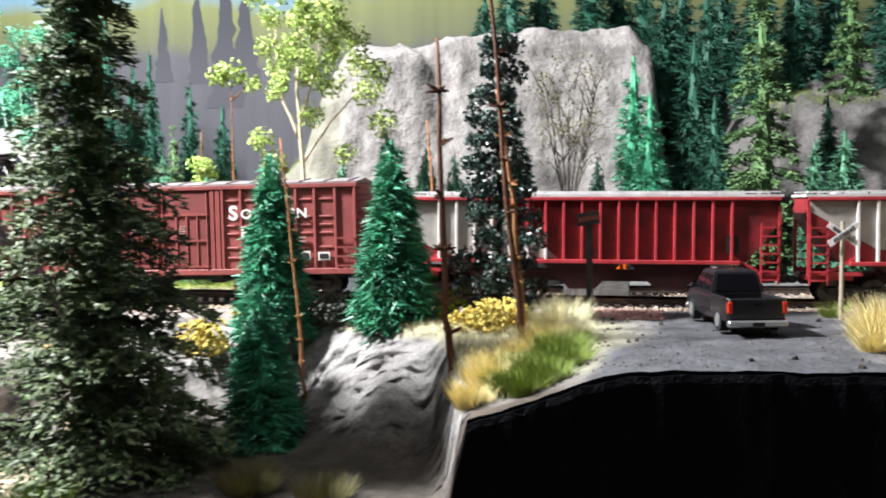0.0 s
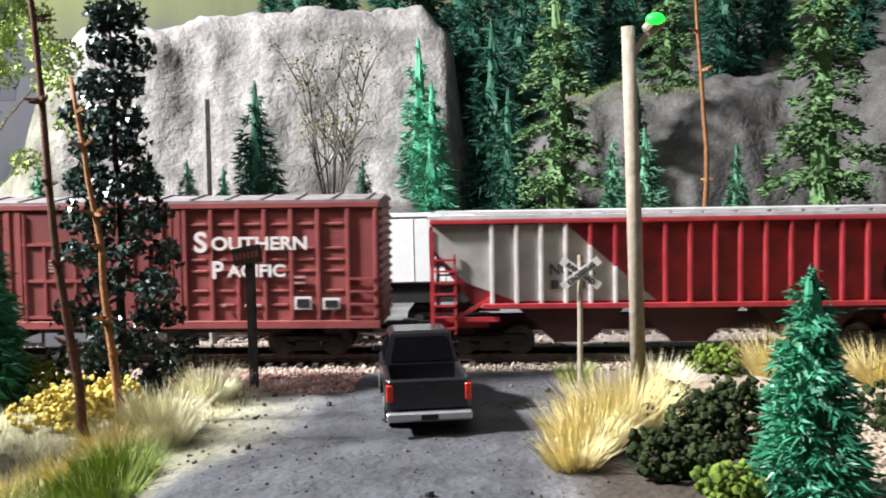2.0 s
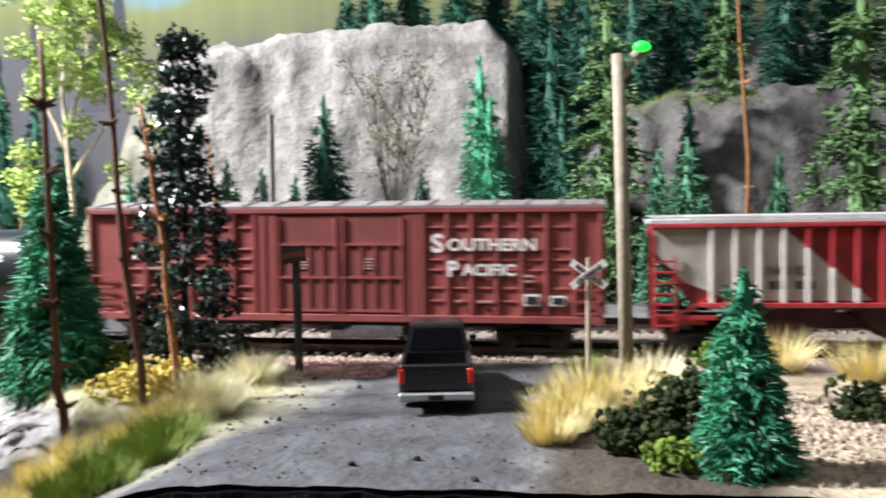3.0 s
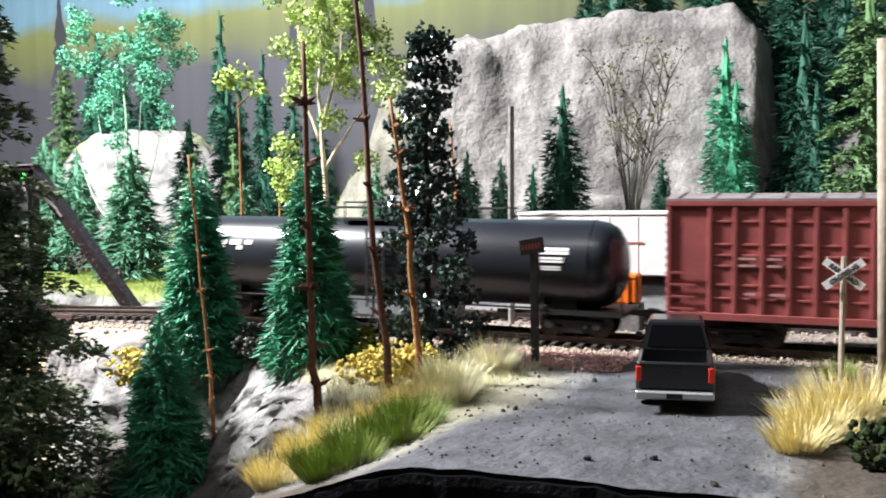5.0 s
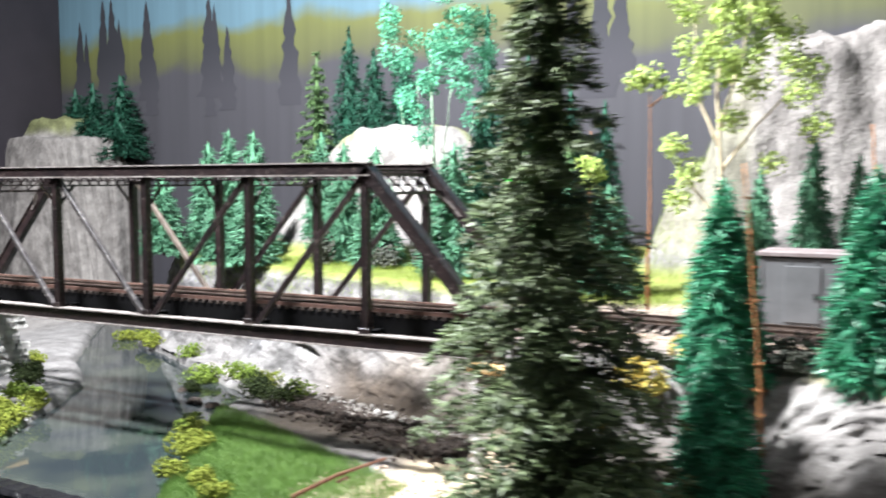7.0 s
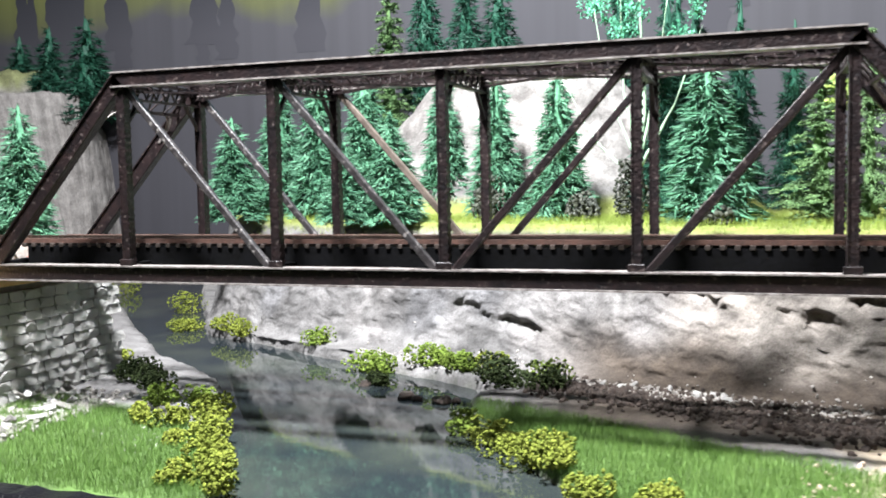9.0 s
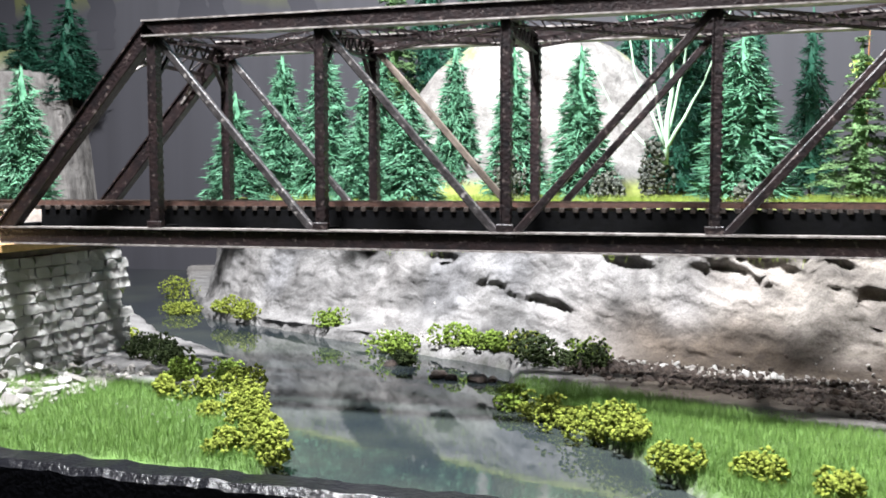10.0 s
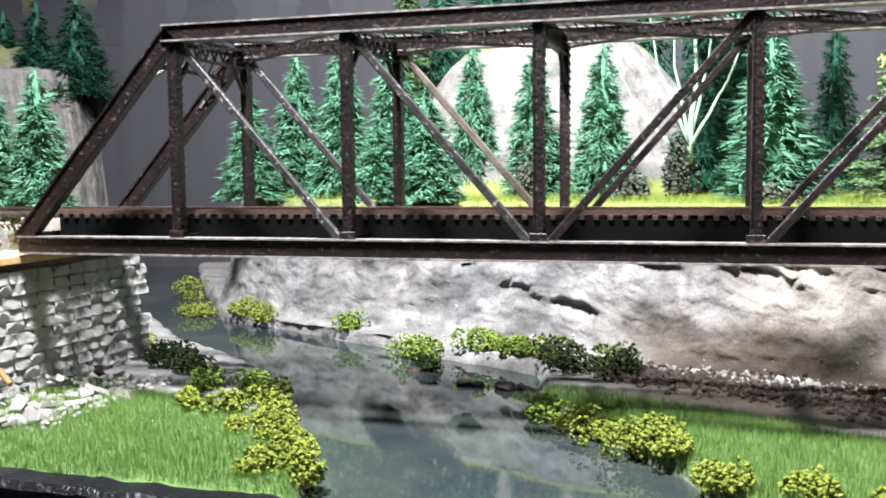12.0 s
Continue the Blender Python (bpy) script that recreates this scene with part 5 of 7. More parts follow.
def boxcar():
    L, W, z0, z1 = 0.208, 0.0345, 0.0115, 0.0560
    h = W / 2
    car = empty("boxcar", 0, 0, 0, 0, "oxide-red double-door railway boxcar with white lettering", "railway car", "train")
    bm = nb()
    box(bm, 0, L, -h + 0.0012, h - 0.0012, z0, z1 - 0.001)
    part("body", bm, "car_red", car)
    for s in (-1, 1):
        y = s * (h - 0.0012)
        # rails top and bottom
        for za, zb, nm in ((z1 - 0.0028, z1 - 0.0008, "top_rail"), (z0 - 0.0008, z0 + 0.0020, "side_sill")):
            bm = nb()
            box(bm, 0, L, min(y, y + s * 0.0013), max(y, y + s * 0.0013), za, zb, 0.0002)
            part(nm, bm, "car_red", car)
        ribs = [0.0006, 0.0155, 0.0245, 0.034, 0.0435, 0.0525, 0.062, 0.071, 0.139, 0.1485, 0.158, 0.1675, 0.177, 0.1865, 0.197, 0.2068]
        for x in ribs:
            bm = nb()
            box(bm, x - 0.0007, x + 0.0007, min(y, y + s * 0.0011), max(y, y + s * 0.0011), z0 + 0.002, z1 - 0.0028, 0.0002)
            part("rib", bm, "car_red", car)
        for a, b in list(zip(ribs[1:7], ribs[2:8])) + list(zip(ribs[8:14], ribs[9:15])):
            for zz in (z0 + 0.0075, z0 + 0.0125, z0 + 0.0195, z0 + 0.0235, z0 + 0.0275, z1 - 0.0085):
                bm = nb()
                box(bm, a + 0.0016, b - 0.0016, min(y, y + s * 0.0005), max(y, y + s * 0.0005), zz - 0.0005, zz + 0.0005, 0.0002)
                part("side_bead", bm, "car_red", car)
        # door posts and two doors with rods and bars
        for x in (0.0745, 0.0785, 0.1335, 0.1365):
            bm = nb()
            box(bm, x - 0.0012, x + 0.0012, min(y, y + s * 0.0010), max(y, y + s * 0.0010), z0 + 0.002, z1 - 0.003, 0.0002)
            part("door_post", bm, "car_red", car)
        for a, b in ((0.080, 0.1055), (0.1065, 0.132)):
            bm = nb()
            box(bm, a, b, min(y, y + s * 0.0007), max(y, y + s * 0.0007), z0 + 0.002, z1 - 0.004, 0.0002)
            door = part("door", bm, "car_red_dark", car)
            for zz in (z0 + 0.0035, z0 + 0.0165, z0 + 0.0295):
                bm = nb()
                box(bm, a, b, min(y, y + s * 0.0013), max(y, y + s * 0.0013), zz - 0.0005, zz + 0.0005)
                part("door_bar", bm, "car_red", door)
            for x in (a + 0.008, a + 0.0135, a + 0.019):
                bm = nb()
                box(bm, x - 0.0004, x + 0.0004, min(y, y + s * 0.0012), max(y, y + s * 0.0012), z0 + 0.004, z0 + 0.0295)
                part("door_bar", bm, "car_red", door)
            for x in (a + 0.001, b - 0.001):
                bm = nb()
                cyl(bm, (x, y + s * 0.0012, z0 + 0.002), (x, y + s * 0.0012, z1 - 0.004), 0.0004, seg=6)
                part("lock_rod", bm, "car_red", door)
            for j in range(4):
                bm = nb()
                box(bm, a + 0.0095, a + 0.0125 + 0.0006 * (j % 2), min(y, y + s * 0.0010), max(y, y + s * 0.0010), z0 + 0.0198 + j * 0.0012, z0 + 0.0204 + j * 0.0012)
                part("data_bar", bm, "letter_faint", door)
        ladder(car, 0.0015, 0.0105, z0 + 0.001, z0 + 0.019, 4, y + s * 0.0008, "car_red", False)
        ladder(car, L - 0.0105, L - 0.0015, z0 + 0.001, z0 + 0.019, 4, y + s * 0.0008, "car_red", False)
    # roof: low ridge with cross ribs
    bm = nb()
    vs = [bm.verts.new(p) for x in (-0.0006, L + 0.0006) for p in ((x, -h, z1 - 0.0008), (x, -h, z1), (x, 0, z1 + 0.0018), (x, h, z1), (x, h, z1 - 0.0008))]
    for i in range(4):
        bm.faces.new((vs[i], vs[i + 5], vs[i + 6], vs[i + 1]))
    bm.faces.new(vs[4::-1])
    bm.faces.new(vs[5:])
    bm.faces.new((vs[0], vs[4], vs[9], vs[5]))
    part("roof", bm, "roof_grey", car)
    for k in range(17):
        bm = nb()
        x = 0.004 + k * 0.0125
        for s in (-1, 1):
            beam(bm, (x, s * h * 0.97, z1 + 0.0003), (x, 0, z1 + 0.0021), 0.0010, 0.0006, (0, 0, 1))
        part("roof_rib", bm, "roof_grey", car)
    for x, s in ((0, -1), (L, 1)):
        for k in range(13):
            bm = nb()
            z = z0 + 0.003 + k * 0.0031
            box(bm, x, x + s * 0.0009, -h + 0.002, h - 0.002, z, z + 0.0014, 0.0002)
            part("end_corrugation", bm, "car_red_dark", car)
        coupler(car, x, s)
    bm = nb()
    box(bm, 0.004, L - 0.004, -0.004, 0.004, 0.0075, z0)
    for x in (0.07, 0.10, 0.13):
        box(bm, x, x + 0.006, -0.012, 0.010, 0.0065, z0)
    part("underframe", bm, "gear_black", car)
    bogie(car, 0.027)
    bogie(car, L - 0.027)
    y = -h - 0.0002
    big = z1 - 0.0173
    text(car, "S", 0.1425, big - 0.0006, 0.0098, y, "letter_white", 1.05)
    text(car, "OUTHERN", 0.1487, big, 0.0064, y, "letter_white", 1.13)
    text(car, "P", 0.1485, big - 0.0100, 0.0085, y, "letter_white", 1.0)
    text(car, "ACIFIC", 0.1545, big - 0.0095, 0.0060, y, "letter_white", 1.12)
    # small data as plain bars and stencil panels
    for x, z, w, hh in ((0.178, z0 + 0.006, 0.006, 0.0045), (0.188, z0 + 0.006, 0.006, 0.0040)):
        bm = nb()
        box(bm, x, x + w, y - 0.0001, y + 0.0004, z, z + hh)
        part("stencil_panel", bm, "letter_white", car)
        bm = nb()
        box(bm, x + 0.0008, x + w - 0.0008, y - 0.0003, y + 0.0004, z + 0.0008, z + hh - 0.0008)
        part("stencil_panel", bm, "gear_black", car)
    for x, z, w in ((0.152, z0 + 0.007, 0.0015), (0.160, z0 + 0.0070, 0.006), (0.026, z0 + 0.022, 0.006), (0.026, z0 + 0.0195, 0.006), (0.036, z0 + 0.022, 0.005), (0.036, z0 + 0.0195, 0.005), (0.028, z0 + 0.009, 0.004), (0.037, z0 + 0.009, 0.005), (0.178, z0 + 0.015, 0.004), (0.178, z0 + 0.017, 0.004)):
        bm = nb()
        box(bm, x, x + w, y - 0.0001, y + 0.0006, z, z + 0.0008)
        part("data_bar", bm, "letter_faint", car)
    TRAIN.append((car, 0.0, 0.208))


def hopper(offset, second=False):
    L, W, z0, z1 = 0.179, 0.0345, 0.0185, 0.0485
    h = W / 2
    car = empty("covered_hopper", 0, 0, 0, 0, "red and grey ribbed three-bay covered hopper railway car" if not second else "grey covered hopper railway car with red sill", "railway car", "train")
    # body with sloping ends
    prof = [(0.0, z1), (L, z1), (L, z1 - 0.0105), (L - 0.0145, z0), (0.0145, z0), (0.0, z1 - 0.0105)]
    yb = h - 0.0022

    def slab(bm, pts, ya, yc):
        a = [bm.verts.new((x, ya, z)) for x, z in pts]
        b = [bm.verts.new((x, yc, z)) for x, z in pts]
        n = len(pts)
        bm.faces.new(a)
        bm.faces.new(b[::-1])
        for i in range(n):
            bm.faces.new((a[i], b[i], b[(i + 1) % n], a[(i + 1) % n]))
        bmesh.ops.recalc_face_normals(bm, faces=bm.faces)
        return bm

    part("body", slab(nb(), prof, -yb, yb), "hop_red", car)
    # grey panel with the slanted colour break
    grey = [(0.001, z1 - 0.002), (0.047, z1 - 0.002), (0.078, z0 + 0.0012), (0.030, z0 + 0.0012), (0.012, z0 + 0.008), (0.001, z1 - 0.0105)]
    if second:
        grey = [(0.001, z1 - 0.002), (L - 0.001, z1 - 0.002), (L - 0.001, z1 - 0.0065), (L - 0.03, z0 + 0.006), (0.03, z0 + 0.006), (0.001, z1 - 0.0065)]
    for s in (-1, 1):
        y = s * yb
        part("grey_panel", slab(nb(), grey, y, y + s * 0.0003), "hop_grey", car)
        n = 17
        for k in range(n):
            x = 0.0215 + k * (L - 0.043) / (n - 1)
            cut = None if second else (z1 - 0.002 - (x - 0.047) / 0.031 * (z1 - z0 - 0.0032))
            segs = [(z0, z1 - 0.0015, "hop_rib_pale" if second else "hop_rib")]
            if not second and 0.047 < x < 0.078:
                segs = [(z0, cut, "hop_rib_pale"), (cut, z1 - 0.0015, "hop_rib")]
            elif not second:
                segs = [(z0, z1 - 0.0015, "hop_rib_pale" if x < 0.05 else "hop_rib")]
            for za, zb, m in segs:
                bm = nb()
                box(bm, x - 0.00065, x + 0.00065, min(y, y + s * 0.0020), max(y, y + s * 0.0020), za, zb, 0.0002)
                part("rib", bm, m, car)
        bm = nb()
        box(bm, 0, L, min(y, y + s * 0.0024), max(y, y + s * 0.0024), z1 - 0.0016, z1 - 0.0002, 0.0002)
        part("top_rail", bm, "hop_rib", car)
        bm = nb()
        box(bm, 0.018, L - 0.018, min(y, y + s * 0.0024), max(y, y + s * 0.0024), z0 - 0.0012, z0 + 0.0006, 0.0002)
        part("side_sill", bm, "hop_rib", car)
        for x0, x1 in ((0.0008, 0.0085), (L - 0.0085, L - 0.0008)):
            ladder(car, x0, x1, z0 - 0.010, z0 + 0.018, 7, y + s * 0.0012, "hop_rib")
        for x0, d in ((0.0, 1), (L, -1)):
            bm = nb()
            beam(bm, (x0 + d * 0.0005, y, z0 - 0.006), (x0 + d * 0.0005, y, z1 - 0.004), 0.0014, 0.0014)
            beam(bm, (x0 + d * 0.0005, y, z0 - 0.005), (x0 + d * 0.024, y, z0 - 0.005), 0.0016, 0.0014, (0, 1, 0))
            beam(bm, (x0 + d * 0.010, y, z0 - 0.004), (x0 + d * 0.022, y, z0 + 0.003), 0.0012, 0.0012, (0, 1, 0))
            part("end_frame", bm, "hop_rib", car)
        bm = nb()
        box(bm, L - 0.024, L - 0.0185, min(y, y + s * 0.0007), max(y, y + s * 0.0007), z0 + 0.004, z0 + 0.012)
        part("data_panel", bm, "gear_black", car)
    # discharge bays
    for a, b in ((0.030, 0.068), (0.071, 0.108), (0.111, 0.149)):
        c = (a + b) / 2
        part("discharge_bay", slab(nb(), [(a, z0 - 0.001), (b, z0 - 0.001), (c + 0.006, 0.0050), (c - 0.006, 0.0050)], -yb * 0.9, yb * 0.9), "hop_belly", car)
    bm = nb()
    box(bm, 0.0, L, -0.003, 0.003, 0.0080, 0.0135)
    part("centre_sill", bm, "hop_belly", car)
    for x0, d in ((0.0, 1), (L, -1)):
        bm = nb()
        box(bm, min(x0, x0 + d * 0.02), max(x0, x0 + d * 0.02), -h + 0.003, h - 0.003, 0.0105, 0.0125)
        part("end_platform", bm, "hop_rib", car)
        coupler(car, x0, -d)
    # roof with walkway and hatches
    bm = nb()
    part("roof", slab(bm, [(-0.001, z1), (L + 0.001, z1), (L + 0.001, z1 + 0.0012), (-0.001, z1 + 0.0012)], -h + 0.0005, h - 0.0005), "hop_roof", car)
    for s in (-1, 1):
        bm = nb()
        box(bm, 0.0, L, s * 0.0135 - 0.002, s * 0.0135 + 0.002, z1 + 0.0020, z1 + 0.0026)
        for k in range(16):
            x = 0.004 + k * 0.0113
            box(bm, x, x + 0.0008, s * 0.0135 - 0.002, s * 0.0135 + 0.002, z1 + 0.001, z1 + 0.002)
        part("roof_walk", bm, "hop_roof", car)
    bm = nb()
    box(bm, 0.014, L - 0.014, -0.004, 0.004, z1 + 0.001, z1 + 0.0028, 0.0005)
    part("hatch", bm, "hop_roof", car)
    bogie(car, 0.021)
    bogie(car, L - 0.021)
    y = -yb - 0.0006
    if not second:
        text(car, "NO KL", 0.0412, z0 + 0.0105, 0.0052, y, "letter_black", 1.0)
        for x in (0.0418, 0.0455, 0.0512, 0.0550):
            bm = nb()
            box(bm, x, x + 0.0028, y - 0.0002, y + 0.0004, z0 + 0.0055, z0 + 0.0085)
            part("number_bar", bm, "letter_black", car)
    TRAIN.append((car, offset, L))


def tank_car():
    L, R, zc = 0.212, 0.0178, 0.0290
    car = empty("tank_car", 0, 0, 0, 0, "glossy black railway tank car with white stencil bars", "railway car", "train")
    v, f = [], []
    prof = [(0.001, 0.0), (0.0015, 0.3), (0.0030, 0.6), (0.0060, 0.85), (0.0100, 0.96), (0.0150, 1.0)]
    rings = [(x, r) for x, r in prof] + [(L - x, r) for x, r in prof[::-1]]
    seg = 40
    for x, r in rings:
        for k in range(seg):
            a = 2 * math.pi * k / seg
            v.append((x, math.cos(a) * R * max(r, 0.001), zc + math.sin(a) * R * max(r, 0.001)))
    for i in range(len(rings) - 1):
        for k in range(seg):
            f.append((i * seg + k, (i + 1) * seg + k, (i + 1) * seg + (k + 1) % seg, i * seg + (k + 1) % seg))
    mesh_ob("tank", v, f, "tank_black", car, smooth=True)
    for x in (0.0145, 0.055, 0.142, L - 0.0145):
        bm = nb()
        cyl(bm, (x - 0.0003, 0, zc), (x + 0.0003, 0, zc), R + 0.0002, seg=40)
        part("weld_band", bm, "tank_black", car)
    bm = nb()
    cyl(bm, (L / 2, 0, zc + R - 0.001), (L / 2, 0, zc + R + 0.004), 0.0055, seg=20)
    part("dome", bm, "tank_black", car)
    bm = nb()
    for s in (-1, 1):
        for x in (L / 2 - 0.02, L / 2 + 0.02):
            cyl(bm, (x, s * 0.009, zc + R * 0.8), (x, s * 0.009, zc + R + 0.007), 0.0004, seg=6)
        cyl(bm, (L / 2 - 0.02, s * 0.009, zc + R + 0.007), (L / 2 + 0.02, s * 0.009, zc + R + 0.007), 0.0004, seg=6)
        cyl(bm, (L / 2 - 0.055, s * 0.009, zc + R + 0.0045), (L / 2 + 0.055, s * 0.009, zc + R + 0.0045), 0.0003, seg=6)
    part("top_railing", bm, "gear_black", car)
    bm = nb()
    box(bm, L / 2 - 0.02, L / 2 + 0.02, -0.011, 0.011, zc + R - 0.001, zc + R - 0.0002)
    part("walkway", bm, "gear_black", car)
    for x0, d in ((0.0, 1), (L, -1)):
        bm = nb()
        box(bm, x0, x0 + d * 0.034, -0.0135, 0.0135, 0.0092, 0.0112)
        part("end_sill", bm, "gear_black", car)
        bm = nb()
        for s in (-1, 1):
            box(bm, x0 + d * 0.020, x0 + d * 0.030, s * 0.010 - 0.001, s * 0.010 + 0.001, 0.0105, 0.0185)
        part("saddle", bm, "gear_black", car)
        for s in (-1, 1):
            bm = nb()
            cyl(bm, (x0 + d * 0.001, s * 0.0135, 0.011), (x0 + d * 0.001, s * 0.0135, 0.022), 0.0004, seg=6)
            cyl(bm, (x0 + d * 0.033, s * 0.0140, 0.011), (x0 + d * 0.033, s * 0.0140, 0.022), 0.0004, seg=6)
            cyl(bm, (x0 + d * 0.001, s * 0.0135, 0.022), (x0 + d * 0.033, s * 0.0140, 0.022), 0.0003, seg=6)
            part("handrail", bm, "gear_black", car)
        coupler(car, x0, -d)
    bm = nb()
    for s in (-1, 1):
        cyl(bm, (0.03, s * 0.0135, 0.0115), (L - 0.03, s * 0.0135, 0.0115), 0.0004, seg=6)
    part("grab_rail", bm, "gear_black", car)
    bm = nb()
    for x in (L / 2 - 0.004, L / 2 + 0.004):
        box(bm, x - 0.0004, x + 0.0004, -R - 0.0016, -R - 0.0008, 0.009, zc + R - 0.004)
    for k in range(9):
        z = 0.011 + k * 0.0034
        box(bm, L / 2 - 0.004, L / 2 + 0.004, -R - 0.0014, -R - 0.0008, z, z + 0.0005)
    part("ladder", bm, "gear_black", car)
    # stencil bars wrapped to the barrel
    for x, w, ang, dz in ((0.176, 0.0145, 22, 0.0012), (0.176, 0.0145, 17, 0.0012), (0.179, 0.0095, 10, 0.0009), (0.179, 0.0095, 6, 0.0009), (0.1795, 0.0080, -1, 0.0007), (0.1795, 0.0080, -4, 0.0007),
                          (0.014, 0.006, 21, 0.0024), (0.022, 0.006, 21, 0.0024), (0.030, 0.006, 21, 0.0024), (0.038, 0.004, 21, 0.0020), (0.016, 0.012, 13, 0.0010), (0.034, 0.003, 13, 0.0018)):
        a = radians(ang)
        bm = nb()
        y, z = -math.cos(a) * (R + 0.0001), zc + math.sin(a) * (R + 0.0001)
        bmesh.ops.create_cube(bm, size=1.0, matrix=Matrix.Translation((x + w / 2, y, z)) @ Euler((-a, 0, 0)).to_matrix().to_4x4() @ Matrix.Diagonal((w, 0.0003, dz, 1)))
        part("stencil_bar", bm, "letter_white", car)
    bogie(car, 0.021)
    bogie(car, L - 0.021)
    TRAIN.append((car, -0.229, 0.212))


boxcar()
hopper(0.226)
hopper(0.226 + 0.191, True)
tank_car()


# ---- low planting ----
def tuft(x, y, r, h, n, material, label, z=None, lean=0.9, name="grass_tuft", width=0.00013):
    """A fan of upright blades."""
    rng = random.Random(int(abs(x) * 1e5 + abs(y) * 1e4 + n))
    z = ground_z(x, y) if z is None else z
    v, f = [], []
    for i in range(int(n * 1.9)):
        a = rng.uniform(0, 6.28)
        d = rng.random() ** 0.5
        p = Vector((math.cos(a), math.sin(a), 0)) * r * 0.6 * d + Vector((0, 0, -0.001))
        e = p + Vector((math.cos(a) * lean * d + rng.uniform(-0.45, 0.45), math.sin(a) * lean * d + rng.uniform(-0.45, 0.45), 1)).normalized() * h * rng.uniform(0.4, 1.25)
        m = p.lerp(e, 0.55) + Vector((0, 0, h * 0.08))
        w = Vector((-math.sin(a + 1), math.cos(a + 1), 0)) * width
        b = len(v)
        v += [p - w, p + w, m + w * 0.8, m - w * 0.8, e]
        f += [(b, b + 1, b + 2, b + 3), (b + 3, b + 2, b + 4)]
    ob = mesh_ob(name, v, f, material)
    ob.location = (x, y, z)
    return tagged(ob, label, "grass", "grass tufts")


ICO = []


def ico():
    if not ICO:
        bm = nb()
        bmesh.ops.create_icosphere(bm, subdivisions=1, radius=1.0)
        ICO.append(([v.co.copy() for v in bm.verts], [tuple(v.index for v in f.verts) for f in bm.faces]))
        bm.free()
    return ICO[0]


def foam_bush(x, y, r, h, material, label, z=None, n=90, lump=0.0010):
    """A bush of crumbled foam: small rough lumps heaped into an uneven mound."""
    rng = random.Random(int(abs(x) * 1e5 + abs(y) * 1e4))
    z = ground_z(x, y) if z is None else z
    iv, jf = ico()
    v, f = [], []
    knobs = [(rng.uniform(-0.6, 0.6), rng.uniform(-0.6, 0.6), rng.uniform(0.5, 1.0)) for _ in range(8)]
    for i in range(n):
        kx, ky, kh = rng.choice(knobs)
        d = Vector((rng.gauss(0, 1), rng.gauss(0, 1), rng.gauss(0, 1))).normalized()
        p = Vector((kx * r + d.x * r * 0.5, ky * r + d.y * r * 0.5, max(-0.0008, h * 0.5 * kh + d.z * h * 0.5 * kh)))
        s = lump * rng.uniform(0.7, 1.5)
        b = len(v)
        rot = Euler((rng.random() * 6, rng.random() * 6, 0)).to_matrix()
        v += [p + (rot @ (c * s * rng.uniform(0.6, 1.35))) for c in iv]
        f += [tuple(b + k for k in q) for q in jf]
    ob = mesh_ob("foam_bush", v, f, material)
    ob.location = (x, y, z)
    return tagged(ob, label, "bush", "foam bushes")


LIME = "lime-green crumbled foam bush on the river bank"
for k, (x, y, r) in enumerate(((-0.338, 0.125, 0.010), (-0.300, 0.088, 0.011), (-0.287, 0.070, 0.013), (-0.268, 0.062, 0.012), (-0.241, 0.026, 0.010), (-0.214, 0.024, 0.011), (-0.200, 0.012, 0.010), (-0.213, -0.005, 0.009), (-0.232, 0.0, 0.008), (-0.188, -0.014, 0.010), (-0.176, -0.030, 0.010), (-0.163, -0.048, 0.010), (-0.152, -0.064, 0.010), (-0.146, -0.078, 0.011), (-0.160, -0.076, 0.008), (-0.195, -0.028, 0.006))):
    # three bushes by the abutment take dark foam to stand in for shade
    foam_bush(x, y, r, r * 1.15, "foam_dark" if k in (1, 2, 3) else ("foam_green" if k in (4, 5) else "foam_lime"), "foam bush by the stone abutment, coloured dark in place of shade" if k in (1, 2, 3) else LIME, max(min(ground_z(x, y), -0.092), WATER), 380, 0.00066)
for k, (x, y, r) in enumerate(((-0.084, 0.037, 0.010), (-0.068, 0.024, 0.010), (-0.056, 0.009, 0.011), (-0.043, -0.006, 0.012), (-0.034, -0.010, 0.010), (-0.028, -0.022, 0.008), (-0.011, -0.052, 0.010), (0.014, -0.060, 0.009), (0.038, -0.072, 0.008))):
    foam_bush(x, y, r, r * 1.1, "foam_green" if k == 0 else "foam_lime", LIME, max(min(ground_z(x, y), -0.092), WATER), 380, 0.00066)
for k, (x, y, r) in enumerate(((-0.387, 0.270, 0.013), (-0.446, 0.359, 0.018), (-0.60, 0.47, 0.020), (-0.339, 0.247, 0.011), (-0.315, 0.233, 0.012), (-0.235, 0.199, 0.012), (-0.185, 0.160, 0.014), (-0.168, 0.150, 0.011), (-0.161, 0.122, 0.007), (-0.145, 0.151, 0.012), (-0.134, 0.155, 0.010), (-0.118, 0.140, 0.009), (-0.108, 0.134, 0.009), (-0.097, 0.133, 0.012), (-0.090, 0.112, 0.015), (-0.078, 0.106, 0.014), (-0.063, 0.124, 0.013), (-0.060, 0.104, 0.012))):
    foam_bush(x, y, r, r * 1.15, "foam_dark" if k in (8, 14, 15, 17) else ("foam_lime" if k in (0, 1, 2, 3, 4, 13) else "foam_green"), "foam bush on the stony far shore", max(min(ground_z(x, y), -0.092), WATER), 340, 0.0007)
foam_bush(0.342, -0.034, 0.014, 0.016, "foam_lime", "lime foam bush beside the road", None, 420, 0.0008)
foam_bush(0.363, -0.060, 0.014, 0.013, "foam_yellow", "ochre-yellow foam bush beside the road", None, 420, 0.0008)
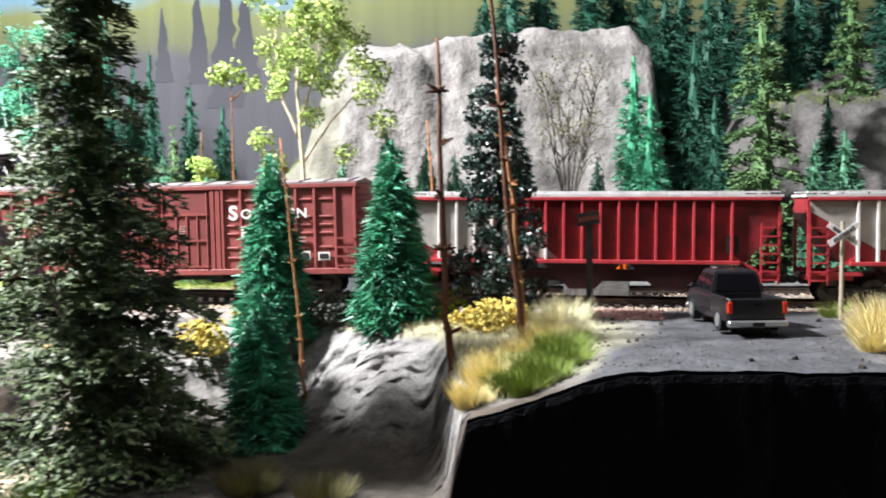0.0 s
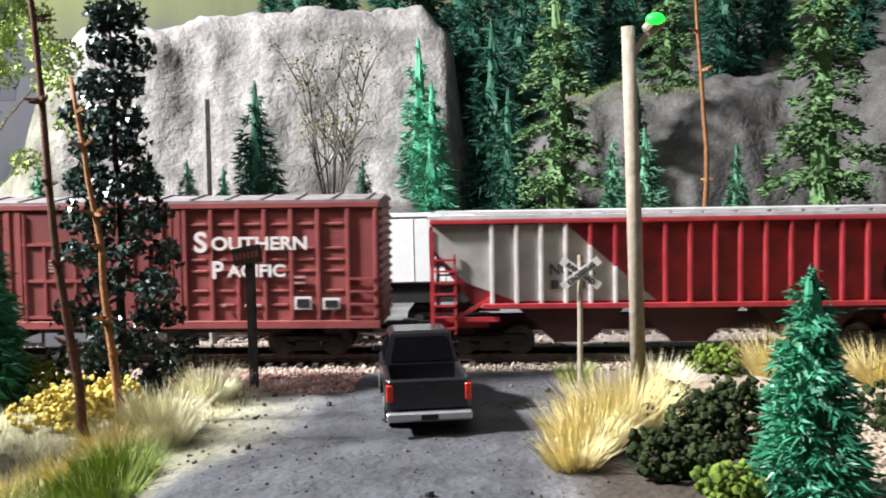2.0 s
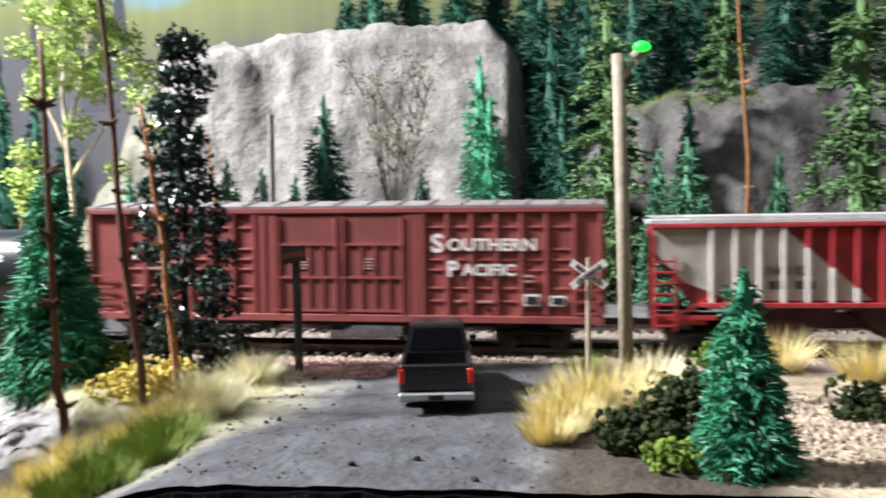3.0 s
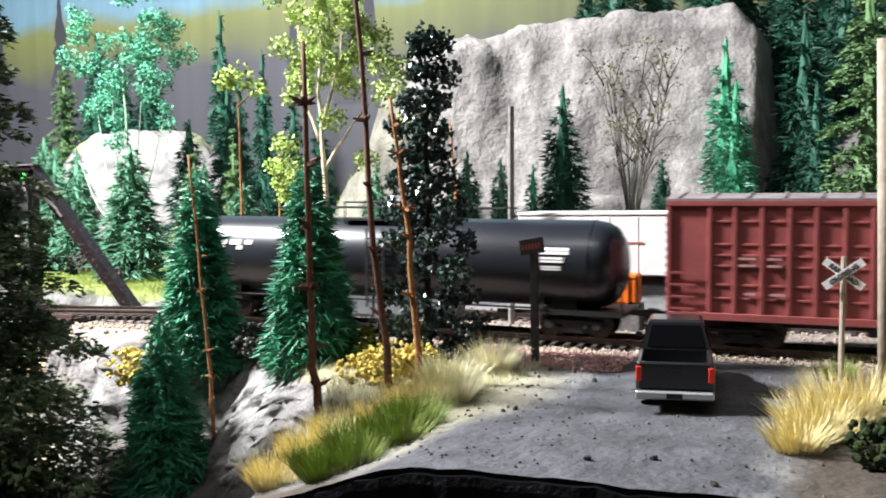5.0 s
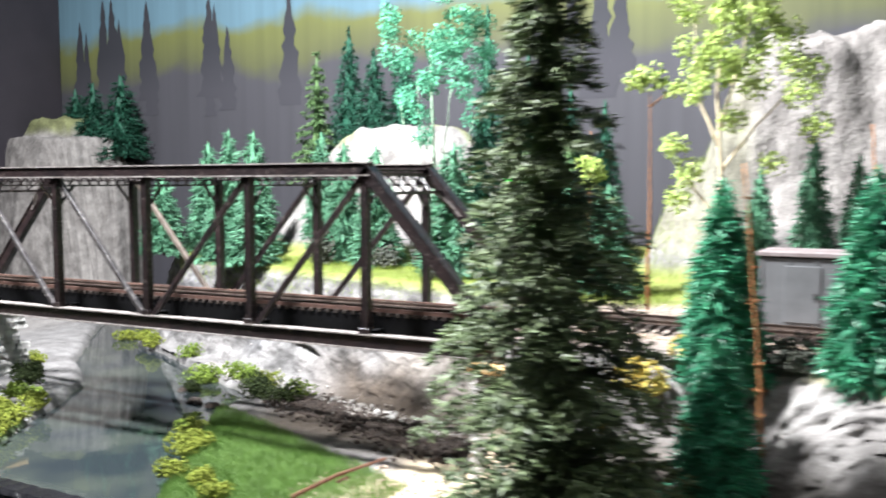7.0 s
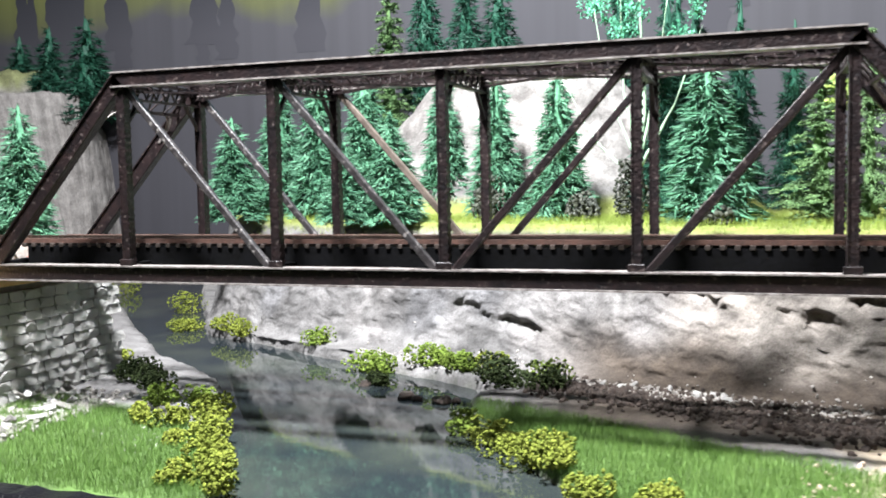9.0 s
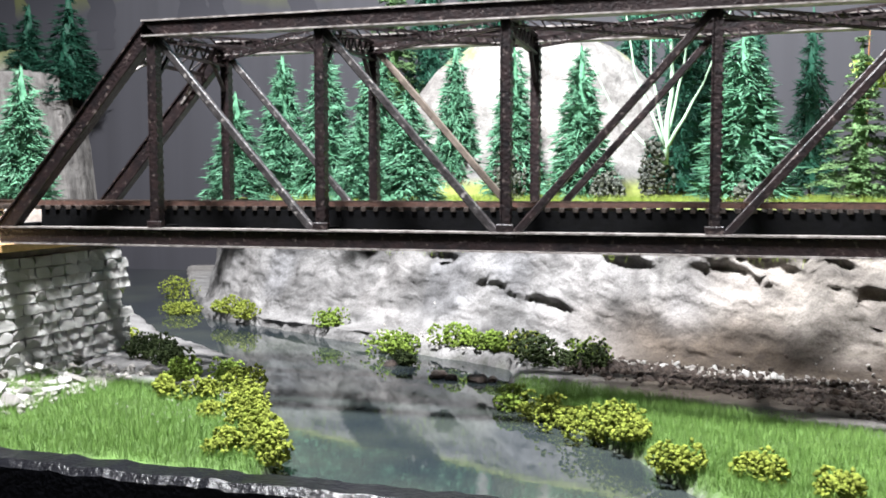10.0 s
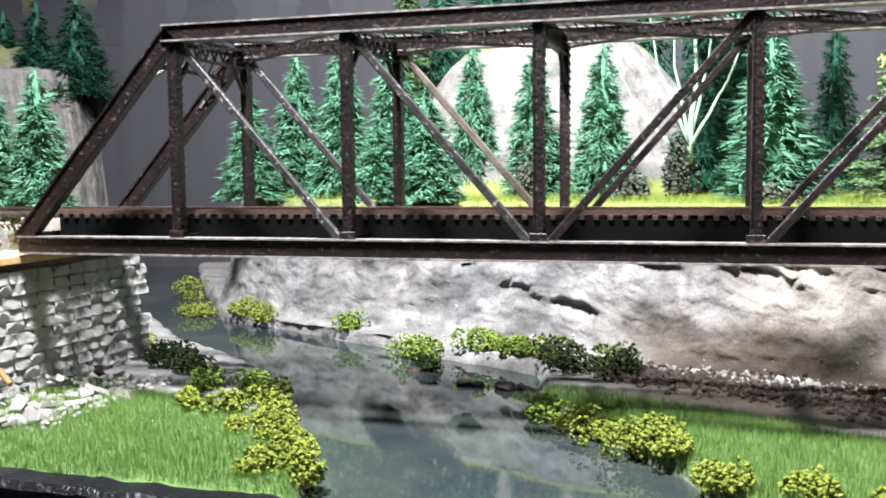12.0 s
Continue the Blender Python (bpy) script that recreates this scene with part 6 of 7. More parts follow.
foam_bush(0.373, -0.052, 0.009, 0.011, "foam_yellow", "ochre-yellow foam bush beside the road", None, 280, 0.0008)
foam_bush(0.236, -0.030, 0.013, 0.018, "foam_yellow", "ochre-yellow foam bush below the track", None, 330, 0.0009)
foam_bush(0.252, -0.022, 0.009, 0.012, "foam_yellow", "ochre-yellow foam bush below the track", None, 240, 0.0009)
foam_bush(0.293, -0.030, 0.012, 0.015, "leaf_brown", "brown foam bush between the spruces", None, 260, 0.0009)
foam_bush(0.556, 0.000, 0.010, 0.010, "foam_green", "moss-green foam bush beside the track", None, 300, 0.0008)
foam_bush(0.537, -0.088, 0.017, 0.019, "foam_dark", "blackish-green foam bush beside the road", None, 520, 0.00085)
foam_bush(0.532, -0.064, 0.009, 0.010, "foam_dark", "blackish-green foam bush beside the road", None, 280, 0.0008)
foam_bush(0.522, -0.112, 0.012, 0.010, "foam_dark", "blackish-green foam bush beside the road", None, 280, 0.0008)
foam_bush(0.530, -0.128, 0.008, 0.006, "foam_green", "moss-green foam bush beside the road", None, 200, 0.0008)
foam_bush(0.582, -0.075, 0.009, 0.012, "foam_dark", "blackish-green foam bush beside the road", None, 280, 0.0008)
for x, y, r, h in ((-0.034, 0.262, 0.012, 0.042), (-0.066, 0.248, 0.012, 0.022), (-0.130, 0.25, 0.011, 0.040), (0.02, 0.19, 0.010, 0.014)):
    foam_bush(x, y, r, h, "leaf_brown", "grey-brown bushy model shrub on the meadow", None, 420, 0.0011)
STRAW = "pale straw-yellow static-grass tuft"
tuft(0.396, -0.036, 0.009, 0.013, 420, "straw_pale", STRAW)
tuft(0.395, -0.072, 0.011, 0.013, 700, "straw_pale", STRAW, None, 0.7)
tuft(0.389, -0.088, 0.009, 0.011, 420, "straw", STRAW, None, 0.7)
tuft(0.397, -0.106, 0.011, 0.011, 800, "grass_olive", "olive-green static-grass tuft beside the road", None, 0.6)
tuft(0.389, -0.124, 0.010, 0.010, 600, "grass_olive", "olive-green static-grass tuft beside the road", None, 0.6)
tuft(0.374, -0.120, 0.012, 0.012, 700, "straw", STRAW, None, 0.6)
tuft(0.369, -0.134, 0.009, 0.010, 400, "straw", STRAW, None, 0.6)
OLIVE = "olive-green static-grass tuft beside the road"
for x, y, r, m in ((0.400, -0.082, 0.008, "straw_pale"), (0.392, -0.098, 0.009, "straw"), (0.383, -0.100, 0.009, "straw"), (0.399, -0.118, 0.009, "grass_olive"), (0.393, -0.113, 0.009, "grass_olive"), (0.394, -0.133, 0.009, "grass_olive"), (0.381, -0.130, 0.009, "grass_olive"), (0.382, -0.112, 0.009, "grass_olive"), (0.387, -0.137, 0.009, "grass_olive"), (0.372, -0.106, 0.009, "straw")):
    tuft(x, y, r, 0.0095, 420, m, OLIVE if m == "grass_olive" else STRAW, None, 0.6)
tuft(0.513, -0.080, 0.014, 0.017, 1100, "straw", STRAW, None, 0.8)
tuft(0.504, -0.094, 0.010, 0.013, 600, "straw", STRAW, None, 0.8)
tuft(0.500, -0.106, 0.008, 0.010, 400, "straw", STRAW, None, 0.8)
tuft(0.530, -0.032, 0.010, 0.013, 260, "straw_pale", STRAW)
tuft(0.573, -0.004, 0.012, 0.016, 400, "straw", STRAW)
tuft(0.600, -0.020, 0.012, 0.014, 500, "straw", STRAW)
tuft(0.508, -0.012, 0.006, 0.008, 160, "grass_olive", "dark green grass tuft by the crossing", None)
# tufts under the big spruce: duller colours stand in for its shadow
tuft(0.222, -0.145, 0.012, 0.014, 500, "grass_olive", "grass tuft below the trees, coloured dull olive-brown for their shade")
tuft(0.290, -0.125, 0.014, 0.012, 500, "leaf_dry", "grass tuft below the trees, coloured dull olive-brown for their shade")
tuft(0.318, -0.130, 0.013, 0.010, 450, "leaf_dry", "grass tuft below the trees, coloured dull olive-brown for their shade")


def blades(name, n, inside, box4, h, material, label, seed):
    rng = random.Random(seed)
    pts = []
    while len(pts) < n:
        x, y = rng.uniform(box4[0], box4[1]), rng.uniform(box4[2], box4[3])
        if inside(x, y):
            pts.append((x, y))
    P = np.array(pts)
    Z = relief(P[:, :1], P[:, 1:2])[:, 0]
    v, f = [], []
    for (x, y), z in zip(pts, Z):
        if z < WATER + 0.002:
            continue
        a = rng.uniform(0, 6.28)
        w = 0.00013
        e = Vector((x + rng.uniform(-0.4, 0.4) * h, y + rng.uniform(-0.4, 0.4) * h, z + h * rng.uniform(0.6, 1.2)))
        b = len(v)
        v += [(x - w * math.cos(a), y - w * math.sin(a), z - 0.0008), (x + w * math.cos(a), y + w * math.sin(a), z - 0.0008), e]
        f.append((b, b + 1, b + 2))
    ob = mesh_ob(name, v, f, material)
    return tagged(ob, label, "grass", kind="stuff")


blades("lawn_west", 42000, lambda x, y: y < 0.03 - 0.35 * (x + 0.30) and x < -0.15 - 0.7 * (y + 0.06) + 0.01, (-0.36, -0.13, -0.098, 0.03), 0.0040, "grass", "short bright green static-grass lawn by the river", 3)
blades("lawn_east", 42000, lambda x, y: y < 0.064 - 0.45 * (x + 0.06) and x > -0.030 - 0.75 * (y + 0.03), (-0.09, 0.11, -0.108, 0.08), 0.0040, "grass", "short bright green static-grass lawn by the river", 4)
blades("meadow", 22000, lambda x, y: y > np.interp(x, BANK_X, BANK_Y) + 0.035, (-0.36, 0.20, 0.10, 0.30), 0.0050, "grass_olive", "yellow-green grass on top of the rock bank", 5)
blades("terrace_grass", 1200, lambda x, y: True, (0.53, 0.62, 0.305, 0.34), 0.004, "grass_olive", "yellow-green grass on the cliff terrace", 6)
blades("verge", 9000, lambda x, y: x < 0.405 + 0.1 * (y + 0.08) and y > np.interp(x, RIM_X, RIM_Y) - 0.004, (0.30, 0.41, -0.14, -0.012), 0.0028, "straw_pale", "short pale straw fibres on the verge", 7)


# ---- stones ----
def stones(name, n, place, smin, smax, material, label, seed, kind="stuff"):
    rng = random.Random(seed)
    iv, jf = ico()
    pts = [place(rng) for _ in range(n)]
    P = np.array(pts)
    Z = relief(P[:, :1], P[:, 1:2])[:, 0]
    v, f = [], []
    for (x, y), z in zip(pts, Z):
        s = rng.uniform(smin, smax) * rng.uniform(0.6, 1.0)
        rot = Euler((rng.random() * 6, rng.random() * 6, rng.random() * 6)).to_matrix()
        sc = Vector((rng.uniform(0.7, 1.3), rng.uniform(0.7, 1.3), rng.uniform(0.5, 0.9)))
        b = len(v)
        for c in iv:
            q = rot @ (Vector((c.x * sc.x, c.y * sc.y, c.z * sc.z)) * s * rng.uniform(0.8, 1.2))
            v.append((x + q.x, y + q.y, z + q.z + s * 0.25))
        f += [tuple(b + k for k in q) for q in jf]
    ob = mesh_ob(name, v, f, material)
    return tagged(ob, label, "stones", kind=kind)


def bank_place(a, b, spread_y, off):
    def go(rng):
        x = rng.uniform(a, b)
        return (x, float(np.interp(x, BANK_X, BANK_Y)) + off + rng.gauss(0, spread_y))
    return go


stones("shore_gravel", 1500, bank_place(-0.20, 0.12, 0.008, -0.008), 0.0005, 0.0016, "stone_grey", "mixed gravel along the foot of the bank", 1)
stones("dark_shore_stones", 1900, bank_place(-0.07, 0.14, 0.012, -0.028), 0.0008, 0.0028, "tie", "dark wet stones on the soil strip", 2)
stones("pale_shore_stones", 15, bank_place(-0.05, 0.06, 0.003, -0.006), 0.0020, 0.0034, "stone_white", "pale rounded stones at the bank foot", 3)
stones("verge_pebbles", 4600, lambda rng: (rng.uniform(0.555, 0.72), rng.uniform(-0.14, -0.045)), 0.0005, 0.0013, "pebble", "tan pebbles beside the road", 4)
stones("road_grit", 420, lambda rng: (rng.uniform(0.40, 0.51), rng.uniform(-0.145, 0.0)), 0.0002, 0.0007, "twig_grey", "fine grit on the gravel road", 5)
stones("road_clods", 16, lambda rng: (rng.uniform(0.41, 0.50), rng.uniform(-0.145, -0.02)), 0.0006, 0.0015, "tie", "dark clods on the gravel road", 12)
stones("pink_ballast", 1100, lambda rng: (rng.uniform(0.385, 0.438), rng.uniform(-0.024, 0.008)), 0.0005, 0.0011, "ballast_red", "pink and grey ballast beside the track", 6)
stones("track_ballast", 5200, lambda rng: (rng.uniform(0.16, 0.66), rng.choice((rng.uniform(0.006, 0.018), rng.uniform(0.046, 0.125)))), 0.0005, 0.0011, "pebble", "grey-pink ballast along the tracks", 7)
stones("left_ballast", 1200, lambda rng: (rng.uniform(-0.5, -0.325), rng.uniform(0.0, 0.07)), 0.0006, 0.0013, "ballast_red", "pinkish ballast at the bridge end", 8)
stones("foot_gravel", 900, lambda rng: (rng.uniform(-0.345, -0.265), rng.uniform(-0.06, 0.045)), 0.0006, 0.0026, "stone_grey", "mixed grey gravel at the abutment foot", 19)
stones("foot_rubble", 50, lambda rng: (rng.uniform(-0.345, -0.278), rng.uniform(-0.06, 0.035)), 0.0009, 0.0036, "stone_white", "broken white plaster rubble at the abutment foot", 9)
stones("white_blossom", 160, lambda rng: (rng.gauss(-0.195, 0.018), rng.gauss(-0.022, 0.012)), 0.0004, 0.0008, "stone_white", "tiny white blossom scattered in the grass", 13)
stones("sand_pebbles", 500, lambda rng: (rng.uniform(0.06, 0.20), rng.uniform(-0.09, 0.01)), 0.0005, 0.0020, "pebble", "pale pebbles on the sand", 10)


def rubble():
    """Broken plaster slabs heaped at the abutment's foot, each a chipped wedge."""
    rng = random.Random(23)
    shapes = []
    for k in range(6):
        bm = nb()
        bmesh.ops.create_cube(bm, size=1.0)
        for v in bm.verts:
            v.co += Vector((rng.uniform(-0.22, 0.22), rng.uniform(-0.22, 0.22), rng.uniform(-0.2, 0.2)))
        bmesh.ops.bevel(bm, geom=list(bm.edges), offset=0.09, segments=1, affect="EDGES")
        me = bpy.data.meshes.new("plaster_chunk")
        bm.to_mesh(me)
        bm.free()
        me.materials.append(M["stone_white" if k < 2 else "stone_grey"])
        shapes.append(me)
    for i in range(70):
        u = rng.random() ** 0.8
        x, y = -0.313 + 0.040 * u + rng.uniform(-0.003, 0.003), rng.uniform(-0.055, 0.036)
        L = rng.uniform(0.0028, 0.0058) if i % 4 else rng.uniform(0.006, 0.0095)
        o = new("plaster_chunk", rng.choice(shapes))
        z = max(ground_z(x, y), WATER) + 0.013 * (1 - u) ** 1.5 * rng.random()
        o.matrix_basis = Matrix.LocRotScale((x, y, z + 0.001), Euler((rng.uniform(-0.6, 0.6), rng.uniform(-0.2, 0.8), rng.uniform(0, 6.28))), (L, L * rng.uniform(0.5, 0.8), L * rng.uniform(0.3, 0.5)))
        tagged(o, "broken off-white plaster chunk at the abutment foot", "rubble", "plaster rubble")


rubble()


def fence():
    t = empty("rail_fence", 0.585, 0.140, -0.0135, 0, "low weathered brown timber rail fence behind the tracks", "fence")
    for k in range(7):
        bm = nb()
        box(bm, k * 0.016 - 0.0008, k * 0.016 + 0.0008, -0.0008, 0.0008, -0.003, 0.0165, 0.0002)
        part("post", bm, "pole_wood", t)
    for k in range(6):
        for z in (0.006, 0.0125):
            bm = nb()
            beam(bm, (k * 0.016, -0.0011, z), ((k + 1) * 0.016, -0.0011, z + 0.0006 * (-1) ** k), 0.0011, 0.0007, (0, 1, 0))
            part("rail", bm, "pole_wood", t)
        bm = nb()
        beam(bm, (k * 0.016, -0.0018, 0.0035), ((k + 1) * 0.016, -0.0018, 0.0145), 0.0009, 0.0006, (0, 1, 0))
        part("brace", bm, "pole_wood", t)


fence()


def boulders():
    iv, jf = ico()
    for x, y, s, m, lab in ((-0.134, 0.095, 0.0048, "tie", "dark wet boulder in the river"), (-0.126, 0.091, 0.0034, "tie", "dark wet boulder in the river"), (-0.112, 0.089, 0.0050, "tie", "dark wet boulder in the river"), (-0.105, 0.092, 0.0030, "tie", "dark wet boulder in the river"), (-0.168, 0.118, 0.0038, "tie", "dark wet boulder in the river"), (0.153, 0.055, 0.012, "stone_grey", "grey boulder beside the track"), (0.17, 0.062, 0.009, "stone_grey", "grey boulder beside the track"), (0.10, 0.12, 0.010, "stone_grey", "grey boulder on the meadow")):
        bm = nb()
        bmesh.ops.create_icosphere(bm, subdivisions=3, radius=s)
        for v in bm.verts:
            v.co *= 1 + 0.5 * noise.noise(v.co * 260 + Vector((x * 90, y * 50, 0)))
            v.co.z *= 0.6
        ob = part("boulder", bm, m)
        ob.location = (x, y, max(ground_z(x, y), WATER) + s * 0.1)
        tagged(ob, lab, "rock")


boulders()


# ---- driftwood ----
def driftwood():
    for pts, r, m in (([(-0.300, 0.250, -0.097), (-0.282, 0.244, -0.094), (-0.262, 0.238, -0.097)], 0.0028, "fresh_wood"), ([(0.085, -0.075, -0.085), (0.105, -0.068, -0.074), (0.125, -0.058, -0.066)], 0.0010, "bark_red"), ([(-0.315, -0.02, -0.078), (-0.300, -0.03, -0.082)], 0.0012, "bark_orange"), ([(0.10, -0.06, -0.08), (0.118, -0.078, -0.070)], 0.0008, "bark_red")):
        v, f = [], []
        tube(v, f, pts, [r, r * 0.9, r * 0.6][:len(pts)], 7)
        tagged(mesh_ob("driftwood", v, f, m), "brown broken stick of driftwood on the bank", "wood")


driftwood()


# ---- stone abutments ----
def abutment(name, x, y0, y1, z0, z1, sgn, depth, seed, label):
    """Wall of rough blocks whose face looks along sgn in x."""
    rng = random.Random(seed)
    a = empty(name, x, y0, z0, 0, label, "abutment")
    bm = nb()
    box(bm, min(0, -sgn * depth), max(-sgn * 0.002, -sgn * depth, 0) if sgn < 0 else -0.002, 0, y1 - y0, 0, z1 - z0 - 0.001)
    part("core", bm, "stone_grey", a)
    shapes = []
    for k in range(5):
        bm = nb()
        bmesh.ops.create_cube(bm, size=1.0)
        bmesh.ops.subdivide_edges(bm, edges=bm.edges, cuts=1)
        for v in bm.verts:
            v.co *= 0.93
            if v.co.x * sgn > 0.2:
                v.co.x += sgn * rng.uniform(-0.05, 0.32)
            v.co.y += rng.uniform(-0.05, 0.05)
            v.co.z += rng.uniform(-0.05, 0.05)
        me = bpy.data.meshes.new("block")
        bm.to_mesh(me)
        bm.free()
        me.materials.append(M["stone_white"])
        shapes.append(me)
    ch = 0.0056
    rows = int((z1 - z0) / ch)
    for r in range(rows):
        y = -0.003 if r % 2 else 0.0
        while y < y1 - y0 - 0.003:
            w = rng.uniform(0.008, 0.013)
            o = new("block", rng.choice(shapes))
            o.parent = a
            o.location = (0.0, y + w / 2, (r + 0.5) * ch)
            o.scale = (0.0046, w, ch)
            y += w
    bm = nb()
    box(bm, -sgn * 0.03, sgn * 0.004, -0.004, y1 - y0 + 0.002, z1 - z0, z1 - z0 + 0.0035, 0.0003)
    part("cap_plank", bm, "fresh_wood", a, "fresh timber bearing plank")
    # front return
    for r in range(rows):
        xx = 0.0
        while xx < depth - 0.004:
            w = rng.uniform(0.008, 0.013)
            o = new("block", rng.choice(shapes))
            o.parent = a
            o.matrix_basis = Matrix.LocRotScale((-sgn * (xx + w / 2), 0.0, (r + 0.5) * ch), Euler((0, 0, radians(-90 * sgn))), (0.0046, w, ch))
            xx += w


abutment("stone_abutment", -0.319, -0.028, 0.092, -0.104, -0.0335, 1, 0.10, 3, "whitewashed rough stone bridge abutment in even courses")
abutment("stone_abutment", 0.146, -0.008, 0.072, -0.095, -0.0335, -1, 0.04, 4, "whitewashed rough stone bridge abutment")


# ---- shed, parked car, container ----
def shed():
    t = empty("metal_shed", 0.262, 0.075, -0.0135, 0, "plain grey metal trackside equipment shed", "shed")
    bm = nb()
    box(bm, 0, 0.067, 0, 0.030, 0, 0.034, 0.0004)
    part("wall", bm, "shed_grey", t)
    bm = nb()
    box(bm, -0.0012, 0.0682, -0.0012, 0.0312, 0.0344, 0.0368, 0.0004)
    part("roof", bm, "roof_grey", t)
    for x in (0.012, 0.040):
        bm = nb()
        box(bm, x, x + 0.017, -0.0006, 0.0002, 0.002, 0.030, 0.0002)
        d = part("door", bm, "shed_grey", t)
        bm = nb()
        box(bm, x + 0.014, x + 0.015, -0.0012, -0.0004, 0.014, 0.017)
        part("handle", bm, "gear_black", d)
    for k in range(6):
        bm = nb()
        box(bm, 0.001 + k * 0.013, 0.0016 + k * 0.013, -0.0004, 0.0002, 0.0, 0.034)
        part("seam", bm, "shed_grey", t)


shed()


def parked_car():
    t = empty("reefer_car", 0.365, 0.101, RAIL - 0.001, 0, "white parked refrigerator railway car with dark panel", "railway car")
    L, h = 0.115, 0.016
    bm = nb()
    box(bm, 0, L, -h, h, 0.0205, 0.0480, 0.0006)
    part("body", bm, "white_paint", t)
    bm = nb()
    box(bm, -0.0005, L + 0.0005, -h - 0.0003, h + 0.0003, 0.0482, 0.0496, 0.0004)
    part("roof", bm, "white_paint", t)
    bm = nb()
    box(bm, 0, L, -h + 0.002, h - 0.002, 0.0120, 0.0203)
    part("underframe", bm, "gear_black", t)
    for a, b, z0, z1, m in ((0.0905, 0.0975, 0.0275, 0.0440, "gear_black"), (0.004, 0.060, 0.0352, 0.0360, "rust_red"), (0.004, 0.052, 0.0335, 0.0340, "rust_red")):
        bm = nb()
        box(bm, a, b, -h - 0.0003, -h + 0.0003, z0, z1)
        part("panel", bm, m, t)
    bm = nb()
    box(bm, 0.0925, 0.0955, -h - 0.0005, -h + 0.0002, 0.0300, 0.0415)
    part("panel", bm, "letter_white", t)
    for k in range(9):
        bm = nb()
        box(bm, 0.004 + k * 0.0132, 0.0045 + k * 0.0132, -h - 0.0002, -h + 0.0002, 0.021, 0.048)
        part("seam", bm, "white_paint", t)
    bogie(t, 0.020)
    bogie(t, L - 0.020)
    coupler(t, 0, -1)
    coupler(t, L, 1)
    c = empty("orange_container", 0.392, 0.070, -0.0135, 0, "orange trackside bin on a pale grey base", "container")
    bm = nb()
    box(bm, 0, 0.034, 0, 0.011, 0.0, 0.012, 0.0004)
    part("base", bm, "stone_grey", c)
    bm = nb()
    box(bm, 0.001, 0.033, 0.0005, 0.0105, 0.0123, 0.0255, 0.0008)
    part("bin", bm, "orange_paint", c)
    for k in range(4):
        bm = nb()
        box(bm, 0.004 + k * 0.008, 0.005 + k * 0.008, -0.0001, 0.0008, 0.0125, 0.025)
        part("rib", bm, "orange_paint", c)


parked_car()


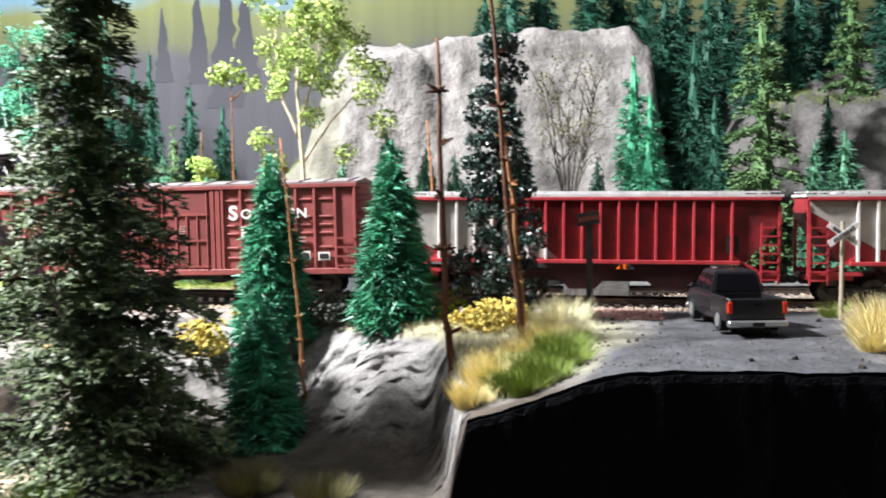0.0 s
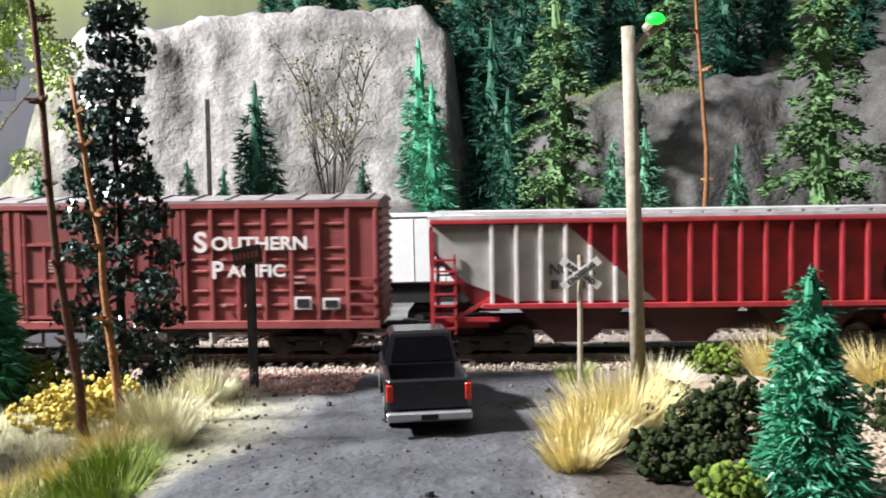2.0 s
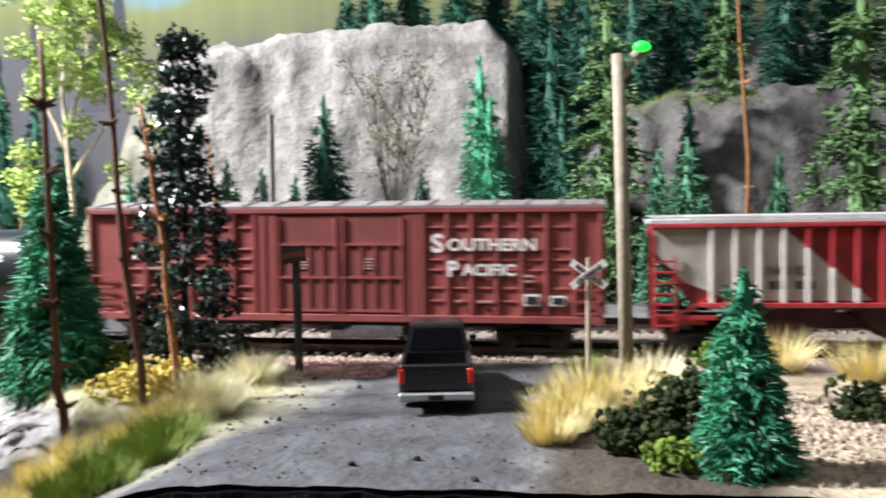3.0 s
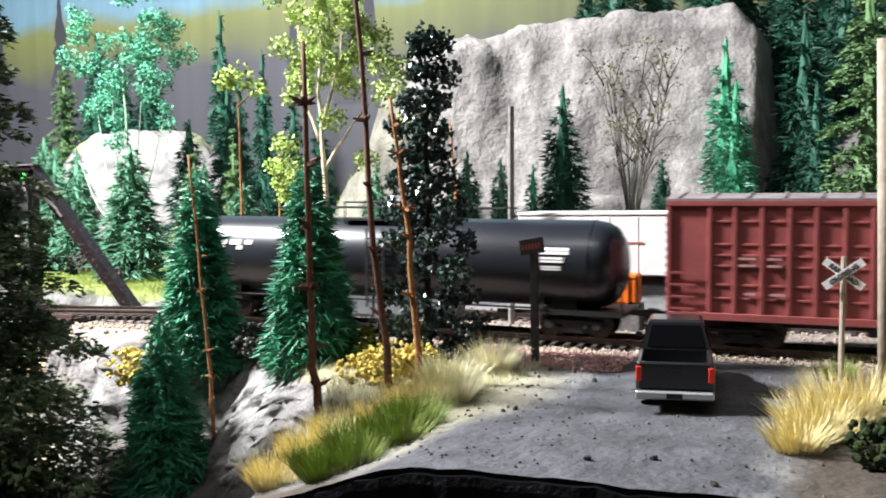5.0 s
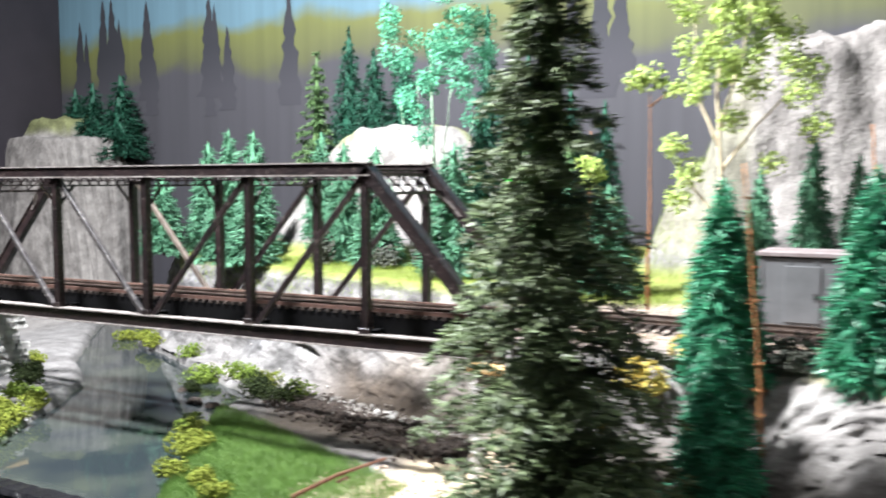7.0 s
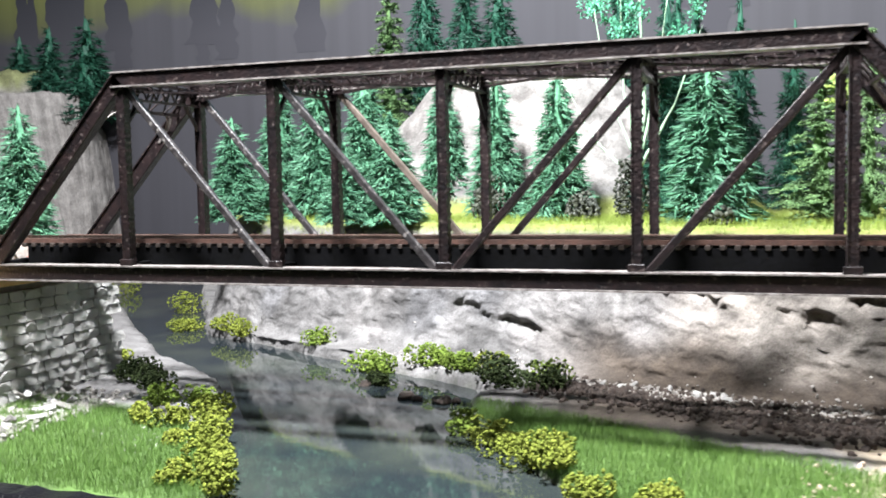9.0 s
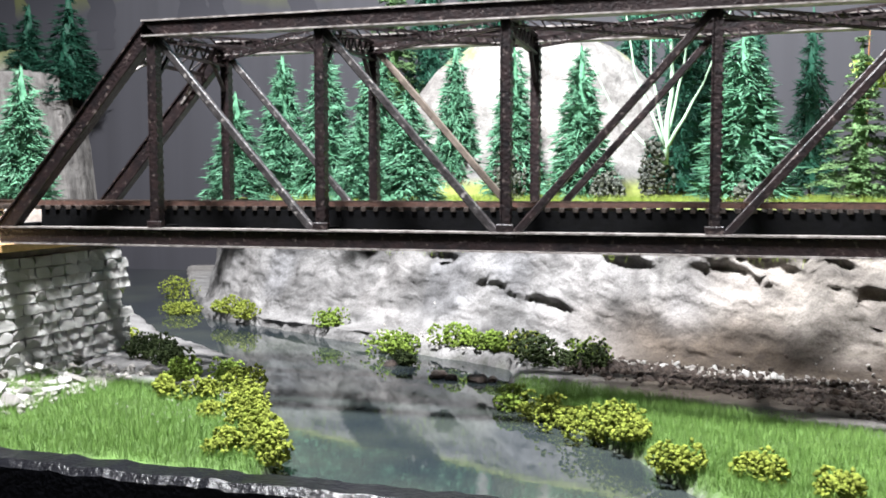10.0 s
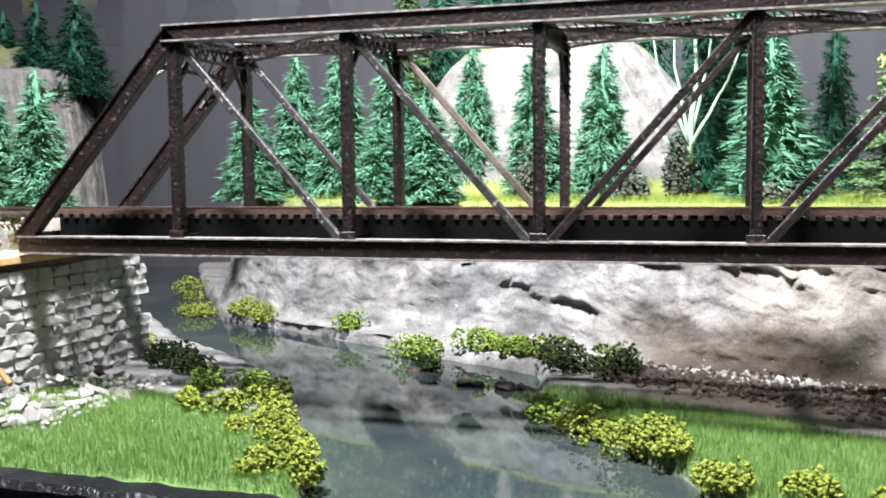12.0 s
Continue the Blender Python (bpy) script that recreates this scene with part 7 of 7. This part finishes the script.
# ---- pickup ----
def pickup():
    t = empty("pickup_truck", 0.4665, -0.0785, -0.0125, 9.0, "dark grey four-door pickup truck parked on the gravel road", "truck")
    W, L = 0.0215, 0.062
    h = W / 2

    def loft(bm, secs):
        rings = []
        for y, pts in secs:
            rings.append([bm.verts.new((x, y, z)) for x, z in pts])
        n = len(rings[0])
        for a, b in zip(rings, rings[1:]):
            for i in range(n):
                bm.faces.new((a[i], a[(i + 1) % n], b[(i + 1) % n], b[i]))
        bm.faces.new(rings[0][::-1])
        bm.faces.new(rings[-1])
        bmesh.ops.recalc_face_normals(bm, faces=bm.faces)
        return bm

    def sec(w, z0, z1, tuck=0.9):
        return [(-w * 0.94, z0), (-w, z0 + 0.003), (-w, z1 - 0.0016), (-w * tuck, z1), (w * tuck, z1), (w, z1 - 0.0016), (w, z0 + 0.003), (w * 0.94, z0)]

    # lower body in front of the bed
    part("body", loft(nb(), [(0.0235, sec(h, 0.0042, 0.0132)), (0.044, sec(h, 0.0042, 0.0132)), (0.056, sec(h, 0.0042, 0.0126)), (L, sec(h * 0.92, 0.0050, 0.0112))]), "truck_paint", t)
    bm = nb()
    for s in (-1, 1):
        box(bm, min(s * h, s * (h - 0.0016)), max(s * h, s * (h - 0.0016)), 0.0010, 0.0234, 0.0045, 0.0134, 0.0004)
    box(bm, -h + 0.0016, h - 0.0016, 0.0010, 0.0234, 0.0045, 0.0072)
    part("bed", bm, "truck_paint", t)
    bm = nb()
    box(bm, -h + 0.0004, h - 0.0004, 0.0, 0.0016, 0.0056, 0.0134, 0.0005)
    tg = part("tailgate", bm, "truck_paint", t)
    bm = nb()
    box(bm, -0.0018, 0.0018, -0.0003, 0.0004, 0.0108, 0.0118, 0.0002)
    part("handle", bm, "truck_glass", tg)

    bm = nb()
    b0 = [(-h * 0.96, 0.0236, 0.0130), (h * 0.96, 0.0236, 0.0130), (h * 0.96, 0.0495, 0.0130), (-h * 0.96, 0.0495, 0.0130)]
    b1 = [(-h * 0.76, 0.0262, 0.0212), (h * 0.76, 0.0262, 0.0212), (h * 0.76, 0.0418, 0.0212), (-h * 0.76, 0.0418, 0.0212)]
    b2 = [(-h * 0.66, 0.0275, 0.0219), (h * 0.66, 0.0275, 0.0219), (h * 0.66, 0.0405, 0.0219), (-h * 0.66, 0.0405, 0.0219)]
    R = [[bm.verts.new(p) for p in q] for q in (b0, b1, b2)]
    for a, b in zip(R, R[1:]):
        for i in range(4):
            bm.faces.new((a[i], a[(i + 1) % 4], b[(i + 1) % 4], b[i]))
    bm.faces.new(R[2])
    part("cab", bm, "truck_paint", t)

    def pane(name, pts, push):
        bm = nb()
        a = [bm.verts.new(Vector(p) + Vector(push) * 0.0002) for p in pts]
        b = [bm.verts.new(Vector(p) - Vector(push) * 0.0006) for p in pts]
        bm.faces.new(a)
        bm.faces.new(b[::-1])
        for i in range(len(pts)):
            bm.faces.new((a[i], b[i], b[(i + 1) % len(pts)], a[(i + 1) % len(pts)]))
        bmesh.ops.recalc_face_normals(bm, faces=bm.faces)
        part(name, bm, "truck_glass", t)

    def mixp(p, q, r, s, u, v):
        return (Vector(p).lerp(Vector(q), u)).lerp(Vector(s).lerp(Vector(r), u), v)

    for name, (p, q, r, s), push in (("rear_window", (b0[0], b0[1], b1[1], b1[0]), (0, -1, 0.3)), ("windscreen", (b0[2], b0[3], b1[3], b1[2]), (0, 1, 0.6))):
        pane(name, [mixp(p, q, r, s, u, v) for u, v in ((0.08, 0.12), (0.92, 0.12), (0.92, 0.9), (0.08, 0.9))], push)
    for (p, q, r, s), push in (((b0[1], b0[2], b1[2], b1[1]), (1, 0, 0.3)), ((b0[3], b0[0], b1[0], b1[3]), (-1, 0, 0.3))):
        for ua, ub in ((0.06, 0.48), (0.53, 0.94)):
            pane("side_window", [mixp(p, q, r, s, u, v) for u, v in ((ua, 0.12), (ub, 0.12), (ub, 0.88), (ua, 0.88))], push)
    bm = nb()
    box(bm, -h - 0.0001, h + 0.0001, -0.0016, 0.0012, 0.0030, 0.0054, 0.0005)
    part("rear_bumper", bm, "chrome", t)
    bm = nb()
    box(bm, -0.0022, 0.0022, -0.0018, -0.0014, 0.0034, 0.0048)
    part("plate_bar", bm, "gear_black", t)
    bm = nb()
    box(bm, -h * 0.95, h * 0.95, L - 0.001, L + 0.0012, 0.0036, 0.0060, 0.0005)
    part("front_bumper", bm, "chrome", t)
    for s in (-1, 1):
        bm = nb()
        box(bm, s * (h - 0.0008) - 0.0008, s * (h - 0.0008) + 0.0009, -0.0003, 0.0012, 0.0078, 0.0122, 0.0003)
        part("tail_light", bm, "tail_red", t)
        bm = nb()
        beam(bm, (s * h, 0.044, 0.0148), (s * (h + 0.0022), 0.0436, 0.0152), 0.0016, 0.0012, (0, 1, 0), 0.0003)
        part("mirror", bm, "truck_paint", t)
        for y in (0.0125, 0.0505):
            bm = nb()
            cyl(bm, (s * (h - 0.0034), y, 0.0044), (s * (h + 0.0001), y, 0.0044), 0.0044, seg=20)
            w = part("wheel", bm, "rubber", t)
            bm = nb()
            cyl(bm, (s * (h - 0.0005), y, 0.0044), (s * (h + 0.0004), y, 0.0044), 0.0026, seg=14)
            part("rim", bm, "chrome", w)
    bm = nb()
    box(bm, -h * 0.8, h * 0.8, 0.002, L - 0.004, 0.0030, 0.0046)
    part("chassis", bm, "gear_black", t)


pickup()


# ---- signs ----
def signs():
    t = empty("crossing_sign", 0.509, -0.021, -0.0135, 0, "white wooden crossbuck railway crossing sign on a post", "sign")
    bm = nb()
    cyl(bm, (0.0, 0, -0.002), (0.0006, 0, 0.041), 0.0009, 0.0008, 8)
    part("post", bm, "pole_wood", t)
    for ang, word in ((36, "CROSSING"), (-36, "RAILROAD")):
        dy = -0.0014 if ang > 0 else -0.0010
        bm = nb()
        bmesh.ops.create_cube(bm, size=1.0, matrix=pose(0.0006, dy, 0.0355, 0, -ang, 0) @ Matrix.Diagonal((0.0142, 0.0004, 0.0026, 1)))
        arm = part("arm", bm, "letter_white", t)
        o = text(t, word, 0, 0, 0.0022, 0, "letter_black", 0.95)
        w = max(v.co.x for v in o.data.vertices)
        o.matrix_basis = pose(0.0006, dy - 0.0003, 0.0355, 0, -ang, 0) @ pose(-w * 0.95 / 2, 0, -0.0008, 90) @ Matrix.Diagonal((0.95, 1, 1, 1))
    t = empty("place_sign", 0.406, -0.018, -0.0135, -14, "small reddish-brown wooden board on a dark post", "sign")
    bm = nb()
    box(bm, -0.0012, 0.0012, -0.0012, 0.0012, -0.002, 0.0405, 0.0002)
    part("post", bm, "post_dark", t)
    bm = nb()
    bmesh.ops.create_cube(bm, size=1.0, matrix=pose(0.0, -0.0017, 0.043, 0, -9, 0) @ Matrix.Diagonal((0.0098, 0.0009, 0.0056, 1)))
    part("board", bm, "post_dark", t)
    bm = nb()
    for k in range(6):
        bmesh.ops.create_cube(bm, size=1.0, matrix=pose(0.0, -0.0023, 0.043, 0, -9, 0) @ Matrix.Translation((-0.0036 + k * 0.00145, 0, 0)) @ Matrix.Diagonal((0.0009, 0.0003, 0.0020, 1)))
    part("lettering_bars", bm, "rust_red", t)


signs()


# ---- what moves ----
def motions():
    for thing, offset, length in TRAIN:
        rows = []
        for t, x in TRAIN_ROWS:
            a, b = x + offset + 0.024, x + offset + length - 0.024
            slope = (rail_z(b) - rail_z(a)) / (b - a)
            rows.append((t, pose(x + offset, 0.032, rail_z(a) - slope * 0.024, 0, -math.degrees(math.atan(slope)), 0)))
        walk(thing, rows)


motions()
